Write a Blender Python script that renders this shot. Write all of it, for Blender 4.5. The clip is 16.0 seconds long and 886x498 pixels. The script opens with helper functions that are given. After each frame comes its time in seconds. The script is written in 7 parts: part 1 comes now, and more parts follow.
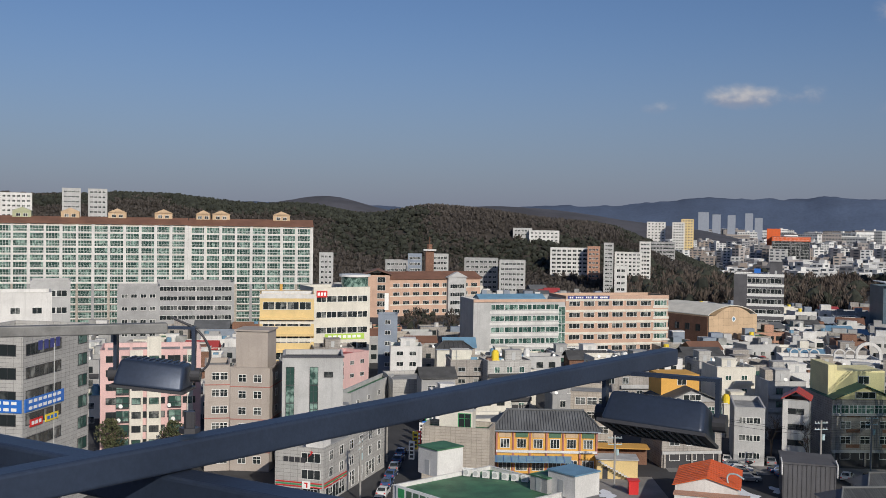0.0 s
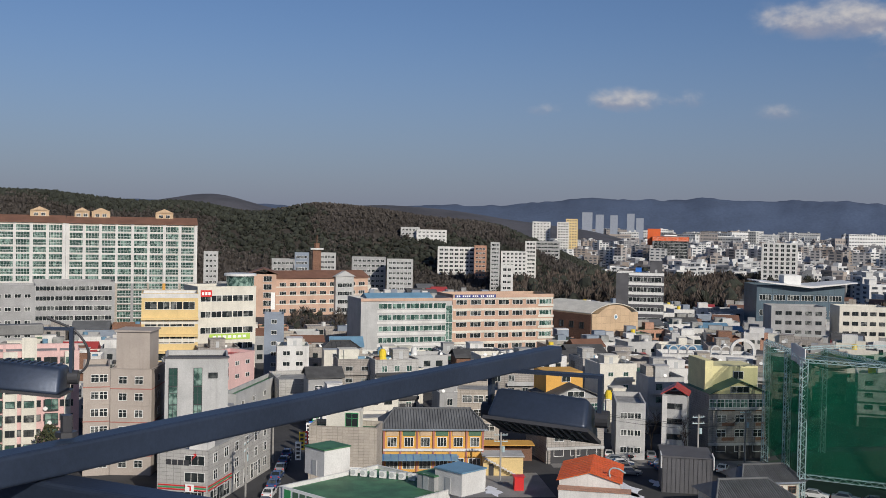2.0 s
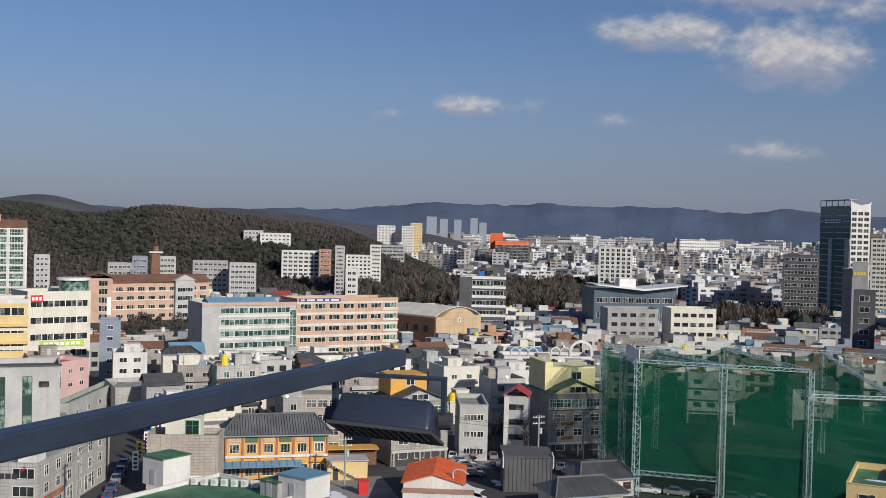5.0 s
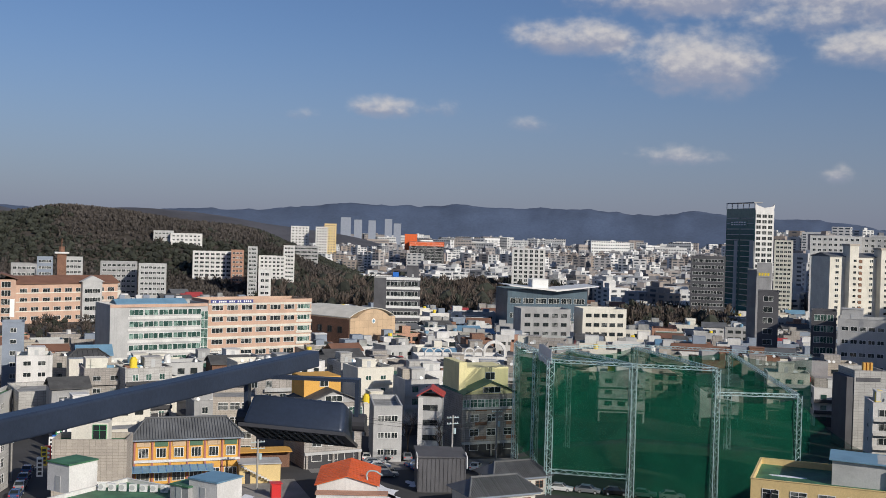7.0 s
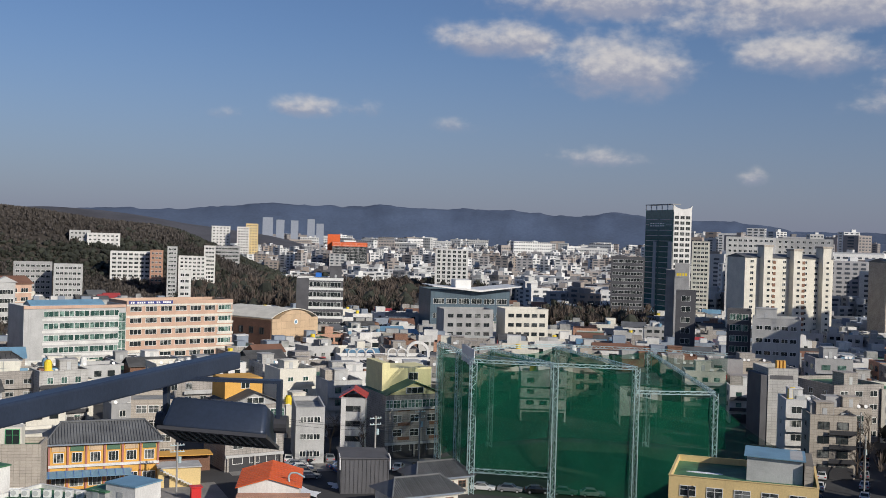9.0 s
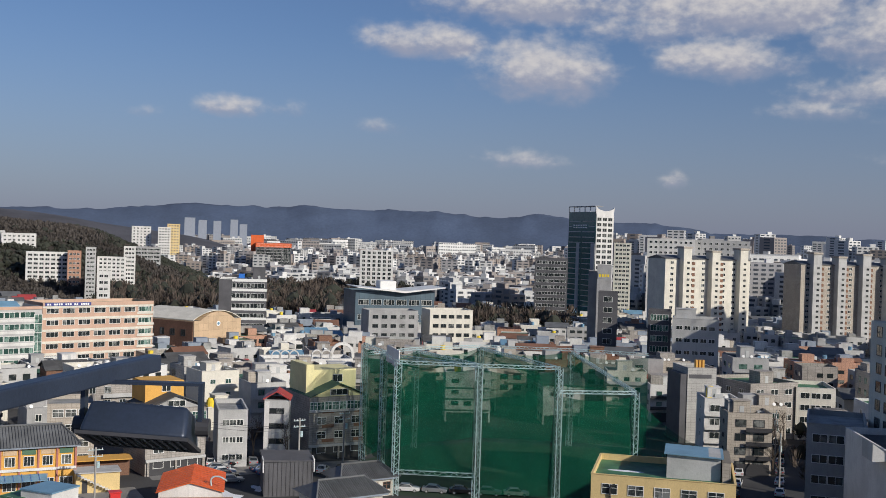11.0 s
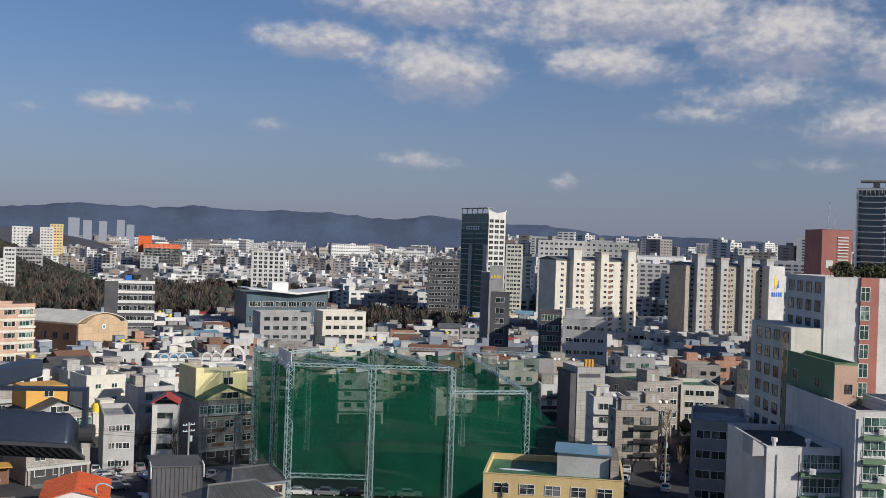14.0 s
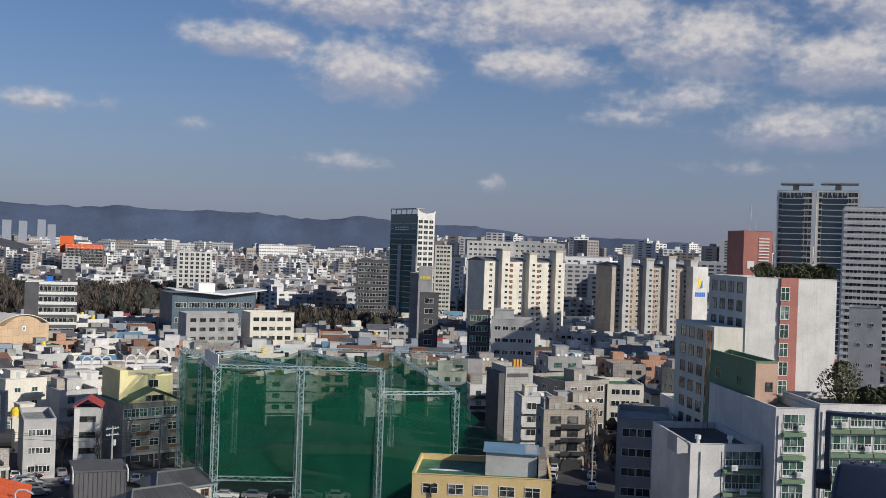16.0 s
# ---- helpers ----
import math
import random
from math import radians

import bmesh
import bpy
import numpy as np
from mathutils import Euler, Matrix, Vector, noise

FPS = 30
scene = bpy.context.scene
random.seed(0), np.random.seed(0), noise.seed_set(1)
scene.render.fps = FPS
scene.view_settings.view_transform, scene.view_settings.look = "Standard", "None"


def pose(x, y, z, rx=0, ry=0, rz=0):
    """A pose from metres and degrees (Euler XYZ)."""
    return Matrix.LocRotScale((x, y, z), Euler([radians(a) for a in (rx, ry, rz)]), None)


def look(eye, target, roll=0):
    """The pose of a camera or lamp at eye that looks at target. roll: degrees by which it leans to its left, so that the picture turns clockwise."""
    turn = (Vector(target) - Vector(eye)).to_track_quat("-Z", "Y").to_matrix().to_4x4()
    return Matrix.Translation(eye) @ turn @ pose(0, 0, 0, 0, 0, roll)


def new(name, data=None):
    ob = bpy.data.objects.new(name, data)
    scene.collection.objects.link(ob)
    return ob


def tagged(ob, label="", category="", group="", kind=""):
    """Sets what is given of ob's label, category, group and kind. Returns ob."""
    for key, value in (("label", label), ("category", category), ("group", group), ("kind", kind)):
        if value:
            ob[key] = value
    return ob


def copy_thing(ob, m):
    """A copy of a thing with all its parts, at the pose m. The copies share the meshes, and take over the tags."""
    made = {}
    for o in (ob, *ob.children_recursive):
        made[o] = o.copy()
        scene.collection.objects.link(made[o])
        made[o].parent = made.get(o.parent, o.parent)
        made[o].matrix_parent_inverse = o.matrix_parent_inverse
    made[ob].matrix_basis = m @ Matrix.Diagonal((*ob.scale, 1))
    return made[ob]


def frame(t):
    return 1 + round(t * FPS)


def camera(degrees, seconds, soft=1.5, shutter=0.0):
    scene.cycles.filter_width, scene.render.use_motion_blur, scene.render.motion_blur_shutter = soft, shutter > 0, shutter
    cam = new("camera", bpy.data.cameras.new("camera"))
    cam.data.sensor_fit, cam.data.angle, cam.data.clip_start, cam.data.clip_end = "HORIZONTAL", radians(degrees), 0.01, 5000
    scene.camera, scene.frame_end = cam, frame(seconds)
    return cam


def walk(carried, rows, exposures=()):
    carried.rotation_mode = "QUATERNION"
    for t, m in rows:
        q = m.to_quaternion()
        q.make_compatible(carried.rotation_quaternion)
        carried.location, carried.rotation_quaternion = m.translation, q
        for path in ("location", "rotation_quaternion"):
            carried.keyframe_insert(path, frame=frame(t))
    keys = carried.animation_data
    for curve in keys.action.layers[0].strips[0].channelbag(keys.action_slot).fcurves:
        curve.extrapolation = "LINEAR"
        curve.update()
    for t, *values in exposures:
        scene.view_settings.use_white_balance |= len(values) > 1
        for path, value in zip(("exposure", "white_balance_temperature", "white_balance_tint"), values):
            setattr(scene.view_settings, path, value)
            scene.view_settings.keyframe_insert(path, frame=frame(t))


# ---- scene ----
cam = camera(45.38, 16.0, soft=0.75)
EYE = 45.0
ROWS = [
    (0.0, 0.021, -1.409, -0.848), (0.5, -1.471, -1.388, -0.884), (1.0, -3.215, -1.402, -0.996),
    (1.5, -4.515, -1.393, -1.037), (2.0, -6.044, -1.36, -1.102), (2.5, -7.247, -1.303, -1.138),
    (3.0, -8.708, -1.227, -1.208), (3.5, -9.976, -1.168, -1.239), (4.0, -11.748, -1.097, -1.292),
    (4.5, -13.262, -1.022, -1.377), (5.0, -14.413, -0.976, -1.392), (7.5, -20.097, -0.772, -1.598),
    (8.0, -21.042, -0.742, -1.625), (8.5, -21.977, -0.707, -1.658), (9.0, -23.19, -0.666, -1.686),
    (11.5, -28.171, -0.441, -1.833), (12.0, -29.059, -0.406, -1.83), (12.5, -29.748, -0.375, -1.853),
    (13.0, -30.774, -0.329, -1.869), (13.5, -31.96, -0.279, -1.903), (14.0, -33.017, -0.227, -1.921),
    (14.5, -33.964, -0.19, -1.919), (15.0, -35.116, -0.141, -1.959), (15.5, -36.174, -0.092, -1.989),
    (16.0, -36.852, -0.064, -1.98),
]
# The camera pans on a stand: the lens sits a little ahead of the pivot.
walk(cam, [(t, pose(-0.012 * math.sin(radians(yaw)), 0.012 * math.cos(radians(yaw)), EYE, 90 + pitch, roll, yaw)) for t, yaw, pitch, roll in ROWS],
     exposures=[(0.0, -0.12), (2.0, -0.10), (5.0, 0.02), (9.0, 0.06), (12.5, 0.09), (16.0, 0.12)])

# ---- daylight: a low winter sun behind and to the right, blue sky, drifting cumulus ----
SUN_AZ, SUN_EL = 157.0, 26.0
sun = new("sun", bpy.data.lights.new("sun", "SUN"))
sun.data.energy, sun.data.angle, sun.data.color = 4.1, radians(0.55), (1.0, 0.93, 0.82)
sun_dir = Vector((math.sin(radians(SUN_AZ)) * math.cos(radians(SUN_EL)), math.cos(radians(SUN_AZ)) * math.cos(radians(SUN_EL)), math.sin(radians(SUN_EL))))
sun.matrix_world = look(sun_dir * 100, (0, 0, 0))

world = bpy.data.worlds.new("sky")
scene.world = world
world.use_nodes = True


class Nodes:
    """Short hand for wiring a node tree."""

    def __init__(self, tree):
        self.t = tree
        tree.nodes.clear()

    def add(self, kind, **sets):
        n = self.t.nodes.new("ShaderNode" + kind)
        for k, v in sets.items():
            if k == "op":
                n.operation = v
            elif k == "mix":
                n.data_type, n.blend_type = "RGBA", v
            else:
                self.put(n, k, v)
        return n

    def put(self, n, k, v):
        key = int(k[1:]) if k[0] == "i" and k[1:].isdigit() else k.replace("_", " ")
        s = n.inputs[key]
        if isinstance(v, bpy.types.NodeSocket):
            self.t.links.new(v, s)
        else:
            s.default_value = v

    def math(self, op, a, b=0.0, c=0.0):
        n = self.add("Math", op=op, i0=a, i1=b)
        self.put(n, "i2", c)
        return n.outputs[0]

    def mix(self, fac, a, b, blend="MIX"):
        n = self.add("Mix", mix=blend)
        n.clamp_factor = True
        self.put(n, "i0", fac)
        self.put(n, "i6", a)
        self.put(n, "i7", b)
        return n.outputs[2]

    def ramp(self, fac, lo, hi, a=0.0, b=1.0):
        n = self.add("MapRange", i0=fac, i1=lo, i2=hi, i3=a, i4=b)
        n.clamp = True
        n.interpolation_type = "SMOOTHSTEP"
        return n.outputs[0]


def sky_world():
    w = Nodes(world.node_tree)
    out = w.add("OutputWorld")
    back = w.add("Background", Strength=SKY)
    sky = w.add("TexSky")
    sky.sky_type, sky.sun_disc = "NISHITA", False
    sky.sun_elevation, sky.sun_rotation = radians(SUN_EL), radians(SUN_AZ)
    sky.altitude, sky.air_density, sky.dust_density, sky.ozone_density = 60, 1.0, 1.2, 2.5
    co = w.add("TexCoord").outputs["Generated"]
    sep = w.add("SeparateXYZ", i0=co)
    x, y, z = sep.outputs
    az = w.math("MULTIPLY", w.math("ARCTAN2", x, y), 57.2958)
    el = w.math("MULTIPLY", w.math("ARCSINE", z), 57.2958)
    flat = w.add("CombineXYZ", i0=az, i1=w.math("MULTIPLY", el, 1.5), i2=0.0).outputs[0]
    puffs = w.add("TexNoise", Vector=flat, Scale=0.42, Detail=6.0, Roughness=0.5, Distortion=0.15).outputs[0]
    fine = w.add("TexNoise", Vector=flat, Scale=1.5, Detail=5.0, Roughness=0.5).outputs[0]
    dens, shade = 0.0, 0.0
    for caz, cel, rx, ry, power in CLOUDS:
        dx = w.math("DIVIDE", w.math("SUBTRACT", az, caz), rx)
        up = w.math("SUBTRACT", el, cel)
        # flat undersides: the lower half falls off faster
        dy = w.math("DIVIDE", up, w.math("ADD", ry * 0.75, w.math("MULTIPLY", w.math("GREATER_THAN", up, 0.0), ry * 0.25)))
        r = w.math("SQRT", w.math("ADD", w.math("MULTIPLY", dx, dx), w.math("MULTIPLY", dy, dy)))
        blob = w.math("MULTIPLY", w.ramp(r, 1.45, 0.0), power)
        dens = w.math("MAXIMUM", dens, blob)
        shade = w.math("MAXIMUM", shade, w.math("MULTIPLY", blob, w.ramp(dy, -0.75, 0.45)))
    lumpy = w.math("ADD", w.math("MULTIPLY", puffs, 0.85), w.math("MULTIPLY", fine, 0.22))
    thick = w.ramp(w.math("ADD", dens, w.math("MULTIPLY", w.math("SUBTRACT", lumpy, 0.535), 1.55)), 0.12, 0.9)
    thick = w.math("MULTIPLY", thick, w.ramp(dens, 0.02, 0.35))
    lit = w.ramp(w.math("ADD", w.math("MULTIPLY", w.math("DIVIDE", shade, w.math("MAXIMUM", dens, 0.05)), 0.75), w.math("MULTIPLY", w.math("SUBTRACT", fine, 0.5), 1.1)), 0.15, 0.95)
    cloud = w.mix(lit, CLOUD_DARK, CLOUD_LIT)
    tint = w.mix(1.0, sky.outputs[0], SKY_TINT, "MULTIPLY")
    low = w.ramp(el, 12.0, -2.0)
    hazed = w.mix(w.math("MULTIPLY", low, 0.62), tint, HAZE)
    w.put(back, "Color", w.mix(w.math("MULTIPLY", thick, 0.9), hazed, cloud))
    w.put(out, "Surface", back.outputs[0])


SKY = 0.059
SKY_TINT = (0.88, 1.0, 1.29, 1)
HAZE = (4.0, 4.3, 6.3, 1)
CLOUD_DARK, CLOUD_LIT = (5.2, 5.5, 7.0, 1), (10.4, 9.9, 9.7, 1)
CLOUDS = [(15.6, 6.6, 2.2, 0.9, 0.75), (18.6, 6.7, 1.6, 0.8, 0.4), (11.5, 6.2, 2.6, 0.6, 0.3)]
CLOUDS += [(32.5, 9.1, 4.6, 2.3, 1.0), (25.9, 10.5, 4.4, 1.3, 0.85), (31.5, 12.6, 7.0, 1.7, 0.85), (42.5, 12.2, 9.0, 2.4, 0.95), (42.0, 9.6, 4.4, 1.6, 0.85), (37.5, 11.2, 4.0, 1.4, 0.6)]
CLOUDS += [(50.7, 10.8, 6.0, 2.9, 0.85), (57.5, 9.8, 4.8, 2.2, 0.95), (55.5, 6.6, 6.0, 1.7, 0.8), (49.0, 8.0, 5.6, 1.4, 0.6), (31.2, 4.4, 3.2, 0.9, 0.5), (39.4, 3.5, 1.1, 0.8, 0.5), (46.2, 7.1, 4.0, 0.9, 0.4), (62.0, 12.8, 8.0, 2.8, 0.9), (24.0, 6.0, 2.2, 0.7, 0.36), (52.0, 4.6, 5.0, 0.8, 0.36)]
sky_world()

# ---- materials ----
MATS = {}


def surface(name, base, rough=0.8, stain=0.35, grain=0.12, scale=0.25, bump=0.15, metal=0.0, joints=None, streak=0.0, vary=0.0, shift=None):
    """Painted or mineral surface: broad weather stains, fine grain, optional panel joints, rain streaks and piece-to-piece variation."""
    m = bpy.data.materials.new(name)
    m.use_nodes = True
    w = Nodes(m.node_tree)
    out = w.add("OutputMaterial")
    b = w.add("BsdfPrincipled", Roughness=rough, Metallic=metal)
    pos = w.add("NewGeometry").outputs["Position"]
    big = w.add("TexNoise", Vector=pos, Scale=scale, Detail=5.0, Roughness=0.6).outputs[0]
    fine = w.add("TexNoise", Vector=pos, Scale=scale * 22, Detail=4.0, Roughness=0.65).outputs[0]
    dark = tuple(c * (1 - stain) for c in base[:3]) + (1,)
    col = w.mix(w.ramp(big, 0.32, 0.68), dark, tuple(base[:3]) + (1,))
    g = w.ramp(fine, 0.2, 0.8, 1 - grain, 1 + grain)
    grey = w.add("CombineColor", i0=g, i1=g, i2=g).outputs[0]
    col = w.mix(1.0, col, grey, "MULTIPLY")
    height = fine
    if streak:
        sp = w.add("SeparateXYZ", i0=pos)
        lane = w.add("CombineXYZ", i0=w.math("MULTIPLY", sp.outputs[0], 1.6), i1=w.math("MULTIPLY", sp.outputs[1], 1.6), i2=w.math("MULTIPLY", sp.outputs[2], 0.09)).outputs[0]
        run = w.ramp(w.add("TexNoise", Vector=lane, Scale=1.0, Detail=4.0, Roughness=0.7).outputs[0], 0.5, 0.75)
        col = w.mix(w.math("MULTIPLY", run, streak), col, tuple(c * 0.45 for c in base[:3]) + (1,))
    if joints:
        tc = w.add("TexCoord").outputs["Object"]
        sp = w.add("SeparateXYZ", i0=tc)
        lay = w.add("CombineXYZ", i0=w.math("ADD", sp.outputs[0], sp.outputs[1]), i1=sp.outputs[2], i2=0.0).outputs[0]
        br = w.add("TexBrick", Vector=lay, Scale=1.0)
        br.offset = 0.0 if joints[0] > 0.4 else 0.5
        for k, v in (("Color1", (1, 1, 1, 1)), ("Color2", (0.86, 0.86, 0.86, 1)), ("Mortar", (0.45, 0.45, 0.45, 1)), ("Brick Width", joints[0]), ("Row Height", joints[1]), ("Mortar Size", joints[2]), ("Mortar Smooth", 0.2)):
            br.inputs[k].default_value = v
        col = w.mix(1.0, col, br.outputs[0], "MULTIPLY")
    if vary:
        rnd = w.add("ObjectInfo").outputs["Random"]
        isl = w.add("NewGeometry").outputs["Random Per Island"]
        v = w.math("ADD", 1 - vary, w.math("MULTIPLY", w.math("FRACT", w.math("ADD", rnd, isl)), 2 * vary))
        col = w.mix(1.0, col, w.add("CombineColor", i0=v, i1=v, i2=v).outputs[0], "MULTIPLY")
        if shift:
            v2 = w.math("FRACT", w.math("MULTIPLY", w.math("ADD", rnd, isl), 7.31))
            col = w.mix(w.math("MULTIPLY", v2, shift[3]), col, tuple(shift[:3]) + (1,))
    w.put(b, "Base Color", col)
    if bump:
        bp = w.add("Bump", Strength=bump, Distance=0.05, Height=height)
        w.put(b, "Normal", bp.outputs[0])
    w.put(out, "Surface", b.outputs[0])
    MATS[name] = m
    return m


def glass_like(name, base, alt, rough=0.08, share=0.5):
    """Window glass seen by day: a dark glossy pane over dim rooms and pale curtains, differing pane by pane."""
    m = bpy.data.materials.new(name)
    m.use_nodes = True
    w = Nodes(m.node_tree)
    out = w.add("OutputMaterial")
    b = w.add("BsdfPrincipled", Roughness=rough)
    b.inputs["Specular IOR Level"].default_value = 0.6
    rnd = w.math("FRACT", w.math("ADD", w.add("ObjectInfo").outputs["Random"], w.math("MULTIPLY", w.add("NewGeometry").outputs["Random Per Island"], 3.7)))
    pos = w.add("NewGeometry").outputs["Position"]
    n = w.add("TexNoise", Vector=pos, Scale=0.9, Detail=3.0).outputs[0]
    f = w.math("MULTIPLY", w.ramp(rnd, 1 - share, 1.0), w.ramp(n, 0.35, 0.65))
    w.put(b, "Base Color", w.mix(f, tuple(base) + (1,), tuple(alt) + (1,)))
    w.put(out, "Surface", b.outputs[0])
    MATS[name] = m
    return m


surface("white_paint", (0.66, 0.65, 0.63), stain=0.18, streak=0.3)
surface("cream_paint", (0.67, 0.64, 0.56), stain=0.15, streak=0.28)
surface("pale_yellow", (0.72, 0.66, 0.36), stain=0.12, streak=0.2)
surface("yellow_paint", (0.68, 0.51, 0.24), stain=0.12, streak=0.15)
surface("ochre_paint", (0.66, 0.36, 0.08), stain=0.12, streak=0.15)
surface("pink_paint", (0.66, 0.44, 0.42), stain=0.12, streak=0.2)
surface("peach_paint", (0.54, 0.36, 0.27), stain=0.15, streak=0.15)
surface("salmon_brick", (0.52, 0.29, 0.20), stain=0.15, joints=(0.5, 0.2, 0.02))
surface("terracotta", (0.40, 0.16, 0.13), stain=0.15, streak=0.2)
surface("greige_paint", (0.40, 0.35, 0.31), stain=0.12, streak=0.2)
surface("light_grey", (0.46, 0.46, 0.455), stain=0.2, streak=0.3)
surface("grey_paint", (0.36, 0.36, 0.36), stain=0.22, streak=0.3)
surface("dark_grey", (0.10, 0.10, 0.11), stain=0.25, streak=0.1)
surface("blue_grey", (0.24, 0.28, 0.34), stain=0.2)
surface("grey_tile", (0.46, 0.45, 0.43), stain=0.15, joints=(1.2, 0.6, 0.025), streak=0.15)
surface("beige_tile", (0.46, 0.41, 0.35), stain=0.15, joints=(0.9, 0.5, 0.02), streak=0.2)
surface("stone_grey", (0.38, 0.35, 0.32), stain=0.25, joints=(0.8, 0.45, 0.025), streak=0.25)
surface("brown_brick", (0.27, 0.14, 0.09), stain=0.25, joints=(0.3, 0.1, 0.012), streak=0.2)
surface("sand_render", (0.58, 0.42, 0.27), stain=0.12, joints=(2.5, 2.5, 0.03))
surface("stair_cream", (0.40, 0.42, 0.27), stain=0.12)
surface("shade_green", (0.08, 0.16, 0.10), stain=0.15)
surface("sage_green", (0.15, 0.24, 0.14), stain=0.12, streak=0.15)
surface("green_roof", (0.07, 0.20, 0.10), rough=0.6, stain=0.45, scale=0.4)
surface("grey_roof", (0.34, 0.34, 0.33), stain=0.4, scale=0.4)
surface("dark_roof", (0.09, 0.09, 0.09), stain=0.4, scale=0.4)
surface("brown_roof", (0.20, 0.10, 0.065), stain=0.25, scale=0.2)
surface("red_roof", (0.42, 0.06, 0.055), rough=0.45, stain=0.15)
surface("orange_roof", (0.72, 0.13, 0.03), rough=0.5, stain=0.18, scale=0.5)
surface("blue_roof", (0.16, 0.30, 0.42), rough=0.5, stain=0.2)
surface("grey_roof_tile", (0.13, 0.135, 0.14), rough=0.6, stain=0.3, vary=0.2)
surface("white_metal", (0.72, 0.72, 0.70), rough=0.4, stain=0.08, bump=0.03)
surface("frame_grey", (0.45, 0.46, 0.46), rough=0.45, stain=0.1, bump=0.02)
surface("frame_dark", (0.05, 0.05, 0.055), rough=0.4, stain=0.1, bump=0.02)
surface("galvanised", (0.46, 0.60, 0.62), rough=0.5, metal=0.2, stain=0.2, scale=1.0, bump=0.05)
surface("asphalt", (0.055, 0.055, 0.058), rough=0.9, stain=0.3, scale=0.1)
surface("pavement", (0.26, 0.25, 0.24), rough=0.9, stain=0.3, scale=0.15)
surface("steel_blue", (0.04, 0.056, 0.092), rough=0.42, metal=0.3, stain=0.25, scale=3.0, bump=0.04)
surface("far_tower", (0.27, 0.30, 0.36), stain=0.1, bump=0)
surface("weathered_steel", (0.20, 0.20, 0.195), rough=0.6, metal=0.2, stain=0.4, scale=6.0, bump=0.05, streak=0.3)
surface("lime_paint", (0.42, 0.62, 0.10), rough=0.5, stain=0.1)
surface("rust_paint", (0.38, 0.17, 0.05), stain=0.3, scale=1.0)
surface("teal_panel", (0.09, 0.14, 0.18), rough=0.4, stain=0.2, joints=(2.4, 3.5, 0.05))
surface("slate", (0.16, 0.18, 0.20), stain=0.2)
surface("snow", (0.8, 0.82, 0.86), stain=0.1)
surface("sign_blue", (0.03, 0.16, 0.55), rough=0.4, stain=0.05)
surface("sign_white", (0.85, 0.85, 0.83), rough=0.4, stain=0.05)
surface("sign_red", (0.6, 0.03, 0.03), rough=0.4, stain=0.05)
surface("sign_green", (0.05, 0.32, 0.12), rough=0.4, stain=0.05)
surface("sign_yellow", (0.8, 0.6, 0.05), rough=0.4, stain=0.05)
surface("sign_navy", (0.05, 0.06, 0.22), rough=0.4, stain=0.05)
glass_like("window_glass", (0.022, 0.028, 0.03), (0.22, 0.23, 0.22))
glass_like("green_glass", (0.03, 0.07, 0.06), (0.24, 0.36, 0.31), share=0.8)
glass_like("tower_glass", (0.03, 0.105, 0.10), (0.09, 0.22, 0.21), share=0.6)
glass_like("blue_glass", (0.025, 0.05, 0.075), (0.08, 0.13, 0.17), share=0.6)

# ---- shared builders ----


def mesh_of(name, verts, faces, mats, slots=None, smooth=False):
    me = bpy.data.meshes.new(name)
    me.from_pydata(verts, [], faces)
    for m in mats:
        me.materials.append(MATS[m] if isinstance(m, str) else m)
    if slots is not None:
        me.polygons.foreach_set("material_index", slots)
    if smooth:
        me.polygons.foreach_set("use_smooth", [True] * len(me.polygons))
    me.update()
    return me


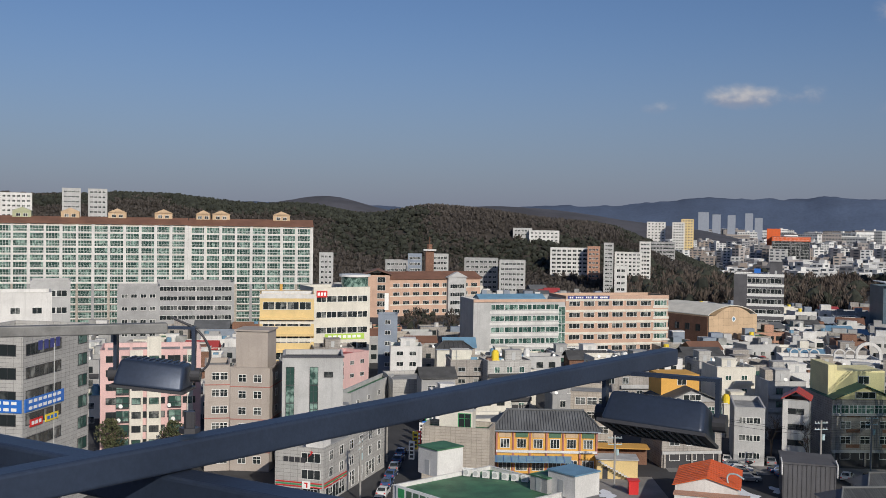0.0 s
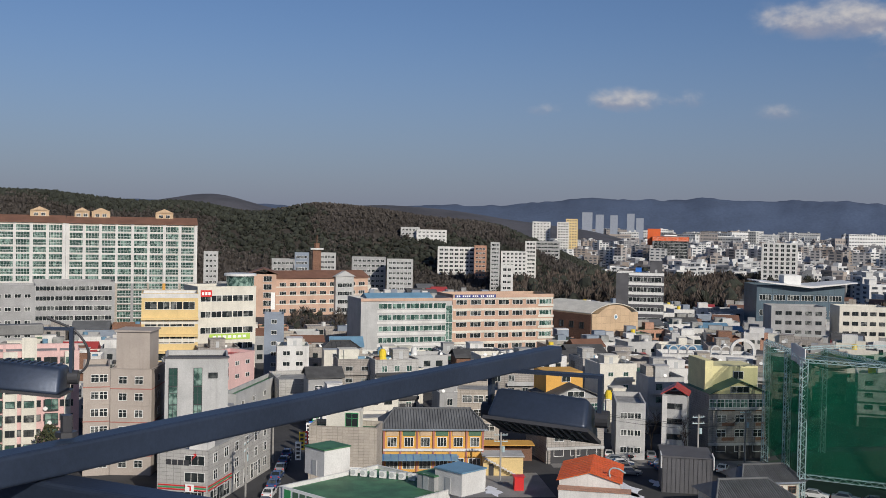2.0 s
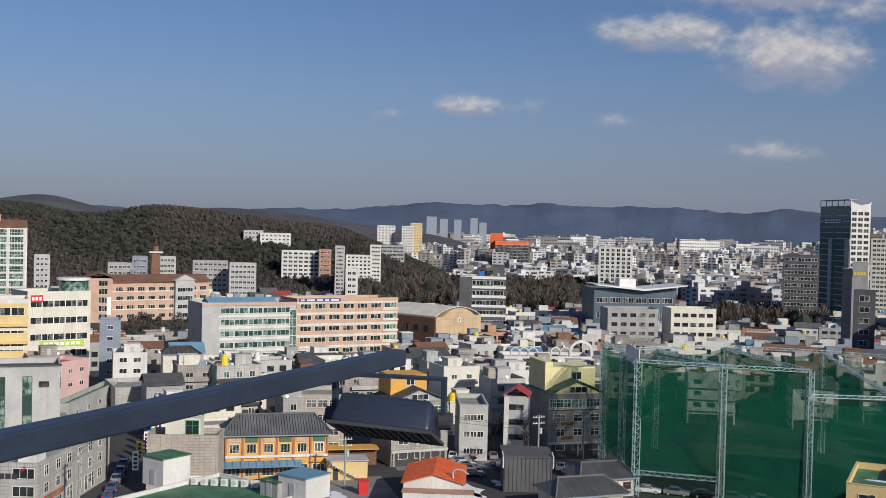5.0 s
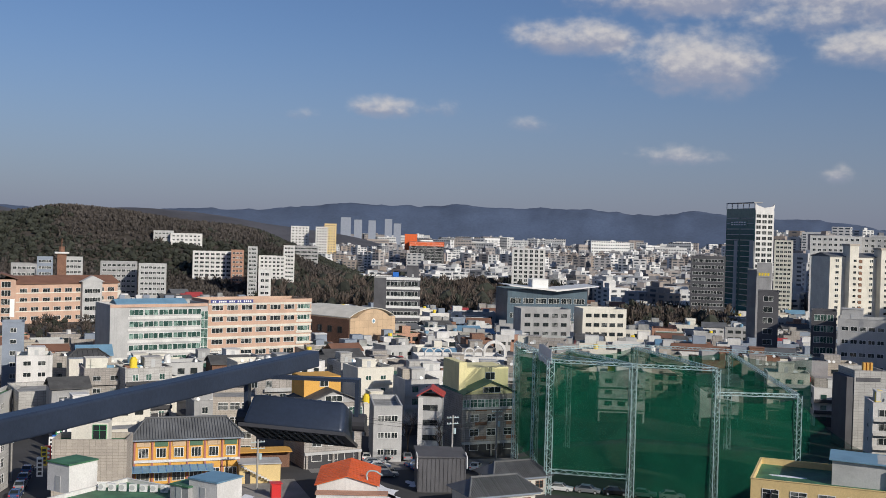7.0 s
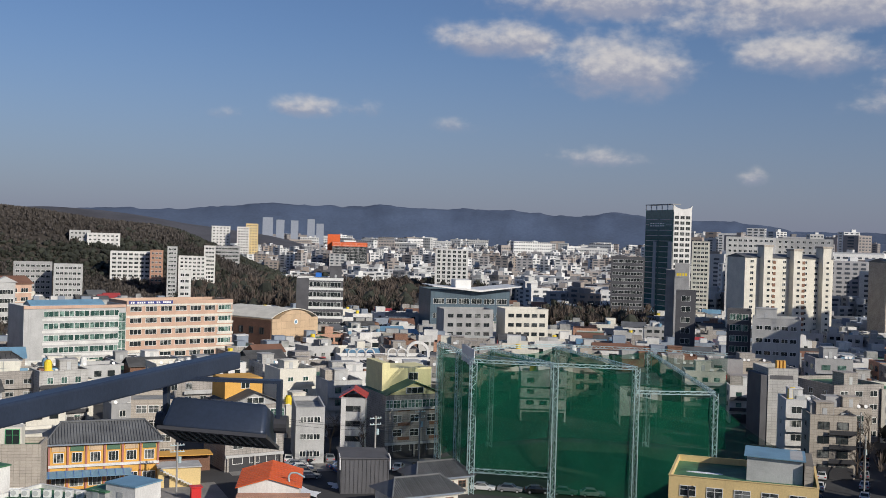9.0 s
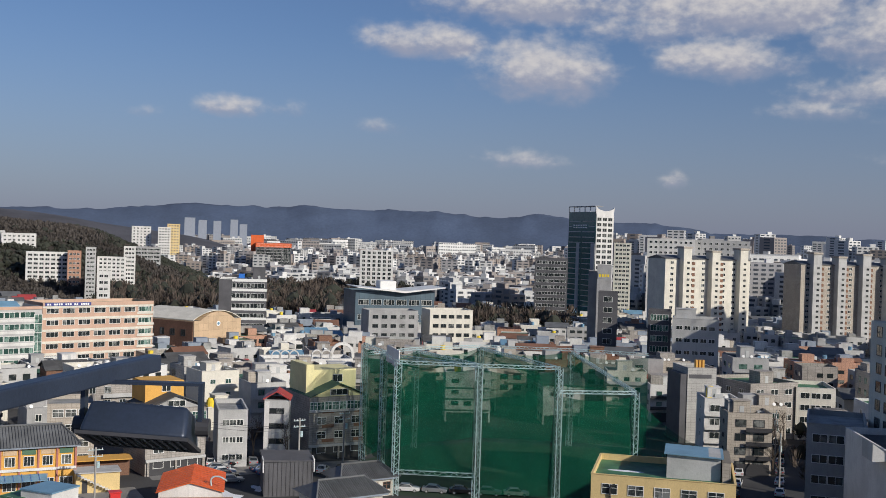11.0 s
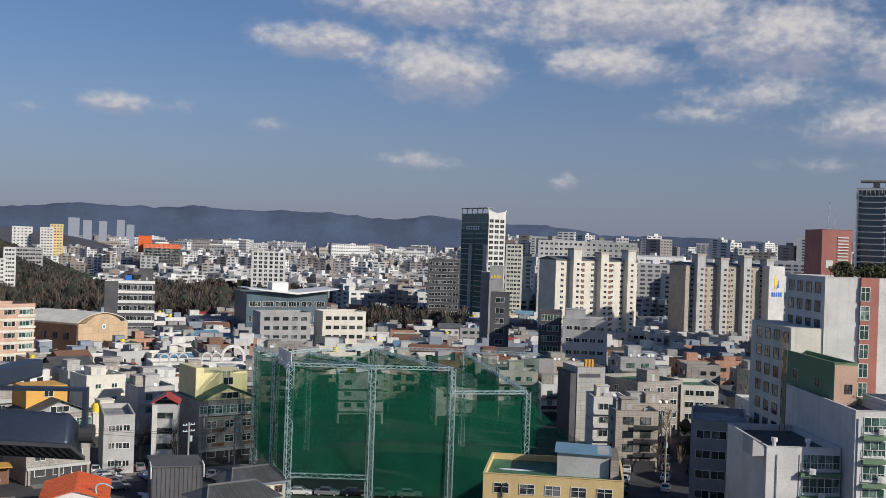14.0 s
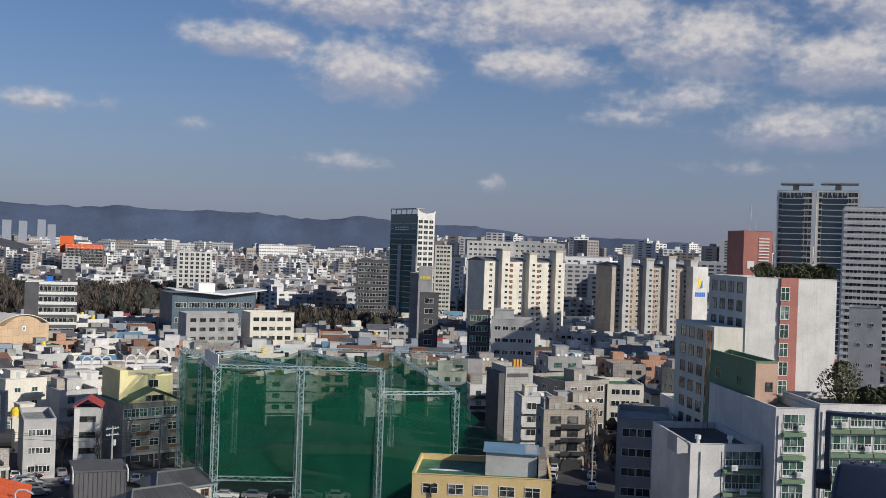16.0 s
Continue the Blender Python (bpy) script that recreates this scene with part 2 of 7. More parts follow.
class Geo:
    """Collects boxes and faces into one mesh."""

    def __init__(self):
        self.v, self.f, self.s = [], [], []

    def box(self, x0, y0, z0, x1, y1, z1, slot=0, m=None):
        n = len(self.v)
        pts = [(x0, y0, z0), (x1, y0, z0), (x1, y1, z0), (x0, y1, z0), (x0, y0, z1), (x1, y0, z1), (x1, y1, z1), (x0, y1, z1)]
        self.v += [tuple(m @ Vector(p)) for p in pts] if m else pts
        self.f += [(n, n + 3, n + 2, n + 1), (n + 4, n + 5, n + 6, n + 7), (n, n + 1, n + 5, n + 4), (n + 1, n + 2, n + 6, n + 5), (n + 2, n + 3, n + 7, n + 6), (n + 3, n, n + 4, n + 7)]
        self.s += [slot] * 6
        return self

    def face(self, pts, slot=0):
        n = len(self.v)
        self.v += [tuple(p) for p in pts]
        self.f.append(tuple(range(n, n + len(pts))))
        self.s.append(slot)
        return self

    def prism(self, outline, y0, y1, slot=0):
        """An outline in (x, z), counter-clockwise seen from -y, drawn from y0 back to y1."""
        n, k = len(self.v), len(outline)
        self.v += [(x, y0, z) for x, z in outline] + [(x, y1, z) for x, z in outline]
        self.f.append(tuple(range(n, n + k)))
        self.f.append(tuple(range(n + 2 * k - 1, n + k - 1, -1)))
        self.f += [(n + (i + 1) % k, n + i, n + k + i, n + k + (i + 1) % k) for i in range(k)]
        self.s += [slot] * (k + 2)
        return self

    def bar(self, a, b, r, slot=0, n=4):
        a, b = Vector(a), Vector(b)
        d = (b - a).normalized()
        u = d.orthogonal().normalized() if abs(d.z) > 0.99 else d.cross(Vector((0, 0, 1))).normalized()
        w = d.cross(u)
        k = len(self.v)
        for p in (a, b):
            for i in range(n):
                t = 2 * math.pi * (i + 0.5) / n
                self.v.append(tuple(p + r * (math.cos(t) * u + math.sin(t) * w)))
        self.f += [(k + i, k + (i + 1) % n, k + n + (i + 1) % n, k + n + i) for i in range(n)]
        self.f += [tuple(range(k + n - 1, k - 1, -1)), tuple(range(k + n, k + 2 * n))]
        self.s += [slot] * (n + 2)
        return self

    def mesh(self, name, mats, smooth=False):
        return mesh_of(name, self.v, self.f, mats, self.s, smooth)


def thing(name, label, category, x=0, y=0, z=0, rz=0, group="", kind=""):
    ob = new(name)
    ob.empty_display_size = 0.5
    ob.matrix_basis = pose(x, y, z, 0, 0, rz)
    return tagged(ob, label, category, group, kind)


def child(name, me, parent, m=None, label=""):
    ob = new(name, me)
    ob.parent = parent
    if m is not None:
        ob.matrix_basis = m
    if label:
        ob["label"] = label
    return ob


WIN = {}


def window_mesh(w, h, style, frame_mat, glass_mat):
    """A framed sash window in its own plane: x across, z up, facing -y, with panes set back in the frame."""
    key = (round(w, 2), round(h, 2), style, frame_mat, glass_mat)
    if key in WIN:
        return WIN[key]
    g = Geo()
    t, d = min(0.09, w * 0.08), 0.07
    if style == "plain":
        t = 0.05
    # the frame: one closed ring
    n = len(g.v)
    for x, z in ((w / 2, 0), (w / 2 - t, t)):
        z1 = h - z
        for y in (-d, 0.02):
            g.v += [(-x, y, z), (x, y, z), (x, y, z1), (-x, y, z1)]
    for i in range(4):
        k = (i + 1) % 4
        g.f += [(n + i, n + k, n + 8 + k, n + 8 + i), (n + k, n + i, n + 4 + i, n + 4 + k), (n + 8 + i, n + 8 + k, n + 12 + k, n + 12 + i)]
        g.s += [0, 0, 0]
    panes = {"pair": 2, "plain": 1, "triple": 3, "band": max(2, round(w / 1.3)), "cross": 2, "balcony": max(2, round(w / 1.1))}[style]
    for i in range(1, panes):
        x = -w / 2 + w * i / panes
        g.box(x - t * 0.4, -d * 0.8, t, x + t * 0.4, 0.02, h - t)
    if style in ("cross", "balcony"):
        z = h * (0.62 if style == "cross" else 0.42)
        g.box(-w / 2 + t, -d * 0.7, z - t * 0.35, w / 2 - t, 0.02, z + t * 0.35)
    if style == "balcony":
        for i in range(max(3, int(w / 0.5)) + 1):
            x = -w / 2 + w * i / max(3, int(w / 0.5))
            g.box(x - 0.02, -0.2, -0.1, x + 0.02, -0.16, h * 0.42)
        g.box(-w / 2, -0.22, h * 0.42, w / 2, -0.15, h * 0.42 + 0.06)
        g.box(-w / 2, -0.24, -0.18, w / 2, 0.02, -0.06)
    lights = panes if style in ("band", "balcony") else 1
    for i in range(lights):
        x0, x1 = -w / 2 + w * i / lights, -w / 2 + w * (i + 1) / lights
        g.face([(x0, -0.025, t), (x1, -0.025, t), (x1, -0.025, h - t), (x0, -0.025, h - t)], 1)
    WIN[key] = g.mesh("window", [frame_mat, glass_mat])
    return WIN[key]


FOOT = []
SIDE = {"front": 0, "right": 90, "back": 180, "left": -90}


def side_pose(side, w, d, u, z):
    """A place on a side of a w by d block whose front runs along x at y=0: u metres from the side's left end, as seen from outside."""
    if side == "front":
        return pose(-w / 2 + u, 0, z)
    if side == "right":
        return pose(w / 2, u, z, 0, 0, 90)
    if side == "left":
        return pose(-w / 2, d - u, z, 0, 0, -90)
    return pose(w / 2 - u, d, z, 0, 0, 180)


def windows_on(parent, side, w, d, h, floors, cols, ww=1.6, wh=1.3, style="pair", frame="white_metal", glass="window_glass", sill=0.9, base=0.4, top=0.6, margin=0.8, span=None, skip=0.0, first=0, rnd=None, last=None):
    """Rows and columns of windows on one side of a block."""
    length = w if side in ("front", "back") else d
    u0, u1 = span or (margin, length - margin)
    if u0 < 0:
        u0 += length
    if u1 <= 0:
        u1 += length
    ww = min(ww, (u1 - u0) / cols * 0.96)
    fh = (h - base - top) / floors
    wh = min(wh, fh * 0.9)
    me = window_mesh(ww, wh, style, frame, glass)
    for f in range(first, last or floors):
        for c in range(cols):
            if rnd and rnd.random() < skip:
                continue
            u = u0 + (u1 - u0) * (c + 0.5) / cols
            child("window", me, parent, side_pose(side, w, d, u, base + f * fh + min(sill, fh - wh - 0.1)))


def walls_mesh(w, d, h, parapet=0.9, t=0.22, name="wall", mats=("white_paint",)):
    """Outer walls with a parapet that stands above the roof deck, in one closed skin."""
    def ring(o, z):
        return [(-w / 2 + o, o, z), (w / 2 - o, o, z), (w / 2 - o, d - o, z), (-w / 2 + o, d - o, z)]

    vs = ring(0, -1.5) + ring(0, h) + ring(t, h) + ring(t, h - parapet)
    fs = [(3, 2, 1, 0), (12, 13, 14, 15)]
    for k in range(3):
        for i in range(4):
            q = (i + 1) % 4
            fs.append((4 * k + i, 4 * k + q, 4 * k + 4 + q, 4 * k + 4 + i))
    return mesh_of(name, vs, fs, list(mats))


def ring_mesh(w, d, z, hh, out, name, mat):
    """A course that runs round a block, standing out by a little."""
    def ring(o, zz):
        return [(-w / 2 - o, -o, zz), (w / 2 + o, -o, zz), (w / 2 + o, d + o, zz), (-w / 2 - o, d + o, zz)]

    vs = ring(-0.25, z) + ring(out, z) + ring(out, z + hh) + ring(-0.25, z + hh)
    fs = []
    for k in range(4):
        for i in range(4):
            q, n = (i + 1) % 4, (k + 1) % 4
            fs.append((4 * k + i, 4 * k + q, 4 * n + q, 4 * n + i))
    return mesh_of(name, vs, fs, [mat])


DIM = {}


def building(name, label, x, y, rz, w, d, h, floors, wall="white_paint", roof="grey_roof", parapet=0.9, head=None, tank="", category="building", bands=None, group=""):
    """A flat-roofed block; head: (x, y, w, d, h) of a stair head on the roof; bands: (z, height, material) courses round the walls."""
    ob = thing(name, label, category, x, y, 0, rz, group)
    child("wall", walls_mesh(w, d, h, parapet, mats=(wall,)), ob)
    t = 0.22
    child("roof", Geo().box(-w / 2 + t + 0.003, t + 0.003, h - parapet, w / 2 - t - 0.003, d - t - 0.003, h - parapet + 0.06).mesh("roof", [roof]), ob)
    if head:
        hx, hy, hw, hd, hh = head
        me = Geo().box(hx - hw / 2, hy, h - parapet + 0.06, hx + hw / 2, hy + hd, h - parapet + hh).box(hx - hw / 2 - 0.15, hy - 0.15, h - parapet + hh, hx + hw / 2 + 0.15, hy + hd + 0.15, h - parapet + hh + 0.18).mesh("stair_head", [wall])
        sh = child("stair_head", me, ob)
        child("door", Geo().box(hx - 0.45, hy - 0.05, h - parapet + 0.08, hx + 0.45, hy + 0.02, h - parapet + 2.1).mesh("door", ["frame_grey"]), sh)
    for z, bh, bm in bands or ():
        child("band", ring_mesh(w, d, z, bh, 0.05, "band", bm), ob)
    if parapet > 0.35:
        child("coping", ring_mesh(w, d, h, 0.08, 0.07, "coping", wall if wall not in ("tower_glass",) else "frame_grey"), ob)
    DIM[ob.name] = (w, d, h)
    if tank:
        tx, ty = -w * 0.2, d * 0.6
        g = Geo()
        g.bar((tx, ty, h - parapet + 0.3), (tx, ty, h - parapet + 2.2), 0.9, n=12)
        g.bar((tx, ty, h - parapet + 2.2), (tx, ty, h - parapet + 2.6), 0.6, n=12)
        g.box(tx - 0.9, ty - 0.9, h - parapet + 0.06, tx + 0.9, ty + 0.9, h - parapet + 0.3)
        child("water_tank", g.mesh("water_tank", [tank]), ob)
    c = ob.matrix_basis @ Vector((0, d / 2, 0))
    FOOT.append((c.x, c.y, math.hypot(w, d) / 2))
    return ob


# ---- ground ----
def ground_sheet():
    g = Geo()
    rings = [0, 60, 200, 500, 1200, 2600, 4950]
    n = 48
    for i, r in enumerate(rings[1:]):
        for k in range(n):
            a, b = 2 * math.pi * k / n, 2 * math.pi * (k + 1) / n
            p = [(r0 * math.cos(q), r0 * math.sin(q), 0) for r0, q in ((rings[i], a), (r, a), (r, b), (rings[i], b))]
            g.face(p if i else p[:3] if False else [p[0], p[1], p[2]] if rings[i] == 0 else p)
    return g


tagged(new("ground", ground_sheet().mesh("ground", ["asphalt"])), "dark grey asphalt ground of the city streets", "ground", kind="structure")

# ---- buildings ----
apt_a = building("apartment_block", "white fifteen-storey apartment slab with ochre lower floors and green balcony glazing", -76.5, 422.5, 10.3, 47.9, 12.0, 42.5, 15, wall="cream_paint", roof="brown_roof", parapet=0.4)
windows_on(apt_a, "front", 47.9, 12.0, 42.5, 15, 8, ww=5.3, wh=2.3, style="balcony", glass="green_glass", margin=0.4, sill=0.36)
apt_b = building("apartment_block", "long white apartment slab with pitched brown roof and green balcony glazing", -151.9, 404.0, 15.5, 105.1, 12.0, 42.6, 15, wall="cream_paint", roof="brown_roof", parapet=0.4)
windows_on(apt_b, "front", 105.1, 12.0, 42.6, 15, 18, ww=5.3, wh=2.3, style="balcony", glass="green_glass", margin=0.4, sill=0.36)
b = building("apartment_tower", "pale distant apartment tower on the hillside", -258.0, 639.9, 22.0, 18.0, 14.0, 59.5, 20, wall="white_paint")
windows_on(b, "front", 18.0, 14.0, 59.5, 20, 6, ww=1.8, wh=1.3, style="pair")
b = building("apartment_tower", "pale distant apartment tower on the hillside", -231.9, 660.5, 19.3, 11.0, 14.0, 63.3, 20, wall="light_grey")
windows_on(b, "front", 11.0, 14.0, 63.3, 20, 4, ww=1.8, wh=1.3, style="pair")
b = building("apartment_tower", "pale distant apartment tower on the hillside", -217.1, 665.4, 18.1, 11.5, 14.0, 63.2, 20, wall="light_grey")
windows_on(b, "front", 11.5, 14.0, 63.2, 20, 4, ww=1.8, wh=1.3, style="pair")
school_w = building("school_building", "grey school wing with rows of green-tinted windows and a blue roof", 23.9, 325.2, 16.0, 29.9, 14.0, 21.8, 6, wall="light_grey", roof="grey_roof")
windows_on(school_w, "front", 29.9, 14.0, 21.8, 6, 5, ww=6.0, wh=1.7, style="band", glass="green_glass", span=(5.5, -2))
school_e = building("school_building", "school wing with peach and cream floor bands and long window rows", 56.5, 340.7, 16.0, 36.1, 14.0, 22.4, 6, wall="peach_paint", roof="green_roof")
windows_on(school_e, "front", 36.1, 14.0, 22.4, 6, 7, ww=3.8, wh=1.6, style="band", margin=0.6)
school_b = building("school_building", "orange and grey school house with brown pitched roof", -3.2, 514.5, 24.9, 48.3, 16.0, 17.7, 4, wall="peach_paint", roof="brown_roof", parapet=0.3)
windows_on(school_b, "front", 48.3, 16.0, 17.7, 4, 9, ww=3.4, wh=1.9, style="band")
school_t = building("school_building", "orange stair tower of the school with gabled brown roof", -30.8, 499.0, 3.5, 12.0, 18.0, 20.0, 5, wall="peach_paint", roof="brown_roof", parapet=0.3)
windows_on(school_t, "front", 12.0, 18.0, 20.0, 5, 1, ww=4, wh=2.6, style="band", span=(6,10))
gym = building("gymnasium", "sand coloured school gymnasium with a vaulted roof", 104.2, 378.2, 31.8, 24.3, 28.9, 13.6, 1, wall="sand_render", parapet=0.2)
b = building("hospital", "white hospital building on the wooded slope", 64.4, 860.0, -4.3, 15.5, 20.0, 41.8, 13, wall="light_grey")
windows_on(b, "front", 15.5, 20.0, 41.8, 13, 5, ww=1.8, wh=1.3, style="pair")
b = building("hospital", "white hospital building on the wooded slope", 81.3, 853.5, -5.4, 24.4, 20.0, 40.0, 13, wall="white_paint")
windows_on(b, "front", 24.4, 20.0, 40.0, 13, 7, ww=1.8, wh=1.3, style="pair")
office = building("office_building", "dark glazed office block with white bands", 128.9, 431.0, -16.6, 19.4, 16.0, 26.3, 6, wall="dark_grey", roof="grey_roof", head=(6.5, 3, 5, 6, 5.5), bands=[(25.0, 1.2, "white_metal"), (21.0, 1.1, "white_metal"), (17.0, 1.1, "white_metal"), (13.0, 1.1, "white_metal"), (9.0, 1.1, "white_metal")])
windows_on(office, "front", 19.4, 16.0, 26.3, 6, 3, ww=6.6, wh=2.0, style="band")
b = building("office_building", "grey office block with long window bands", -89.9, 386.2, 14.8, 27.5, 16.0, 22.0, 6, wall="grey_paint")
windows_on(b, "front", 27.5, 16.0, 22.0, 6, 4, ww=9, wh=1.7, style="band")
wshop = building("shop_building", "white shop building with round windowed corner and red sign", -30.6, 323.4, 24.6, 18.2, 14.0, 24.9, 5, wall="cream_paint")
windows_on(wshop, "front", 18.2, 14.0, 24.9, 5, 5, ww=3.2, wh=1.9, style="band")
yshop = building("shop_building", "yellow and white shop building with open galleries", -43.5, 296.7, 8.3, 15.1, 14.0, 24.4, 5, wall="yellow_paint", bands=[(23.2, 1.2, "white_paint"), (16.0, 1.0, "cream_paint"), (11.0, 1.0, "cream_paint")])
windows_on(yshop, "front", 15.1, 14.0, 24.4, 5, 4, ww=3.4, wh=2.2, style="band")
near_office = building("office_building", "grey tiled office building with ribbon windows and blue sign panels", -58.5, 161.1, 81.2, 19.6, 12.8, 28.0, 8, wall="grey_tile")
windows_on(near_office, "front", 19.6, 12.8, 28.0, 8, 1, ww=12, wh=1.7, style="band", frame="frame_dark", span=(0.6, 11))
windows_on(near_office, "front", 19.6, 12.8, 28.0, 8, 1, ww=7, wh=1.9, style="band", frame="frame_dark", glass="green_glass", span=(16, -0.6))
windows_on(near_office, "left", 19.6, 12.8, 28.0, 8, 1, ww=30, wh=1.7, style="band", frame="frame_dark")
pink = building("apartment_house", "pink six-storey apartment house with cream centre bays", -55.8, 203.2, 15.0, 18.7, 12.0, 19.8, 7, wall="pink_paint")
windows_on(pink, "front", 18.7, 12.0, 19.8, 7, 6, ww=2.4, wh=1.3, style="pair", frame="frame_dark")
greige_a = building("apartment_house", "greige rendered apartment house with white framed windows", -40.0, 188.8, 12.0, 4.4, 10.0, 19.0, 6, wall="greige_paint")
windows_on(greige_a, "front", 4.4, 10.0, 19.0, 6, 2, ww=1.5, wh=1.4, style="cross", span=(1.2, -0.3))
greige_b = building("apartment_house", "greige rendered apartment house with a tall stair tower", -34.2, 189.0, -5.5, 7.2, 9.4, 18.6, 6, wall="greige_paint")
windows_on(greige_b, "front", 7.2, 9.4, 18.6, 6, 2, ww=1.5, wh=1.4, style="cross")
windows_on(greige_b, "right", 7.2, 9.4, 18.6, 6, 1, ww=1.5, wh=1.3)
strip = building("office_building", "pale grey building with tall dark vertical glass strips", -22.5, 185.1, 6.6, 10.6, 12.0, 21.0, 6, wall="light_grey", roof="dark_roof")
bus = building("bus_office", "grey clad office with a corner shop on the ground floor", -14.3, 180.0, 73.1, 28.1, 8.4, 9.0, 3, wall="grey_tile")
windows_on(bus, "front", 28.1, 8.4, 9.0, 3, 6, ww=1.6, wh=1.6, style="cross")
windows_on(bus, "left", 28.1, 8.4, 9.0, 3, 1, ww=3.4, wh=1.6, style="triple", span=(4.5, 8))
clinic = building("dental_clinic", "white clinic with a green painted flat roof", -0.6, 126.3, -48.2, 15.8, 17.1, 12.0, 3, wall="white_paint", roof="green_roof", parapet=0.5)
beige = building("shop_building", "beige tiled low building with flat roof", 2.6, 178.2, -11.4, 11.6, 6.2, 10.5, 3, wall="beige_tile", roof="green_roof")
windows_on(beige, "front", 11.6, 6.2, 10.5, 3, 1, ww=3.2, wh=2.2, style="band", span=(3.5,7.5), last=2, first=1)
rest = building("restaurant", "two-storey restaurant with yellow panels and a grey tiled hip roof", 19.2, 190.3, -0.9, 18.0, 9.0, 8.0, 2, wall="ochre_paint", parapet=0.1)
redroof = building("apartment_house", "white narrow apartment house with a red metal roof", 66.5, 197.6, -22.8, 4.7, 5.5, 12.8, 4, wall="light_grey")
windows_on(redroof, "front", 4.7, 5.5, 12.8, 4, 1, ww=4, wh=1.1, style="band", frame="frame_dark")
gable = building("apartment_house", "grey stone apartment house with glazed top floor and yellow gable", 80.6, 200.2, 1.8, 12.9, 14.0, 12.6, 4, wall="stone_grey")
windows_on(gable, "front", 12.9, 14.0, 12.6, 4, 3, ww=2.0, wh=1.5, style="cross")
b = building("apartment_house", "pale rendered apartment house", 58.4, 199.3, -11.7, 5.6, 14.0, 11.0, 3, wall="light_grey")
windows_on(b, "front", 5.6, 14.0, 11.0, 3, 3, ww=1.5, wh=1.2)
attic = building("apartment_house", "grey stone apartment house with an orange attic storey", 47.0, 197.0, 8.0, 11.6, 12.0, 12.2, 4, wall="stone_grey")
windows_on(attic, "front", 11.6, 12.0, 12.2, 4, 3, ww=2.0, wh=1.5, style="cross")
b = building("apartment_house", "stone apartment house with glazed balcony", 29.7, 207.2, -7.7, 8.4, 12.0, 12.2, 4, wall="beige_tile")
windows_on(b, "front", 8.4, 12.0, 12.2, 4, 3, ww=2.0, wh=1.5, style="cross")
yellow = building("office_building", "yellow building with a green painted roof and white coping", 94.6, 115.3, -40.6, 19.6, 14.9, 13.0, 4, wall="yellow_paint", roof="green_roof")
windows_on(yellow, "front", 19.6, 14.9, 13.0, 4, 5, ww=2.2, wh=1.5, style="cross", frame="white_metal")
white_a = building("apartment_building", "white balcony apartment building", 116.6, 90.6, -32.0, 9.8, 18.0, 19.9, 6, wall="white_paint", roof="dark_roof")
windows_on(white_a, "front", 9.8, 18.0, 19.9, 6, 1, ww=5, wh=2.0, style="balcony", glass="green_glass", span=(4.6, 10))
white_b = building("apartment_building", "white balcony apartment building", 121.3, 83.2, -32.0, 5.5, 26.0, 25.5, 8, wall="white_paint", roof="dark_roof")
windows_on(white_b, "front", 5.5, 26.0, 25.5, 8, 1, ww=3.6, wh=2.0, style="balcony", glass="green_glass", span=(1, -1.4))
white_c = building("apartment_building", "white balcony apartment building", 129.9, 77.4, -32.0, 14.7, 12.0, 26.2, 8, wall="white_paint", roof="dark_roof")
windows_on(white_c, "front", 14.7, 12.0, 26.2, 8, 4, ww=3.0, wh=2.0, style="balcony", glass="green_glass")
greenpink = building("apartment_building", "green and pink painted stair block on the apartment roof", 126.8, 92.0, -30.0, 3.3, 19.0, 30.5, 10, wall="sage_green", roof="green_roof")
terra = building("apartment_building", "tall cream building with a terracotta stair stripe", 145.3, 101.2, -30.0, 15.0, 16.0, 42.0, 14, wall="white_paint")
redtower = building("office_building", "red-brown tower block with white louvres", 242.0, 179.7, -31.7, 8.1, 12.5, 52.5, 14, wall="terracotta")
high_a = building("apartment_tower", "dark glazed residential high-rise with rooftop canopy", 371.4, 258.5, -56.0, 14.6, 25.0, 73.1, 30, wall="white_paint")
windows_on(high_a, "front", 14.6, 25.0, 73.1, 30, 3, ww=6, wh=2, style="band")
high_b = building("apartment_tower", "dark glazed residential high-rise with rooftop canopy", 385.1, 248.0, -56.0, 16.7, 25.0, 73.7, 30, wall="white_paint")
windows_on(high_b, "front", 16.7, 25.0, 73.7, 30, 3, ww=6, wh=2, style="band")
high_c = building("apartment_tower", "white banded residential high-rise", 330.5, 196.6, -56.0, 23.1, 25.0, 63.7, 28, wall="white_paint")
windows_on(high_c, "front", 23.1, 25.0, 63.7, 28, 4, ww=5, wh=1.6, style="band")
tower = building("office_tower", "dark green glass office tower with white stone flank", 353.3, 488.6, -4.1, 11.4, 29.8, 63.6, 20, wall="tower_glass")
apt_c = building("apartment_block", "white apartment block with brown window bays", 336.1, 381.9, -5.0, 47.5, 14.0, 39.7, 15, wall="cream_paint")
windows_on(apt_c, "front", 47.5, 14.0, 39.7, 15, 8, ww=1.8, wh=1.3)
# darker beige walls hold the shade on this white block's front
apt_d = building("apartment_block", "white apartment block with slanted stair towers", 401.5, 357.4, -12.0, 53.5, 14.0, 38.9, 15, wall="beige_tile")
windows_on(apt_d, "front", 53.5, 14.0, 38.9, 15, 9, ww=1.8, wh=1.3)
b = building("apartment_house", "white apartment house with a small green roof room", -9.3, 280.0, 4.4, 8.4, 9.0, 12.2, 4, wall="white_paint", roof="green_roof", head=(0.5, 2, 4, 4, 2.6))
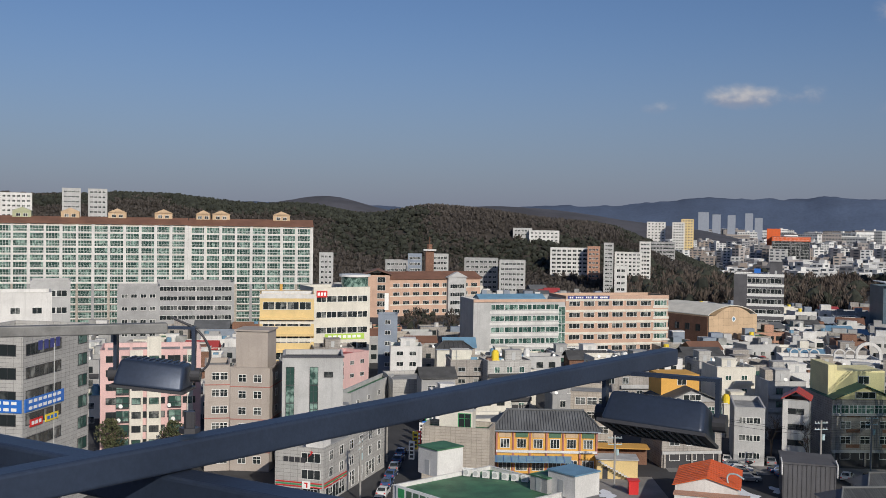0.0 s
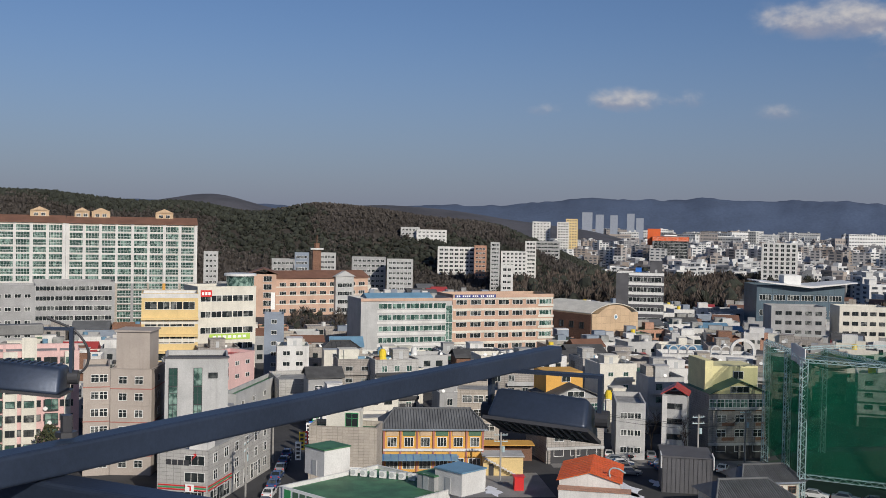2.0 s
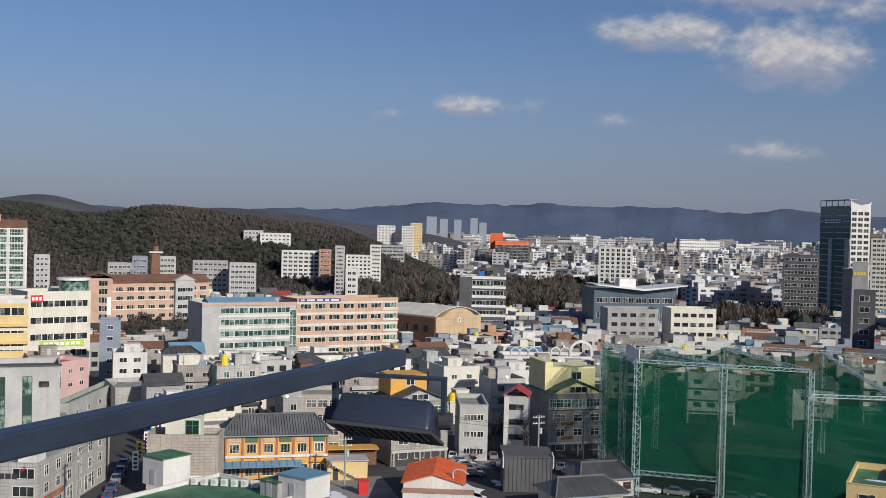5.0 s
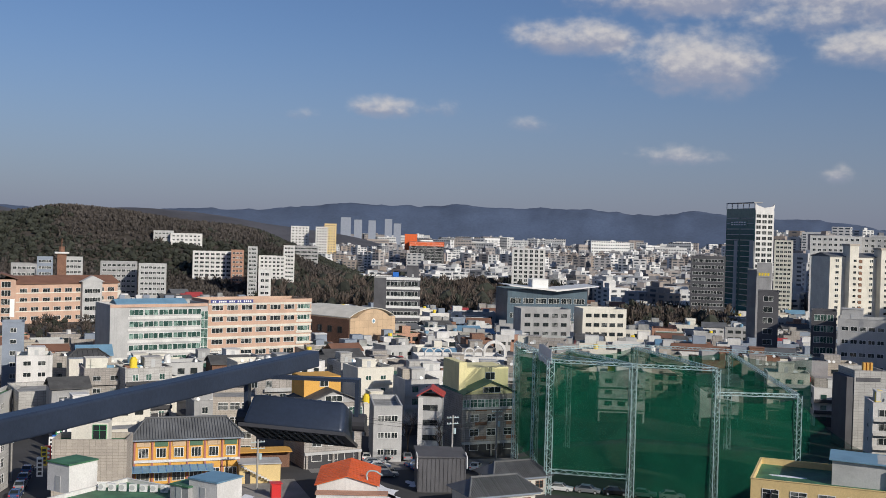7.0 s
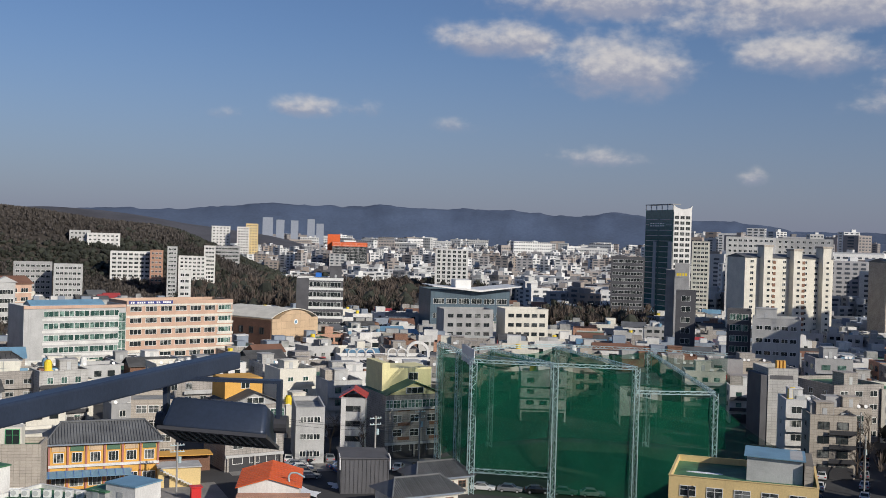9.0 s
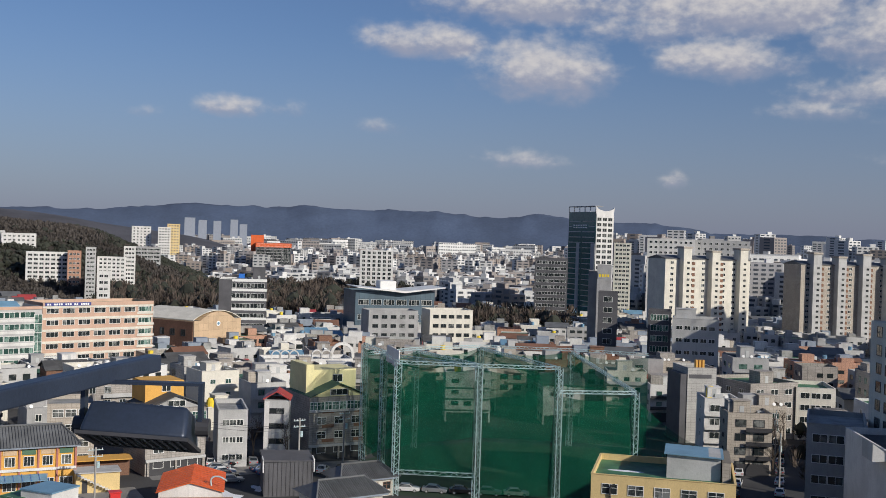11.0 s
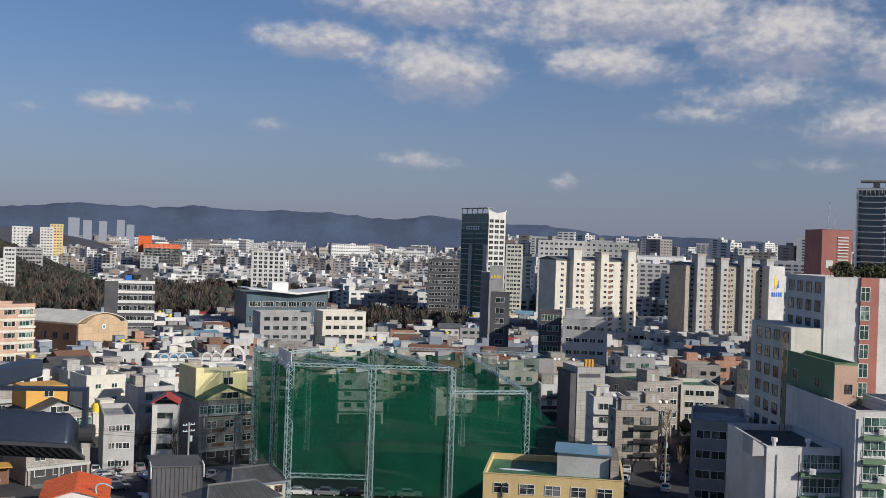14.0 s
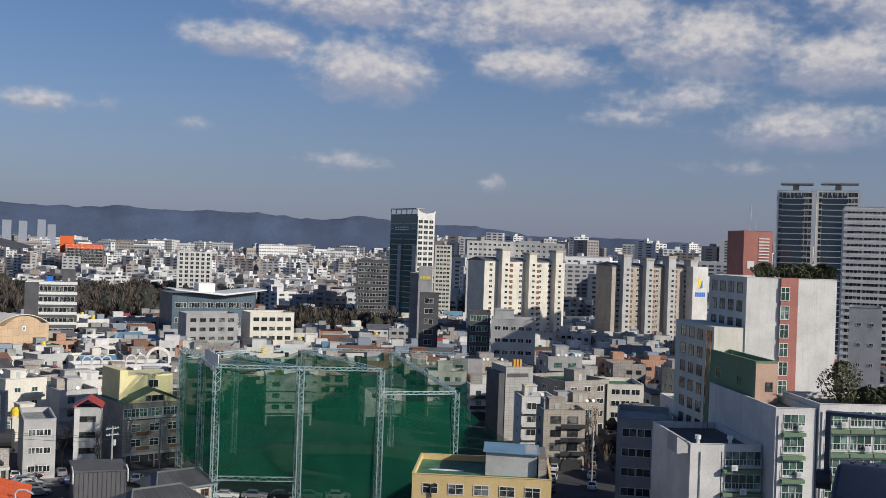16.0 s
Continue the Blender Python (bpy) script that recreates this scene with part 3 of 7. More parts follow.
windows_on(b, "front", 8.4, 9.0, 12.2, 4, 2, ww=1.9, wh=1.2, style="pair")
hiphouse = building("apartment_house", "beige apartment house with a dark hipped roof edge", 3.4, 277.6, 4.2, 9.2, 9.0, 12.0, 4, wall="cream_paint", roof="dark_roof", parapet=0.2)
windows_on(hiphouse, "front", 9.2, 9.0, 12.0, 4, 2, ww=1.0, wh=1.1)
b = building("apartment_house", "pale pink rendered house with wide windows", -23.1, 273.2, 57.5, 14.5, 8.0, 11.0, 3, wall="pink_paint", roof="red_roof")
windows_on(b, "front", 14.5, 8.0, 11.0, 3, 3, ww=1.7, wh=1.1)
b = building("shop_building", "low tiled shop building with a green flat roof", -15.4, 242.2, 75.1, 30.9, 3.2, 8.0, 2, wall="light_grey", roof="green_roof")
windows_on(b, "front", 30.9, 3.2, 8.0, 2, 4, ww=1.7, wh=1.2)
b = building("shop_building", "low tiled shop building with sloping parapets", -6.2, 246.4, 12.5, 10.2, 14.4, 8.4, 2, wall="grey_tile", roof="grey_roof")
b = building("house", "white house with pale yellow parapet and flat roof", 16.5, 256.9, 15.1, 14.1, 10.0, 9.4, 3, wall="cream_paint", roof="green_roof")
windows_on(b, "front", 14.1, 10.0, 9.4, 3, 4, ww=1.7, wh=1.2)
b = building("office_building", "white shop block with round arches on its roof", -104.2, 281.3, 20.3, 10.1, 12.0, 28.1, 6, wall="light_grey")
windows_on(b, "front", 10.1, 12.0, 28.1, 6, 3, ww=3.6, wh=1.7, style="band")
b = building("office_building", "white block with roof terraces", -87.9, 217.8, 22.0, 14.2, 12.0, 29.3, 6, wall="white_paint")
windows_on(b, "front", 14.2, 12.0, 29.3, 6, 3, ww=2, wh=1.4)
b = building("office_building", "grey rendered block with balconies", -92.4, 322.0, 16.0, 12.4, 12.0, 24.4, 6, wall="grey_paint")
windows_on(b, "front", 12.4, 12.0, 24.4, 6, 4, ww=1.8, wh=1.2)
b = building("office_building", "grey rendered block with small windows", -15.2, 297.4, 3.4, 5.4, 7.0, 19.0, 6, wall="blue_grey")
windows_on(b, "front", 5.4, 7.0, 19.0, 6, 1, ww=1.6, wh=1.2)
b = building("apartment_house", "pale apartment house with dark arched stair window", 187.9, 355.8, -10.7, 17.0, 12.0, 18.5, 5, wall="cream_paint")
windows_on(b, "front", 17.0, 12.0, 18.5, 5, 5, ww=2.2, wh=1.4, frame="frame_dark")
b = building("apartment_house", "grey apartment house with dark arched stair window", 166.1, 361.0, -9.6, 19.1, 12.0, 18.0, 5, wall="grey_paint")
windows_on(b, "front", 19.1, 12.0, 18.0, 5, 5, ww=2.2, wh=1.4, frame="frame_dark")
hall = building("culture_hall", "glass hall with a sweeping white roof edge", 203.1, 440.1, -9.3, 37.4, 24.0, 20.9, 3, wall="teal_panel", roof="dark_roof")
windows_on(hall, "front", 37.4, 24.0, 20.9, 3, 6, ww=5, wh=2.4, style="band")
b = building("office_building", "white office block with tall piers", 321.5, 732.4, -23.7, 24.9, 20.0, 35.5, 11, wall="white_paint")
windows_on(b, "front", 24.9, 20.0, 35.5, 11, 6, ww=2.4, wh=2.2)
b = building("department_store", "bright orange-red painted store block", 342.3, 1097.9, -17.3, 13.5, 20.0, 44.0, 14, wall="orange_roof")
b = building("department_store", "orange-red and dark glazed long block", 355.6, 1083.0, -18.2, 37.5, 20.0, 36.2, 11, wall="dark_grey", bands=[(31.5, 4.5, "orange_roof")])
windows_on(b, "front", 37.5, 20.0, 36.2, 11, 4, ww=8, wh=4, style="band")
b = building("apartment_block", "white stepped apartment block", 281.6, 1269.1, -12.5, 14.5, 14.0, 49.8, 15, wall="white_paint")
windows_on(b, "front", 14.5, 14.0, 49.8, 15, 4, ww=2, wh=1.6)
b = building("apartment_block", "white and yellow apartment block", 294.1, 1276.5, -13.0, 14.6, 14.0, 54.0, 16, wall="yellow_paint")
windows_on(b, "front", 14.6, 14.0, 54.0, 16, 4, ww=2, wh=1.6)
b = building("apartment_block", "plain white many-windowed apartment block", 259.9, 1294.1, -11.4, 22.3, 14.0, 50.1, 14, wall="white_paint")
windows_on(b, "front", 22.3, 14.0, 50.1, 14, 5, ww=2, wh=1.6)
b = building("apartment_tower", "slim grey distant apartment tower", 619.7, 2525.0, -13.8, 24.8, 18.0, 79.6, 25, wall="far_tower")
b = building("apartment_tower", "slim grey distant apartment tower", 648.8, 2517.7, -14.5, 19.5, 18.0, 74.6, 23, wall="far_tower")
b = building("apartment_tower", "slim grey distant apartment tower", 682.0, 2508.9, -15.2, 18.1, 18.0, 73.6, 23, wall="far_tower")
b = building("apartment_tower", "slim grey distant apartment tower", 720.3, 2498.2, -16.1, 17.9, 18.0, 78.1, 24, wall="far_tower")
b = building("apartment_tower", "slim grey distant apartment tower", 741.3, 2492.1, -16.6, 17.8, 18.0, 67.8, 20, wall="far_tower")
b = building("apartment_block", "white slab of flats", 111.3, 711.3, -8.9, 6.4, 12.0, 33.1, 12, wall="light_grey")
windows_on(b, "front", 6.4, 12.0, 33.1, 12, 3, ww=1.8, wh=1.4)
b = building("apartment_block", "white block of flats with many windows", 125.8, 719.0, -9.9, 18.1, 12.0, 26.9, 10, wall="white_paint")
windows_on(b, "front", 18.1, 12.0, 26.9, 10, 6, ww=1.8, wh=1.4)
b = building("apartment_block", "white slab of flats", 137.8, 722.0, -10.8, 7.6, 12.0, 34.1, 12, wall="white_paint")
windows_on(b, "front", 7.6, 12.0, 34.1, 12, 3, ww=1.8, wh=1.4)
b = building("office_building", "long low grey block", 182.5, 881.2, -11.7, 20.7, 20.0, 31.7, 10, wall="grey_paint")
windows_on(b, "front", 20.7, 20.0, 31.7, 10, 4, ww=6, wh=1.6, style="band")
b = building("shop_building", "long low white block at the wood edge", 92.5, 774.4, -6.8, 27.9, 20.0, 27.9, 9, wall="white_paint")
windows_on(b, "front", 27.9, 20.0, 27.9, 9, 7, ww=2.8, wh=1.6, style="band", first=3)
b = building("apartment_block", "brown and white flats at the wood edge", 108.5, 762.3, -8.1, 8.9, 14.0, 29.5, 9, wall="salmon_brick")
windows_on(b, "front", 8.9, 14.0, 29.5, 9, 3, ww=1.8, wh=1.4)
b = building("office_building", "small grey block at the foot of the hill", -70.0, 636.1, 6.3, 8.4, 12.0, 25.9, 8, wall="light_grey")
windows_on(b, "front", 8.4, 12.0, 25.9, 8, 3, ww=1.6, wh=1.4)
b = building("office_building", "dark grey block of flats at the foot of the hill", -15.8, 599.8, 1.5, 8.0, 12.0, 27.1, 8, wall="blue_grey")
windows_on(b, "front", 8.0, 12.0, 27.1, 8, 4, ww=1.6, wh=1.4)
b = building("office_building", "white block with round windowed front", -1.4, 590.0, 0.1, 9.1, 12.0, 27.5, 9, wall="light_grey")
windows_on(b, "front", 9.1, 12.0, 27.5, 9, 4, ww=1.6, wh=1.4)
b = building("office_building", "row of pale grey flats", 22.5, 619.5, -2.1, 19.8, 12.0, 24.6, 8, wall="grey_paint")
windows_on(b, "front", 19.8, 12.0, 24.6, 8, 7, ww=2.0, wh=1.4)
b = building("office_building", "row of pale grey flats", 39.4, 598.7, -3.8, 14.7, 12.0, 24.3, 8, wall="light_grey")
windows_on(b, "front", 14.7, 12.0, 24.3, 8, 6, ww=1.8, wh=1.4)
b = building("office_building", "grey flats with a roof pavilion", -26.1, 599.4, 2.5, 12.8, 12.0, 23.5, 7, wall="grey_paint")
windows_on(b, "front", 12.8, 12.0, 23.5, 7, 5, ww=1.8, wh=1.4)
b = building("apartment_block", "slim pale block of flats", 86.3, 512.8, -9.6, 5.9, 10.0, 25.2, 8, wall="white_paint")
windows_on(b, "front", 5.9, 10.0, 25.2, 8, 2, ww=1.8, wh=1.4)
b = building("office_building", "dark office block beside the glass tower", 311.5, 477.3, -33.1, 17.5, 18.0, 37.0, 11, wall="dark_grey")
windows_on(b, "front", 17.5, 18.0, 37.0, 11, 5, ww=3, wh=1.6, style="band")
greysign = building("office_building", "grey office block with a yellow roof sign", 258.4, 356.2, -36.0, 5.8, 12.0, 36.8, 10, wall="grey_paint")
b = building("office_building", "slim dark block with a white edge", 212.6, 290.5, -36.2, 6.5, 12.0, 29.2, 8, wall="dark_grey")
windows_on(b, "front", 6.5, 12.0, 29.2, 8, 1, ww=3, wh=1.8, style="band", frame="white_metal")
b = building("office_building", "blank grey rendered narrow block", 260.4, 367.0, -35.4, 3.6, 12.0, 33.9, 9, wall="grey_paint")
b = building("apartment_block", "cream slab with brown window bays", 384.1, 511.9, -36.9, 10.2, 14.0, 46.7, 18, wall="cream_paint")
windows_on(b, "front", 10.2, 14.0, 46.7, 18, 4, ww=1.8, wh=1.4)
b = building("apartment_block", "pale grey long apartment block", 406.0, 494.5, -39.4, 27.5, 14.0, 50.0, 16, wall="white_paint")
windows_on(b, "front", 27.5, 14.0, 50.0, 16, 9, ww=1.7, wh=1.4)
b = building("apartment_block", "pale grey long apartment block", 435.0, 482.8, -42.0, 31.7, 14.0, 49.9, 16, wall="light_grey")
windows_on(b, "front", 31.7, 14.0, 49.9, 16, 9, ww=1.7, wh=1.4)
b = building("office_building", "grey office block with square windows", 215.6, 249.8, -40.8, 13.7, 14.0, 23.5, 6, wall="light_grey", head=(-3, 4, 6, 5, 3.5))
windows_on(b, "front", 13.7, 14.0, 23.5, 6, 5, ww=1.9, wh=1.3)
b = building("office_building", "blue and green glazed shop block", 216.8, 268.4, -38.9, 7.3, 12.0, 24.6, 7, wall="dark_grey")
windows_on(b, "front", 7.3, 12.0, 24.6, 7, 3, ww=2.4, wh=2.0, glass="green_glass")
slabtower = building("office_building", "white tiled slab with a dark glazed edge", 165.8, 189.3, -19.8, 6.9, 10.0, 17.4, 5, wall="grey_tile")
b = building("apartment_house", "brick and grey apartment house with green roof", 186.1, 187.0, -3.9, 14.2, 16.0, 13.5, 4, wall="stone_grey", roof="green_roof", head=(1, 4, 4, 4, 3))
windows_on(b, "front", 14.2, 16.0, 13.5, 4, 3, ww=2.2, wh=1.4)
windows_on(b, "left", 14.2, 16.0, 13.5, 4, 3, ww=1.6, wh=1.3)
b = building("apartment_house", "cream apartment house with green roof", 195.8, 183.3, -35.3, 9.1, 14.0, 12.5, 4, wall="cream_paint", roof="green_roof")
windows_on(b, "front", 9.1, 14.0, 12.5, 4, 3, ww=2.2, wh=1.4)
b = building("office_building", "shaded grey office block with ribbon windows", 133.8, 120.7, -46.9, 9.1, 16.0, 17.5, 5, wall="grey_paint")
windows_on(b, "front", 9.1, 16.0, 17.5, 5, 3, ww=4, wh=1.4, style="band")
b = building("office_building", "pale blue-grey block of flats", 230.7, 140.3, -58.7, 7.3, 14.0, 34.3, 7, wall="light_grey")
windows_on(b, "front", 7.3, 14.0, 34.3, 7, 2, ww=1.0, wh=0.8)


# ---- pitched roofs and other crowns on the blocks above ----


def gable_mesh(w, d, h0, rise, over=0.5, thick=0.25, mat="brown_roof", along="x"):
    """A pitched roof over a w by d block; the ridge runs along x or y."""
    g = Geo()
    if along == "y":
        o = [(-w / 2 - over, h0), (0, h0 + rise), (w / 2 + over, h0), (w / 2 + over, h0 + thick), (0, h0 + rise + thick), (-w / 2 - over, h0 + thick)]
        g.prism([(x, z) for x, z in (o[0], o[1], o[4], o[5])], -over, d + over).prism([(x, z) for x, z in (o[1], o[2], o[3], o[4])], -over, d + over)
    else:
        for y0, y1 in ((-over, d / 2), (d + over, d / 2)):
            a, b = (-w / 2 - over), (w / 2 + over)
            lo, hi = h0, h0 + rise
            pts = [(a, y0, lo), (b, y0, lo), (b, y1, hi), (a, y1, hi)]
            top = [(p[0], p[1], p[2] + thick) for p in pts]
            if y0 > y1:
                pts, top = pts[::-1], top[::-1]
            g.face(top)
            g.face(pts[::-1])
            for i in range(4):
                j = (i + 1) % 4
                g.face([pts[i], pts[j], top[j], top[i]])
        for x in (-w / 2, w / 2):
            g.face([(x, 0, h0), (x, d, h0), (x, d / 2, h0 + rise)], 0)
    return g.mesh("pitched_roof", [mat])


def signboard(parent, side, w, d, u, z, sw, sh, base, bars=None, ink="sign_white", rows=1, text="", size=0.0):
    """A flat sign on a side of a block with plain bars, or readable words, for its writing."""
    sp = side_pose(side, w, d, u, z)
    sb = child("sign", Geo().box(-sw / 2, -0.16, 0, sw / 2, -0.0, sh).mesh("sign", [base]), parent, sp)
    if bars:
        g = Geo()
        for r in range(rows):
            zc = sh * (r + 0.5) / rows
            step = sw * 0.86 / bars
            for i in range(bars):
                x = -sw * 0.43 + step * i
                g.box(x + step * 0.1, -0.185, zc - sh * 0.24 / rows, x + step * 0.8, -0.155, zc + sh * 0.24 / rows)
        child("lettering", g.mesh("lettering", [ink]), sb)
    if text:
        words(text, size, ink, sb, pose(0, -0.17, sh / 2, 90))
    return sb


def words(text, size, ink, parent, m, name="lettering"):
    cu = bpy.data.curves.new("words", "FONT")
    cu.body, cu.size, cu.extrude, cu.align_x, cu.align_y = text, size, 0.015, "CENTER", "CENTER"
    tmp = bpy.data.objects.new("words", cu)
    me = bpy.data.meshes.new_from_object(tmp)
    bpy.data.objects.remove(tmp)
    me.materials.clear()
    me.materials.append(MATS[ink])
    return child(name, me, parent, m)


# ---- wooded hills and distant ranges ----
# brown of the bare trees, greyed and lightened to hold some haze
surface("winter_wood", (0.086, 0.074, 0.068), rough=0.95, stain=0.4, scale=0.012, bump=0.0, vary=0.25, shift=(0.075, 0.066, 0.056, 0.6))
# wood of the back hill, with distance haze mixed into its base colour
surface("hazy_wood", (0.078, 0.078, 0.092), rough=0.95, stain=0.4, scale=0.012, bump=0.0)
surface("hill_soil", (0.055, 0.045, 0.035), rough=0.95, stain=0.4, scale=0.02, bump=0.0)
# the far ranges' blue is air haze put straight into the colour
surface("haze_blue_range", (0.068, 0.098, 0.165), rough=1.0, stain=0.25, scale=0.004, bump=0.0)
surface("pine", (0.032, 0.036, 0.025), rough=0.9, stain=0.3, scale=0.6, bump=0.0, vary=0.35)
surface("bare_twigs", (0.115, 0.088, 0.072), rough=0.95, stain=0.3, scale=0.3, bump=0.0, vary=0.35, shift=(0.05, 0.045, 0.038, 0.5))
surface("bark", (0.09, 0.07, 0.055), rough=0.95, stain=0.3, scale=2.0)


def ridge(az, bumps):
    return sum(a * math.exp(-(((az - c) / s) ** 2)) for c, s, a in bumps)


def hill(name, label, bumps, dist, spread, az0, az1, mat, rough_n, step=0.6, kind="structure", wob=0.06):
    """A long hill across the view: the crest stands dist metres off and rises by the sum of the bumps."""
    g = Geo()
    n, rows = int((az1 - az0) / step), 14
    vs = []
    for i in range(n + 1):
        az = az0 + (az1 - az0) * i / n
        for j in range(rows + 1):
            q = j / rows * 2 - 1
            r = dist + q * spread
            x, y = r * math.sin(radians(az)), r * math.cos(radians(az))
            k = noise.fractal(Vector((x, y, 0)) * rough_n, 0.9, 2.0, 5)
            z = ridge(az, bumps) * (0.5 + 0.5 * math.cos(math.pi * q)) ** 0.8 * (1 + wob * k) - 2
            vs.append((x, y, z))
    fs = [(i * (rows + 1) + j, (i + 1) * (rows + 1) + j, (i + 1) * (rows + 1) + j + 1, i * (rows + 1) + j + 1) for i in range(n) for j in range(rows)]
    me = mesh_of(name, vs, fs, [mat], smooth=True)
    return tagged(new(name, me), label, "hill", kind=kind), vs, rows


NEAR_HILL = [(-33.0, 2.6, 51), (-29.8, 2.6, 44), (-26.6, 2.6, 43), (-23.4, 2.6, 49), (-20.2, 2.6, 44), (-17.0, 2.6, 48), (-13.8, 2.6, 45), (-10.6, 2.6, 41), (-7.4, 2.6, 44), (-4.2, 2.6, 33), (-1.0, 2.6, 44), (2.2, 2.6, 40), (5.4, 2.6, 34), (8.6, 2.6, 34), (11.8, 2.6, 18)]
hill_ob, hill_pts, hill_rows = hill("hill", "low hill covered in bare winter woods and pines", NEAR_HILL, 980, 260, -34, 16, "hill_soil", 0.006)
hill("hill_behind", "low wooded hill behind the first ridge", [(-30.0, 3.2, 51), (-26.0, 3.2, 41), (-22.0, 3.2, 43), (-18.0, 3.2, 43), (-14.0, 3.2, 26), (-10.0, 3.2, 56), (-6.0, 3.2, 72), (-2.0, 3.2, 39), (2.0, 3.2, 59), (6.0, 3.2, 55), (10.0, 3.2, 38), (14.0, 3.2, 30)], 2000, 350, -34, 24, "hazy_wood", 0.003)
FAR = [(c, 2.7, 79) for c in (-32, -28.8, -25.6, -22.4, -19.2, -16, -12.8, -9.6, -6.4, -3.2, 0, 3.2, 6.4)]
FAR += [(9.6, 2.7, 89), (12.8, 2.7, 106), (16.0, 2.7, 105), (19.2, 2.7, 128), (20.0, 1.0, 14), (22.4, 2.7, 113), (25.6, 2.7, 110), (28.8, 2.7, 96), (32.0, 2.7, 113), (35.2, 2.7, 103), (38.4, 2.7, 96), (41.6, 2.7, 75), (44.8, 2.7, 42), (48.0, 2.7, 62), (51.2, 2.7, 72), (54.4, 2.7, 35), (57.6, 2.7, 57), (60.8, 2.7, 69), (64.0, 2.7, 48), (67.2, 2.7, 61), (70.4, 2.7, 69), (73.6, 2.7, 56)]
hill("mountain_range", "blue hazy mountain range on the horizon", FAR, 4550, 380, -34, 75, "haze_blue_range", 0.0032, step=0.15, wob=0.17)
hill("mountain_range", "pale blue hazy farther mountain range", [(42, 4, 105), (47, 3, 80), (53, 5, 62), (60, 5, 55), (36, 3, 70)], 4760, 180, 30, 75, "haze_blue_range", 0.004, step=0.2, wob=0.12)


def blob_points(rnd, n=9):
    """A ragged clump: an uneven low polyhedron."""
    pts = []
    for k in range(3):
        ring = n if k == 1 else n - 3
        z = (0.0, 0.55, 1.0)[k]
        rr = (0.55, 1.0, 0.42)[k]
        for i in range(ring):
            a = 2 * math.pi * (i + rnd.random() * 0.7) / ring
            q = rr * rnd.uniform(0.5, 1.35)
            pts.append((q * math.cos(a), q * math.sin(a), z * rnd.uniform(0.85, 1.1)))
    return pts


def hull(points):
    bm = bmesh.new()
    for p in points:
        bm.verts.new(p)
    bmesh.ops.convex_hull(bm, input=bm.verts)
    loose = [v for v in bm.verts if not v.link_faces]
    bmesh.ops.delete(bm, geom=loose, context="VERTS")
    bmesh.ops.triangulate(bm, faces=bm.faces)
    bm.verts.index_update()
    out = [tuple(v.co) for v in bm.verts], [tuple(v.index for v in f.verts) for f in bm.faces]
    bm.free()
    return out


def brush(rnd, n=16, width=0.26):
    """A bare crown: thin twig blades that fan up and out from a short stem, with gaps between them."""
    vs, fs = [], []
    for i in range(n):
        a, b = rnd.uniform(0, 6.283), rnd.random()
        rr = math.sin(math.pi * (0.15 + 0.7 * b)) * rnd.uniform(0.6, 1.15)
        tip = Vector((rr * math.cos(a), rr * math.sin(a), 0.35 + 0.75 * b))
        root = Vector((tip.x * 0.25, tip.y * 0.25, tip.z * rnd.uniform(0.15, 0.45)))
        side = Vector((-math.sin(a + 0.5), math.cos(a + 0.5), rnd.uniform(-0.4, 0.4))) * rnd.uniform(width * 0.5, width)
        k = len(vs)
        vs += [tuple(root), tuple(root.lerp(tip, 0.6) + side), tuple(tip), tuple(root.lerp(tip, 0.7) - side)]
        fs.append((k, k + 1, k + 2, k + 3))
    return vs, fs


RND = random.Random(7)
BRUSHES = [brush(RND) for _ in range(12)]
FINE_BRUSHES = [brush(RND, 34, 0.10) for _ in range(12)]
BLOBS = [hull(blob_points(RND)) for _ in range(10)]


def scatter_clumps(name, label, places, mats, picks, category="trees", crowns=None):
    """Many ragged tree crowns in one object; places: (x, y, z, radius, height)."""
    vs, fs, ss = [], [], []
    for (x, y, z, r, h), s in zip(places, picks):
        bv, bf = RND.choice((crowns or BRUSHES) if s == 0 or RND.random() < 0.6 else BLOBS)
        a = RND.uniform(0, 6.28)
        ca, sa = math.cos(a), math.sin(a)
        n = len(vs)
        vs += [(x + r * (ca * p[0] - sa * p[1]), y + r * (sa * p[0] + ca * p[1]), z + h * p[2]) for p in bv]
        fs += [tuple(n + i for i in f) for f in bf]
        ss += [s] * len(bf)
    return tagged(new(name, mesh_of(name, vs, fs, mats, ss)), label, category, kind="stuff")


def hill_woods():
    places, picks = [], []
    rows = hill_rows + 1
    for k in range(38000):
        i = RND.randrange(len(hill_pts) // rows - 1)
        j = RND.choice((0, 1, 2, 3, 4, 5, 5, 6, 6, 6, 7, 7))
        a, b = hill_pts[i * rows + j], hill_pts[(i + 1) * rows + j + 1]
        f, e = RND.random(), RND.random()
        c, d = hill_pts[(i + 1) * rows + j], hill_pts[i * rows + j + 1]
        p = [a[q] * (1 - f) * (1 - e) + c[q] * f * (1 - e) + d[q] * (1 - f) * e + b[q] * f * e for q in range(3)]
        pine = noise.noise(Vector((p[0], p[1], 0)) * 0.009) + 0.25 * RND.random() + (0.12 if j >= 5 else -0.16) > 0.2
        r = RND.uniform(1.4, 3.0)
        places.append((p[0], p[1], p[2] - 0.6, r, r * RND.uniform(1.05, 1.7)))
        picks.append(1 if pine else 0)
    scatter_clumps("hill_woods", "bare brown winter trees and dark pines over the hill", places, ["winter_wood", "pine"], picks)


hill_woods()

# ---- rooftop floodlights on steel arms, beside the camera ----


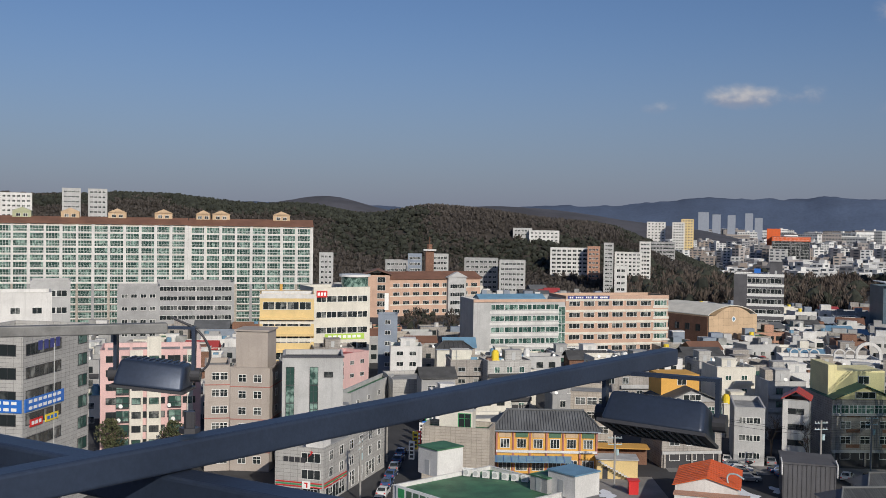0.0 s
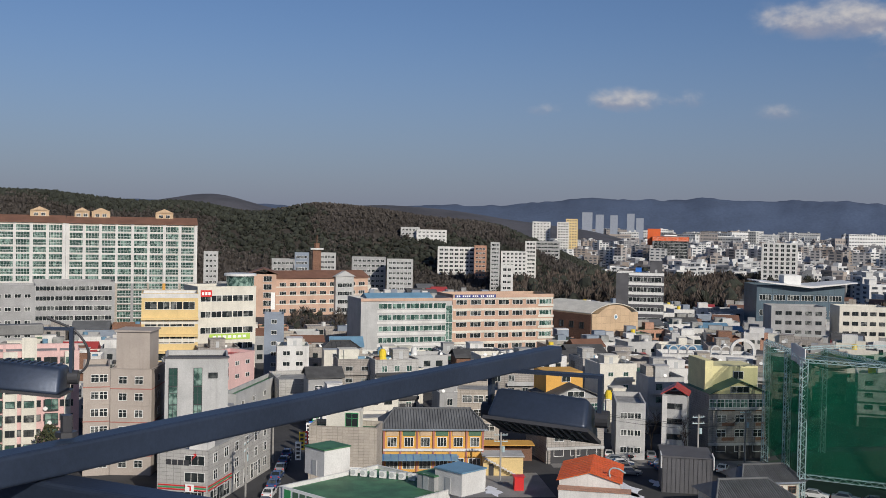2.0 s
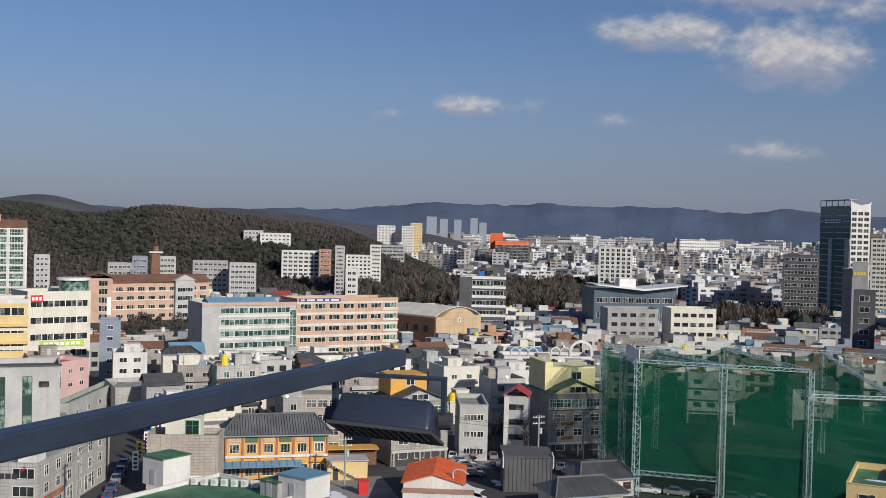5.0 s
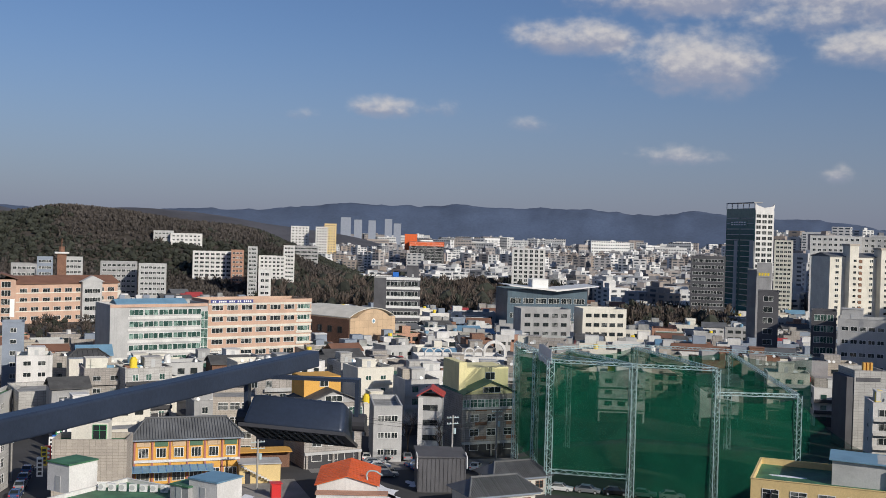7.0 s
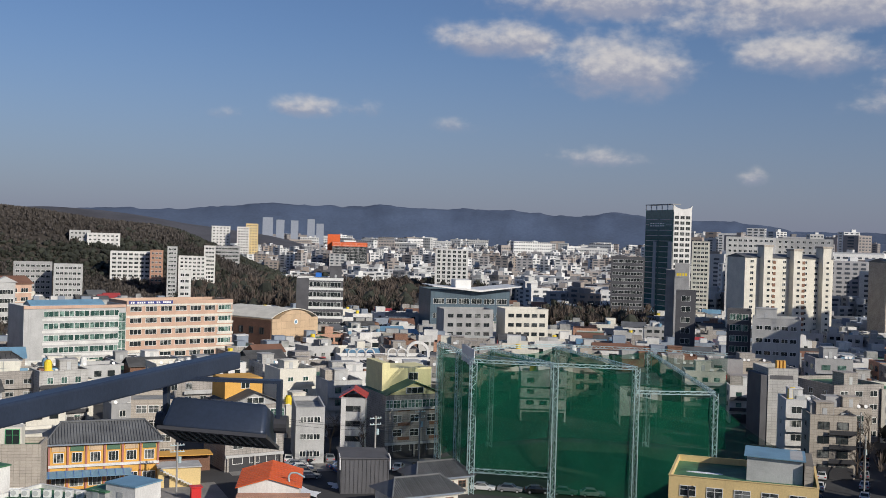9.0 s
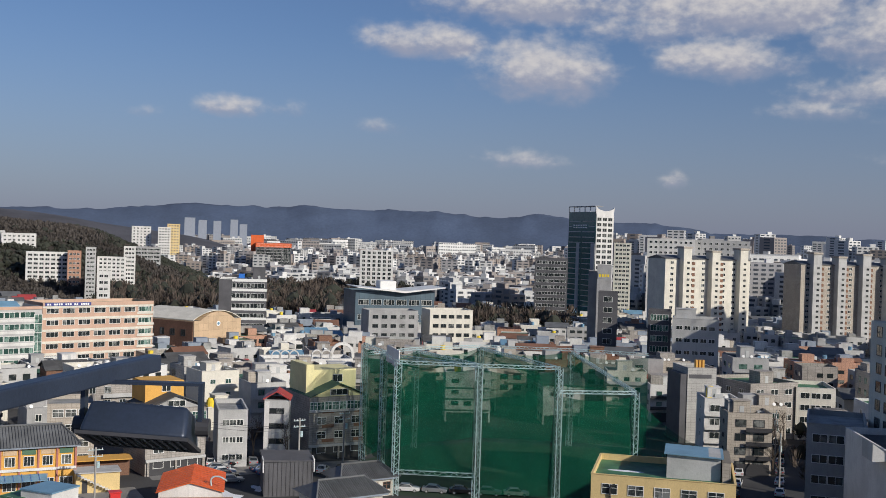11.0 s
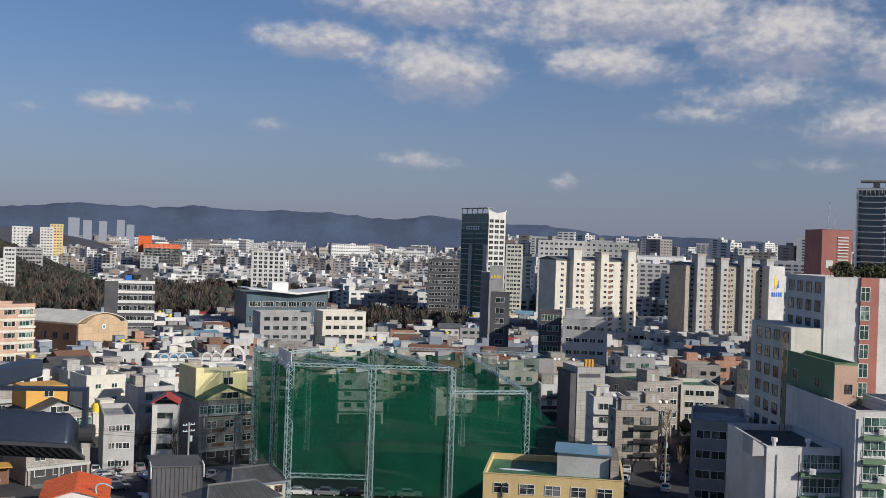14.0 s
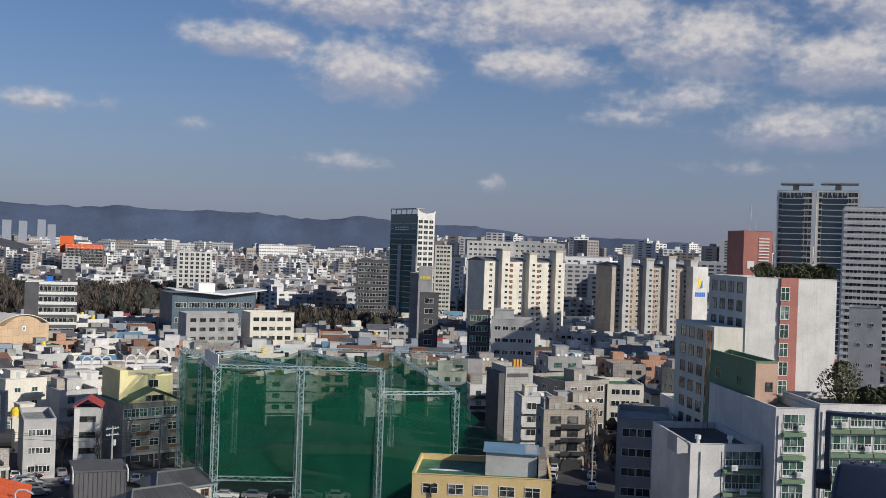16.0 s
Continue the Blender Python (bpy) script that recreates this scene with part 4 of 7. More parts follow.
def tube(name, a, b, size, mat, label):
    """A square steel tube with softened corners and end caps."""
    a, b = Vector(a), Vector(b)
    ln = (b - a).length
    bm = bmesh.new()
    bmesh.ops.create_cube(bm, size=1.0)
    bmesh.ops.scale(bm, vec=(ln, size, size), verts=bm.verts)
    bmesh.ops.bevel(bm, geom=bm.edges[:], offset=size * 0.12, segments=3, profile=0.5, affect="EDGES")
    me = bpy.data.meshes.new(name)
    bm.to_mesh(me)
    bm.free()
    me.materials.append(MATS[mat])
    ob = new(name, me)
    d = b - a
    ob.matrix_basis = Matrix.Translation((a + b) / 2) @ Matrix.Rotation(math.atan2(d.y, d.x), 4, "Z") @ Matrix.Rotation(-math.atan2(d.z, math.hypot(d.x, d.y)), 4, "Y")
    if label:
        tagged(ob, label, "beam")
    return ob


def smooth_path(points, radius, mat, name):
    cu = bpy.data.curves.new(name, "CURVE")
    cu.dimensions, cu.bevel_depth, cu.bevel_resolution, cu.resolution_u = "3D", radius, 2, 8
    sp = cu.splines.new("BEZIER")
    sp.bezier_points.add(len(points) - 1)
    for p, co in zip(sp.bezier_points, points):
        p.co, p.handle_left_type, p.handle_right_type = co, "AUTO", "AUTO"
    tmp = bpy.data.objects.new(name, cu)
    me = bpy.data.meshes.new_from_object(tmp)
    bpy.data.objects.remove(tmp)
    me.materials.clear()
    me.materials.append(MATS[mat])
    return me


glass_like("lamp_glass", (0.10, 0.16, 0.15), (0.2, 0.28, 0.26), rough=0.15)


def floodlight(x, y, z, rz, tilt, w=0.44, lean=0.0, loop=True, top=0.235):
    """Head hung from a U bracket: a tapered ribbed housing, a rim with the glass facing down, two knobs."""
    ob = thing("floodlight", "blue-grey metal floodlight hung from a steel arm", "floodlight", x, y, z, rz)
    m = pose(0, 0, 0, tilt, lean)
    bm = bmesh.new()
    lo, hi = [(-w / 2, -0.15), (w / 2, -0.15), (w / 2, 0.15), (-w / 2, 0.15)], [(-w * 0.46, -0.1), (w * 0.46, -0.1), (w * 0.46, 0.1), (-w * 0.46, 0.1)]
    a = [bm.verts.new((px, py, -0.045)) for px, py in lo]
    b = [bm.verts.new((px, py, 0.078)) for px, py in hi]
    bm.faces.new(a[::-1])
    bm.faces.new(b)
    for i in range(4):
        bm.faces.new((a[i], a[(i + 1) % 4], b[(i + 1) % 4], b[i]))
    bmesh.ops.bevel(bm, geom=bm.edges[:], offset=0.018, segments=3, profile=0.5, affect="EDGES")
    me = bpy.data.meshes.new("housing")
    bm.to_mesh(me)
    bm.free()
    me.materials.append(MATS["steel_blue"])
    me.polygons.foreach_set("use_smooth", [True] * len(me.polygons))
    body = child("housing", me, ob, m)
    for i in range(9):
        px = -w * 0.36 + w * 0.72 * i / 8
        child("cooling_fin", Geo().box(px - 0.006, -0.06, 0.072, px + 0.006, 0.08, 0.084).mesh("cooling_fin", ["steel_blue"]), body)
    rim = Geo().box(-w / 2 - 0.008, -0.158, -0.055, w / 2 + 0.008, -0.135, -0.042).box(-w / 2 - 0.008, 0.135, -0.055, w / 2 + 0.008, 0.158, -0.042).box(-w / 2 - 0.008, -0.135, -0.055, -w / 2 + 0.02, 0.135, -0.042).box(w / 2 - 0.02, -0.135, -0.055, w / 2 + 0.008, 0.135, -0.042)
    child("rim", rim.mesh("rim", ["frame_dark"]), body)
    child("glass", Geo().box(-w / 2 + 0.02, -0.135, -0.052, w / 2 - 0.02, 0.135, -0.0455).mesh("glass", ["lamp_glass"]), body, label="pale green lamp glass")
    for i in range(12):
        px = -w * 0.44 + w * 0.88 * i / 11
        child("louvre", Geo().box(px - 0.003, -0.13, -0.058, px + 0.0025, 0.13, -0.053).mesh("louvre", ["frame_dark"]), body)
    br = Geo().box(-w / 2 - 0.03, -0.022, -0.01, -w / 2 - 0.014, 0.022, top).box(w / 2 + 0.014, -0.022, -0.01, w / 2 + 0.03, 0.022, top).box(-w / 2 - 0.03, -0.022, top, w / 2 + 0.03, 0.022, top + 0.012)
    child("bracket", br.mesh("bracket", ["steel_blue"]), ob)
    for s in (-1, 1):
        child("knob", Geo().bar((s * (w / 2 + 0.008), 0, 0.01), (s * (w / 2 + 0.055), 0, 0.01), 0.034, n=14).mesh("knob", ["frame_dark"]), ob)
    if loop:
        child("cable", smooth_path([(w / 2 + 0.02, 0.02, 0.0), (w / 2 + 0.09, 0.03, 0.07), (w / 2 + 0.06, 0.02, 0.2), (w * 0.2, 0.02, top + 0.06)], 0.006, "frame_dark", "cable"), ob)
    return ob


tube("lamp_arm", (-1.35, 1.44, 44.47), (0.945, 4.365, 44.465), 0.068, "steel_blue", "dark blue-grey square steel lamp arm")
tube("lamp_arm", (-3.6, 4.225, 44.47), (-1.337, 5.158, 44.47), 0.05, "weathered_steel", "weathered grey square steel lamp arm")
tube("lamp_arm", (3.50, 1.735, 44.505), (6.75, 1.083, 44.505), 0.05, "weathered_steel", "weathered grey square steel lamp arm")
tube("carrier_beam", (-3.62, 4.255, 44.39), (0.95, 1.43, 44.39), 0.085, "steel_blue", "dark blue-grey steel beam that carries the lamp arms")
floodlight(0.83, 4.0, 44.265, -25, -19, 0.385, 3, False, 0.165)
floodlight(-1.406, 5.2, 44.225, 2, -3, 0.335, 6)
floodlight(3.40, 1.915, 44.235, -62, -6, 0.44, 0)
tagged(new("bolt", Geo().bar((-0.575, 2.43, 44.512), (-0.575, 2.43, 44.56), 0.013, n=8).bar((-0.575, 2.43, 44.511), (-0.575, 2.43, 44.523), 0.024, n=6).mesh("bolt", ["frame_dark"])), "dark bolt standing up through the steel lamp arm", "bolt")
host = thing("roof_terrace", "plain grey tower block under the lamp arms", "building", 0, 0, 0)
child("walls", Geo().box(-14, -18, -1, 14, 1.2, 43.35).mesh("walls", ["grey_paint"]), host)
child("roof_deck", Geo().box(-13.9, -17.9, 43.35, 13.9, 1.15, 43.5).mesh("roof_deck", ["dark_roof"]), host)
for px, py in ((0.7, 1.0), (-1.2, 1.0)):
    child("post", Geo().box(px - 0.05, py - 0.05, 43.5, px + 0.05, py + 0.05, 44.34).mesh("post", ["steel_blue"]), host)
    child("strut", Geo().bar((px, py, 44.3), (px + 0.12, py + 0.62 if px > 0 else py + 1.72, 44.36), 0.03).mesh("strut", ["steel_blue"]), host)
child("post", Geo().box(6.59, 1.05, 43.5, 6.69, 1.15, 44.48).mesh("post", ["steel_blue"]), host)

# ---- golf driving range: lattice masts and green netting ----


def netting(name, base, cover):
    m = bpy.data.materials.new(name)
    m.use_nodes = True
    w = Nodes(m.node_tree)
    out = w.add("OutputMaterial")
    pos = w.add("NewGeometry").outputs["Position"]
    n = w.add("TexNoise", Vector=pos, Scale=0.16, Detail=6.0, Roughness=0.65).outputs[0]
    n2 = w.add("TexNoise", Vector=pos, Scale=2.5, Detail=3.0).outputs[0]
    d = w.add("BsdfDiffuse", Color=w.mix(n2, tuple(c * 0.7 for c in base) + (1,), tuple(base) + (1,)))
    tl = w.add("BsdfTranslucent", Color=tuple(base) + (1,))
    both = w.add("MixShader", i0=0.4, i1=d.outputs[0], i2=tl.outputs[0])
    clear = w.add("BsdfTransparent", Color=(0.95, 1.0, 0.98, 1))
    f = w.ramp(n, 0.3, 0.7, cover - 0.14, cover + 0.14)
    w.put(out, "Surface", w.add("MixShader", i0=f, i1=clear.outputs[0], i2=both.outputs[0]).outputs[0])
    MATS[name] = m


netting("green_net", (0.013, 0.135, 0.078), 0.66)
netting("thin_net", (0.013, 0.15, 0.085), 0.5)
surface("turf", (0.025, 0.055, 0.03), stain=0.3, scale=0.1)


def mast(parent, x, y, h, s=0.95, name="lattice_mast"):
    """A square lattice mast: four chords with zigzag braces."""
    g = Geo()
    for sx in (-1, 1):
        for sy in (-1, 1):
            g.bar((x + sx * s / 2, y + sy * s / 2, 0), (x + sx * s / 2, y + sy * s / 2, h), 0.085)
    n = max(4, int(h / 0.75))
    for i in range(n):
        z0, z1 = h * i / n, h * (i + 1) / n
        k = 1 if i % 2 else -1
        for sy in (-1, 1):
            g.bar((x - k * s / 2, y + sy * s / 2, z0), (x + k * s / 2, y + sy * s / 2, z1), 0.045)
            g.bar((x + sy * s / 2, y - k * s / 2, z0), (x + sy * s / 2, y + k * s / 2, z1), 0.045)
    return child(name, g.mesh(name, ["galvanised"]), parent)


def truss(parent, a, b, s=0.7):
    g = Geo()
    a, b = Vector(a), Vector(b)
    d = (b - a)
    n = max(3, int(d.length / 0.9))
    side = d.cross(Vector((0, 0, 1))).normalized() * s / 2
    up = Vector((0, 0, s / 2))
    for q in (side + up, side - up, -side + up, -side - up):
        g.bar(a + q, b + q, 0.05)
    for i in range(n):
        p, q = a + d * i / n, a + d * (i + 1) / n
        k = 1 if i % 2 else -1
        for sd in (side, -side):
            g.bar(p + sd + k * up, q + sd - k * up, 0.035)
        g.bar(p + up + k * side, q + up - k * side, 0.035)
    return child("truss", g.mesh("truss", ["galvanised"]), parent)


def sheet(parent, corners, sag, mat, nu=18, nv=12, name="net_panel", seed=0):
    """A net panel between four corners that hangs in soft folds."""
    a, b, c, d = [Vector(p) for p in corners]
    nrm = (b - a).cross(d - a).normalized()
    vs = []
    for j in range(nv + 1):
        for i in range(nu + 1):
            u, v = i / nu, j / nv
            p = a * (1 - u) * (1 - v) + b * u * (1 - v) + c * u * v + d * (1 - u) * v
            k = math.sin(math.pi * u) * sag
            p = p + nrm * (noise.noise(p * 0.16 + Vector((seed, 0, 0))) * 0.9) - Vector((0, 0, k * v))
            vs.append(tuple(p))
    fs = [(j * (nu + 1) + i, j * (nu + 1) + i + 1, (j + 1) * (nu + 1) + i + 1, (j + 1) * (nu + 1) + i) for j in range(nv) for i in range(nu)]
    return child(name, mesh_of(name, vs, fs, [mat], smooth=True), parent)


def driving_range():
    ob = thing("driving_range_net", "tall green golf net on pale steel lattice masts", "golf net")
    M1, M2, M3, M4, M5 = (78.6, 168.2), (90.6, 160.6), (102.6, 153.6), (115.8, 149.2), (131.0, 142.0)
    B1, B2 = (82.5, 183.0), (84.5, 197.0)
    back = [(84.5, 197.0), (100.0, 205.0), (117.0, 207.0), (134.0, 196.0), (146.0, 184.0)]
    top, low = 23.4, 19.3
    for p in (M1, M2, M3):
        mast(ob, *p, top)
    mast(ob, *M4, low)
    for p in (B1, B2):
        mast(ob, *p, top)
    for p in back[1:4]:
        mast(ob, *p, 21)
    truss(ob, (*M1, 4.2), (*M2, 4.2))
    truss(ob, (*M1, top), (*M2, top), 0.5)
    truss(ob, (*M2, top), (*M3, top), 0.5)
    truss(ob, (*M3, low), (*M4, low), 0.5)
    truss(ob, (*M1, top), (*B1, top), 0.6)
    truss(ob, (*B1, top), (*B2, top), 0.6)
    truss(ob, (*B1, top - 0.4), (*M2, top - 0.2), 0.5)
    truss(ob, (*back[1], 21), (*M2, top), 0.5)
    truss(ob, (*back[2], 21), (*M3, top), 0.5)
    truss(ob, (*back[3], 21), (*M4, low), 0.5)
    for i in range(4):
        truss(ob, (*back[i], 21.5), (*back[i + 1], 21.5), 0.5)
    fronts = [(M1, M2, top, top, 4.3), (M2, M3, top, top, 1.0), (M3, M4, low, low, 0.4)]
    for k, (p, q, za, zb, zl) in enumerate(fronts):
        sheet(ob, [(*p, zl), (*q, zl if k else 3.2), (*q, zb - 0.6), (*p, za - 0.6)], 0.9, "green_net", seed=k)
    sheet(ob, [(*M4, 0.4), (*M5, 0.4), (*M5, 9.0), (*M4, low - 1)], 2.0, "thin_net", seed=9)
    sheet(ob, [(*B2, 3), (*B1, 3), (*B1, top - 0.5), (*B2, top - 0.5)], 0.4, "green_net", seed=4)
    sheet(ob, [(*B1, 3), (*M1, 3), (*M1, top - 0.5), (*B1, top - 0.5)], 0.4, "green_net", seed=5)
    for i in range(4):
        sheet(ob, [(*back[i], 1), (*back[i + 1], 1), (*back[i + 1], 21), (*back[i], 21)], 1.2, "thin_net", seed=20 + i)
    sheet(ob, [(*M1, top - 0.7), (*M2, top - 0.7), (*back[1], 20.5), (*B1, top - 0.7)], 1.6, "thin_net", name="roof_net", seed=31)
    sheet(ob, [(*M2, top - 0.7), (*M3, top - 0.7), (*back[2], 20.5), (*back[1], 20.5)], 2.2, "thin_net", name="roof_net", seed=32)
    sheet(ob, [(*M3, low - 0.2), (*M4, low - 0.2), (*back[3], 18), (*back[2], 20)], 2.5, "thin_net", name="roof_net", seed=33)
    # white slatted panel on the top of the side
    for i in range(5):
        f = 0.12 + 0.13 * i
        px, py = M1[0] + (B1[0] - M1[0]) * f, M1[1] + (B1[1] - M1[1]) * f
        child("white_board", Geo().box(-0.06, -0.75, 0, 0.06, 0.75, 3.0).mesh("white_board", ["white_metal"]), ob, pose(px, py, top - 1.1, 0, 0, 14))
    lawn = Geo().face([(*M1, 0.03), (*M2, 0.03), (*M3, 0.03), (*M4, 0.03), (*M5, 0.03), (*back[4], 0.03), (*back[3], 0.03), (*back[2], 0.03), (*back[1], 0.03), (*B2, 0.03)])
    child("turf", lawn.mesh("turf", ["turf"]), ob)


driving_range()

# ---- facades, roofs and fittings of the named buildings ----
def dims(ob):
    return DIM[ob.name]


def slab_on(parent, name, x0, y0, z0, x1, y1, z1, mat, label=""):
    return child(name, Geo().box(x0, y0, z0, x1, y1, z1).mesh(name, [mat]), parent, label=label)


def aircon(parent, x, y, z, rz=0):
    if "ac" not in WIN:
        g = Geo().box(-0.42, -0.17, 0, 0.42, 0.17, 0.72).bar((-0.1, -0.18, 0.36), (-0.1, -0.2, 0.36), 0.27, 1, 14).box(-0.38, -0.12, -0.08, -0.3, 0.12, 0).box(0.3, -0.12, -0.08, 0.38, 0.12, 0)
        WIN["ac"] = g.mesh("air_conditioner", ["white_metal", "frame_grey"])
    return child("air_conditioner", WIN["ac"], parent, pose(x, y, z, 0, 0, rz))


# apartment slabs: white piers, ochre feet, pitched roof, yellow stair heads
for ob, bays, heads in ((apt_a, 4, 2), (apt_b, 9, 6)):
    w, d, h = dims(ob)
    fh = (h - 1.0) / 15
    for i in range(bays + 1):
        x = -w / 2 + w * i / bays
        slab_on(ob, "pier", x - 0.55, -0.45, 0, x + 0.55, -0.005, h * 0.46, "ochre_paint" if i % 2 else "grey_paint")
        slab_on(ob, "pier", x - 0.55, -0.45, h * 0.46, x + 0.55, -0.005, h, "white_paint")
    for i in range(bays):
        x = -w / 2 + w * (i + 0.5) / bays
        slab_on(ob, "pier", x - 0.45, -0.3, h * 0.46, x + 0.45, -0.005, h, "white_paint")
        slab_on(ob, "pier", x - 0.45, -0.3, 0, x + 0.45, -0.005, h * 0.46, "beige_tile")
    for f in range(15):
        slab_on(ob, "floor_band", -w / 2, -0.22, f * fh + 0.12, w / 2, -0.006, f * fh + 0.44, "white_paint" if f > 6 else "stone_grey")
    child("pitched_roof", gable_mesh(w, d, h, 2.6, 0.7), ob)
    for i in range(heads):
        x = -w / 2 + w * (i + 0.5) / heads
        for dx, sc in ((0, 1.0), (-7.0, 0.8)) if heads == 2 and i == 0 else ((0, 1.0),):
            sh = child("stair_head", Geo().box(x + dx - 3.4 * sc, d * 0.4, h + 1.2, x + dx + 3.4 * sc, d * 0.8, h + 4.6).prism([(x + dx - 3.7 * sc, h + 4.6), (x + dx + 3.7 * sc, h + 4.6), (x + dx, h + 6.2)], d * 0.4 - 0.3, d * 0.8 + 0.3).mesh("stair_head", ["sand_render" if (ob is apt_a or i > 2) else "stair_cream"]), ob)
            child("window", window_mesh(1.6, 1.2, "pair", "white_metal", "window_glass"), sh, pose(x + dx - 1.3, d * 0.4 - 0.03, h + 2.6))
            child("window", window_mesh(1.6, 1.2, "pair", "white_metal", "window_glass"), sh, pose(x + dx + 1.3, d * 0.4 - 0.03, h + 2.6))

# school: floor bands, blue sheet roof, glazed stair, name board
w, d, h = dims(school_w)
fh = (h - 1.0) / 6
for f in range(6):
    slab_on(school_w, "floor_band", -w / 2 + 5.2, -0.15, 0.4 + f * fh - 0.25, w / 2 - 2, -0.005, 0.4 + f * fh + 0.55, "white_paint")
slab_on(school_w, "fascia", -w / 2 - 0.1, -0.25, h - 0.75, w / 2, -0.006, h + 0.12, "peach_paint")
child("blue_roof", gable_mesh(w * 0.72, 6, h - 0.2, 1.3, 0.2, mat="blue_roof"), school_w, pose(-1, 4, 0))
child("stair_glazing", window_mesh(2.4, 19, "band", "white_metal", "green_glass"), school_w, pose(w / 2 - 1.1, -0.03, 0.6))
for z in range(1, 7):
    slab_on(school_w, "transom", w / 2 - 2.3, -0.13, 0.6 + z * 2.7, w / 2 + 0.1, -0.1, 0.75 + z * 2.7, "white_metal")
w, d, h = dims(school_e)
fh = (h - 1.0) / 6
for f in range(6):
    slab_on(school_e, "floor_band", -w / 2, -0.2, 0.4 + f * fh + 2.6, w / 2, -0.006, 0.4 + f * fh + 3.3, "cream_paint")
    slab_on(school_e, "balcony_rail", w / 2 - 5.6, -0.3, 0.4 + f * fh + 0.2, w / 2 + 0.25, -0.21, 0.4 + f * fh + 0.9, "cream_paint")
    child("window", window_mesh(4.6, 1.7, "band", "white_metal", "green_glass"), school_e, pose(w / 2 - 2.9, -0.04, 0.4 + f * fh + 0.95))
slab_on(school_e, "fascia", -w / 2, -0.28, h - 1.0, w / 2, -0.21, h + 0.12, "peach_paint")
sb = slab_on(school_e, "name_board", -w / 2 + 0.6, -0.4, h - 0.95, -w / 2 + 15, -0.29, h + 0.05, "sign_navy")
g = Geo()
for i in range(19):
    if i not in (2, 7, 11, 14):
        g.box(-w / 2 + 1.2 + i * 0.7, -0.43, h - 0.75, -w / 2 + 1.68 + i * 0.7, -0.4, h - 0.2)
child("lettering", g.mesh("lettering", ["sign_white"]), sb)
w, d, h = dims(school_b)
child("pitched_roof", gable_mesh(w, d, h, 3.2, 0.8), school_b)
slab_on(school_b, "portal", w * 0.12, -2.0, 0, w * 0.32, -0.01, h + 0.8, "light_grey")
child("pediment", Geo().prism([(w * 0.10, h + 0.8), (w * 0.34, h + 0.8), (w * 0.22, h + 3.6)], -2.4, 0).mesh("pediment", ["light_grey"]), school_b)
for f in range(4):
    child("window", window_mesh(w * 0.16, 2.0, "band", "white_metal", "window_glass"), school_b, pose(w * 0.22, -2.03, 1.2 + f * 4.0))
for z in (5.2, 9.4, 13.4):
    slab_on(school_b, "floor_band", -w / 2, -0.12, z, w / 2, -0.006, z + 0.5, "cream_paint")
w, d, h = dims(school_t)
child("pitched_roof", gable_mesh(w, d, h, 2.4, 1.0, along="y"), school_t)
slab_on(school_t, "banner", w * 0.30, -0.1, 3.5, w * 0.46, -0.02, 11.5, "sign_white")

# gymnasium: barrel roof, clock, side wall
w, d, h = dims(gym)
arc = [(-w * 0.36 + w * 0.72 * i / 14, h + 3.0 * math.sin(math.pi * i / 14) ** 0.8) for i in range(15)]
vault = child("vaulted_roof", Geo().prism(arc[::-1][::-1], 0.02, d).mesh("vaulted_roof", ["sand_render"]), gym)
arc2 = [(-w * 0.5 + w * i / 14, h + 0.05 + 3.2 * math.sin(math.pi * i / 14) ** 0.8) for i in range(15)]
child("roof_sheet", Geo().prism([(x, z) for x, z in arc2] + [(x, z + 0.25) for x, z in arc2[::-1]], 0.5, d + 0.6).mesh("roof_sheet", ["cream_paint"]), gym)
child("clock", Geo().bar((0, -0.02, h - 1.4), (0, -0.16, h - 1.4), 0.95, n=20).mesh("clock", ["sign_white"]), gym)
child("clock_face", Geo().bar((0, -0.16, h - 1.4), (0, -0.19, h - 1.4), 0.6, n=20).mesh("clock_face", ["blue_roof"]), gym)
slab_on(gym, "side_wall", -w / 2 - 0.12, 0.6, 0, -w / 2 - 0.005, d - 0.5, h - 0.4, "brown_brick")
for k in range(5):
    child("window", window_mesh(2.2, 2.4, "band", "frame_dark", "window_glass"), gym, side_pose("left", w + 0.26, d, 3 + k * 5.2, 8.0))

# office with white bands
w, d, h = dims(office)
slab_on(office, "dark_core", -w / 2 - 0.2, -0.3, 0, -w / 2 + 5, -0.01, h - 0.4, "dark_grey")
slab_on(office, "blue_tank", -2, 4, h - 0.8, 0.5, 7, h + 1.8, "sign_blue")

# grey tiled office: sign panels
w, d, h = dims(near_office)
fh = (h - 1.0) / 8
signboard(near_office, "front", w, d, 6.0, 0.4 + 4.85 * fh, 11.0, 1.9, "sign_blue", 7, "sign_white", 2)
signboard(near_office, "left", w, d, d - 3.6, 0.4 + 4.85 * fh, 7.0, 1.9, "sign_blue", 5, "sign_white", 2)
signboard(near_office, "front", w, d, 3.6, 0.4 + 4.15 * fh, 3.4, 1.1, "sign_red", 3, "sign_white")
signboard(near_office, "front", w, d, 8.0, 0.4 + 4.15 * fh, 3.6, 1.1, "sign_yellow", 3, "sign_blue")
child("lettering", Geo().box(-5.6, -0.12, h - 2.6, -4.6, -0.01, h - 1.2).box(-3.9, -0.12, h - 2.6, -2.9, -0.01, h - 1.2).box(-2.2, -0.12, h - 2.6, -1.2, -0.01, h - 1.2).box(-0.5, -0.12, h - 2.6, 0.5, -0.01, h - 1.2).mesh("lettering", ["sign_navy"]), near_office)
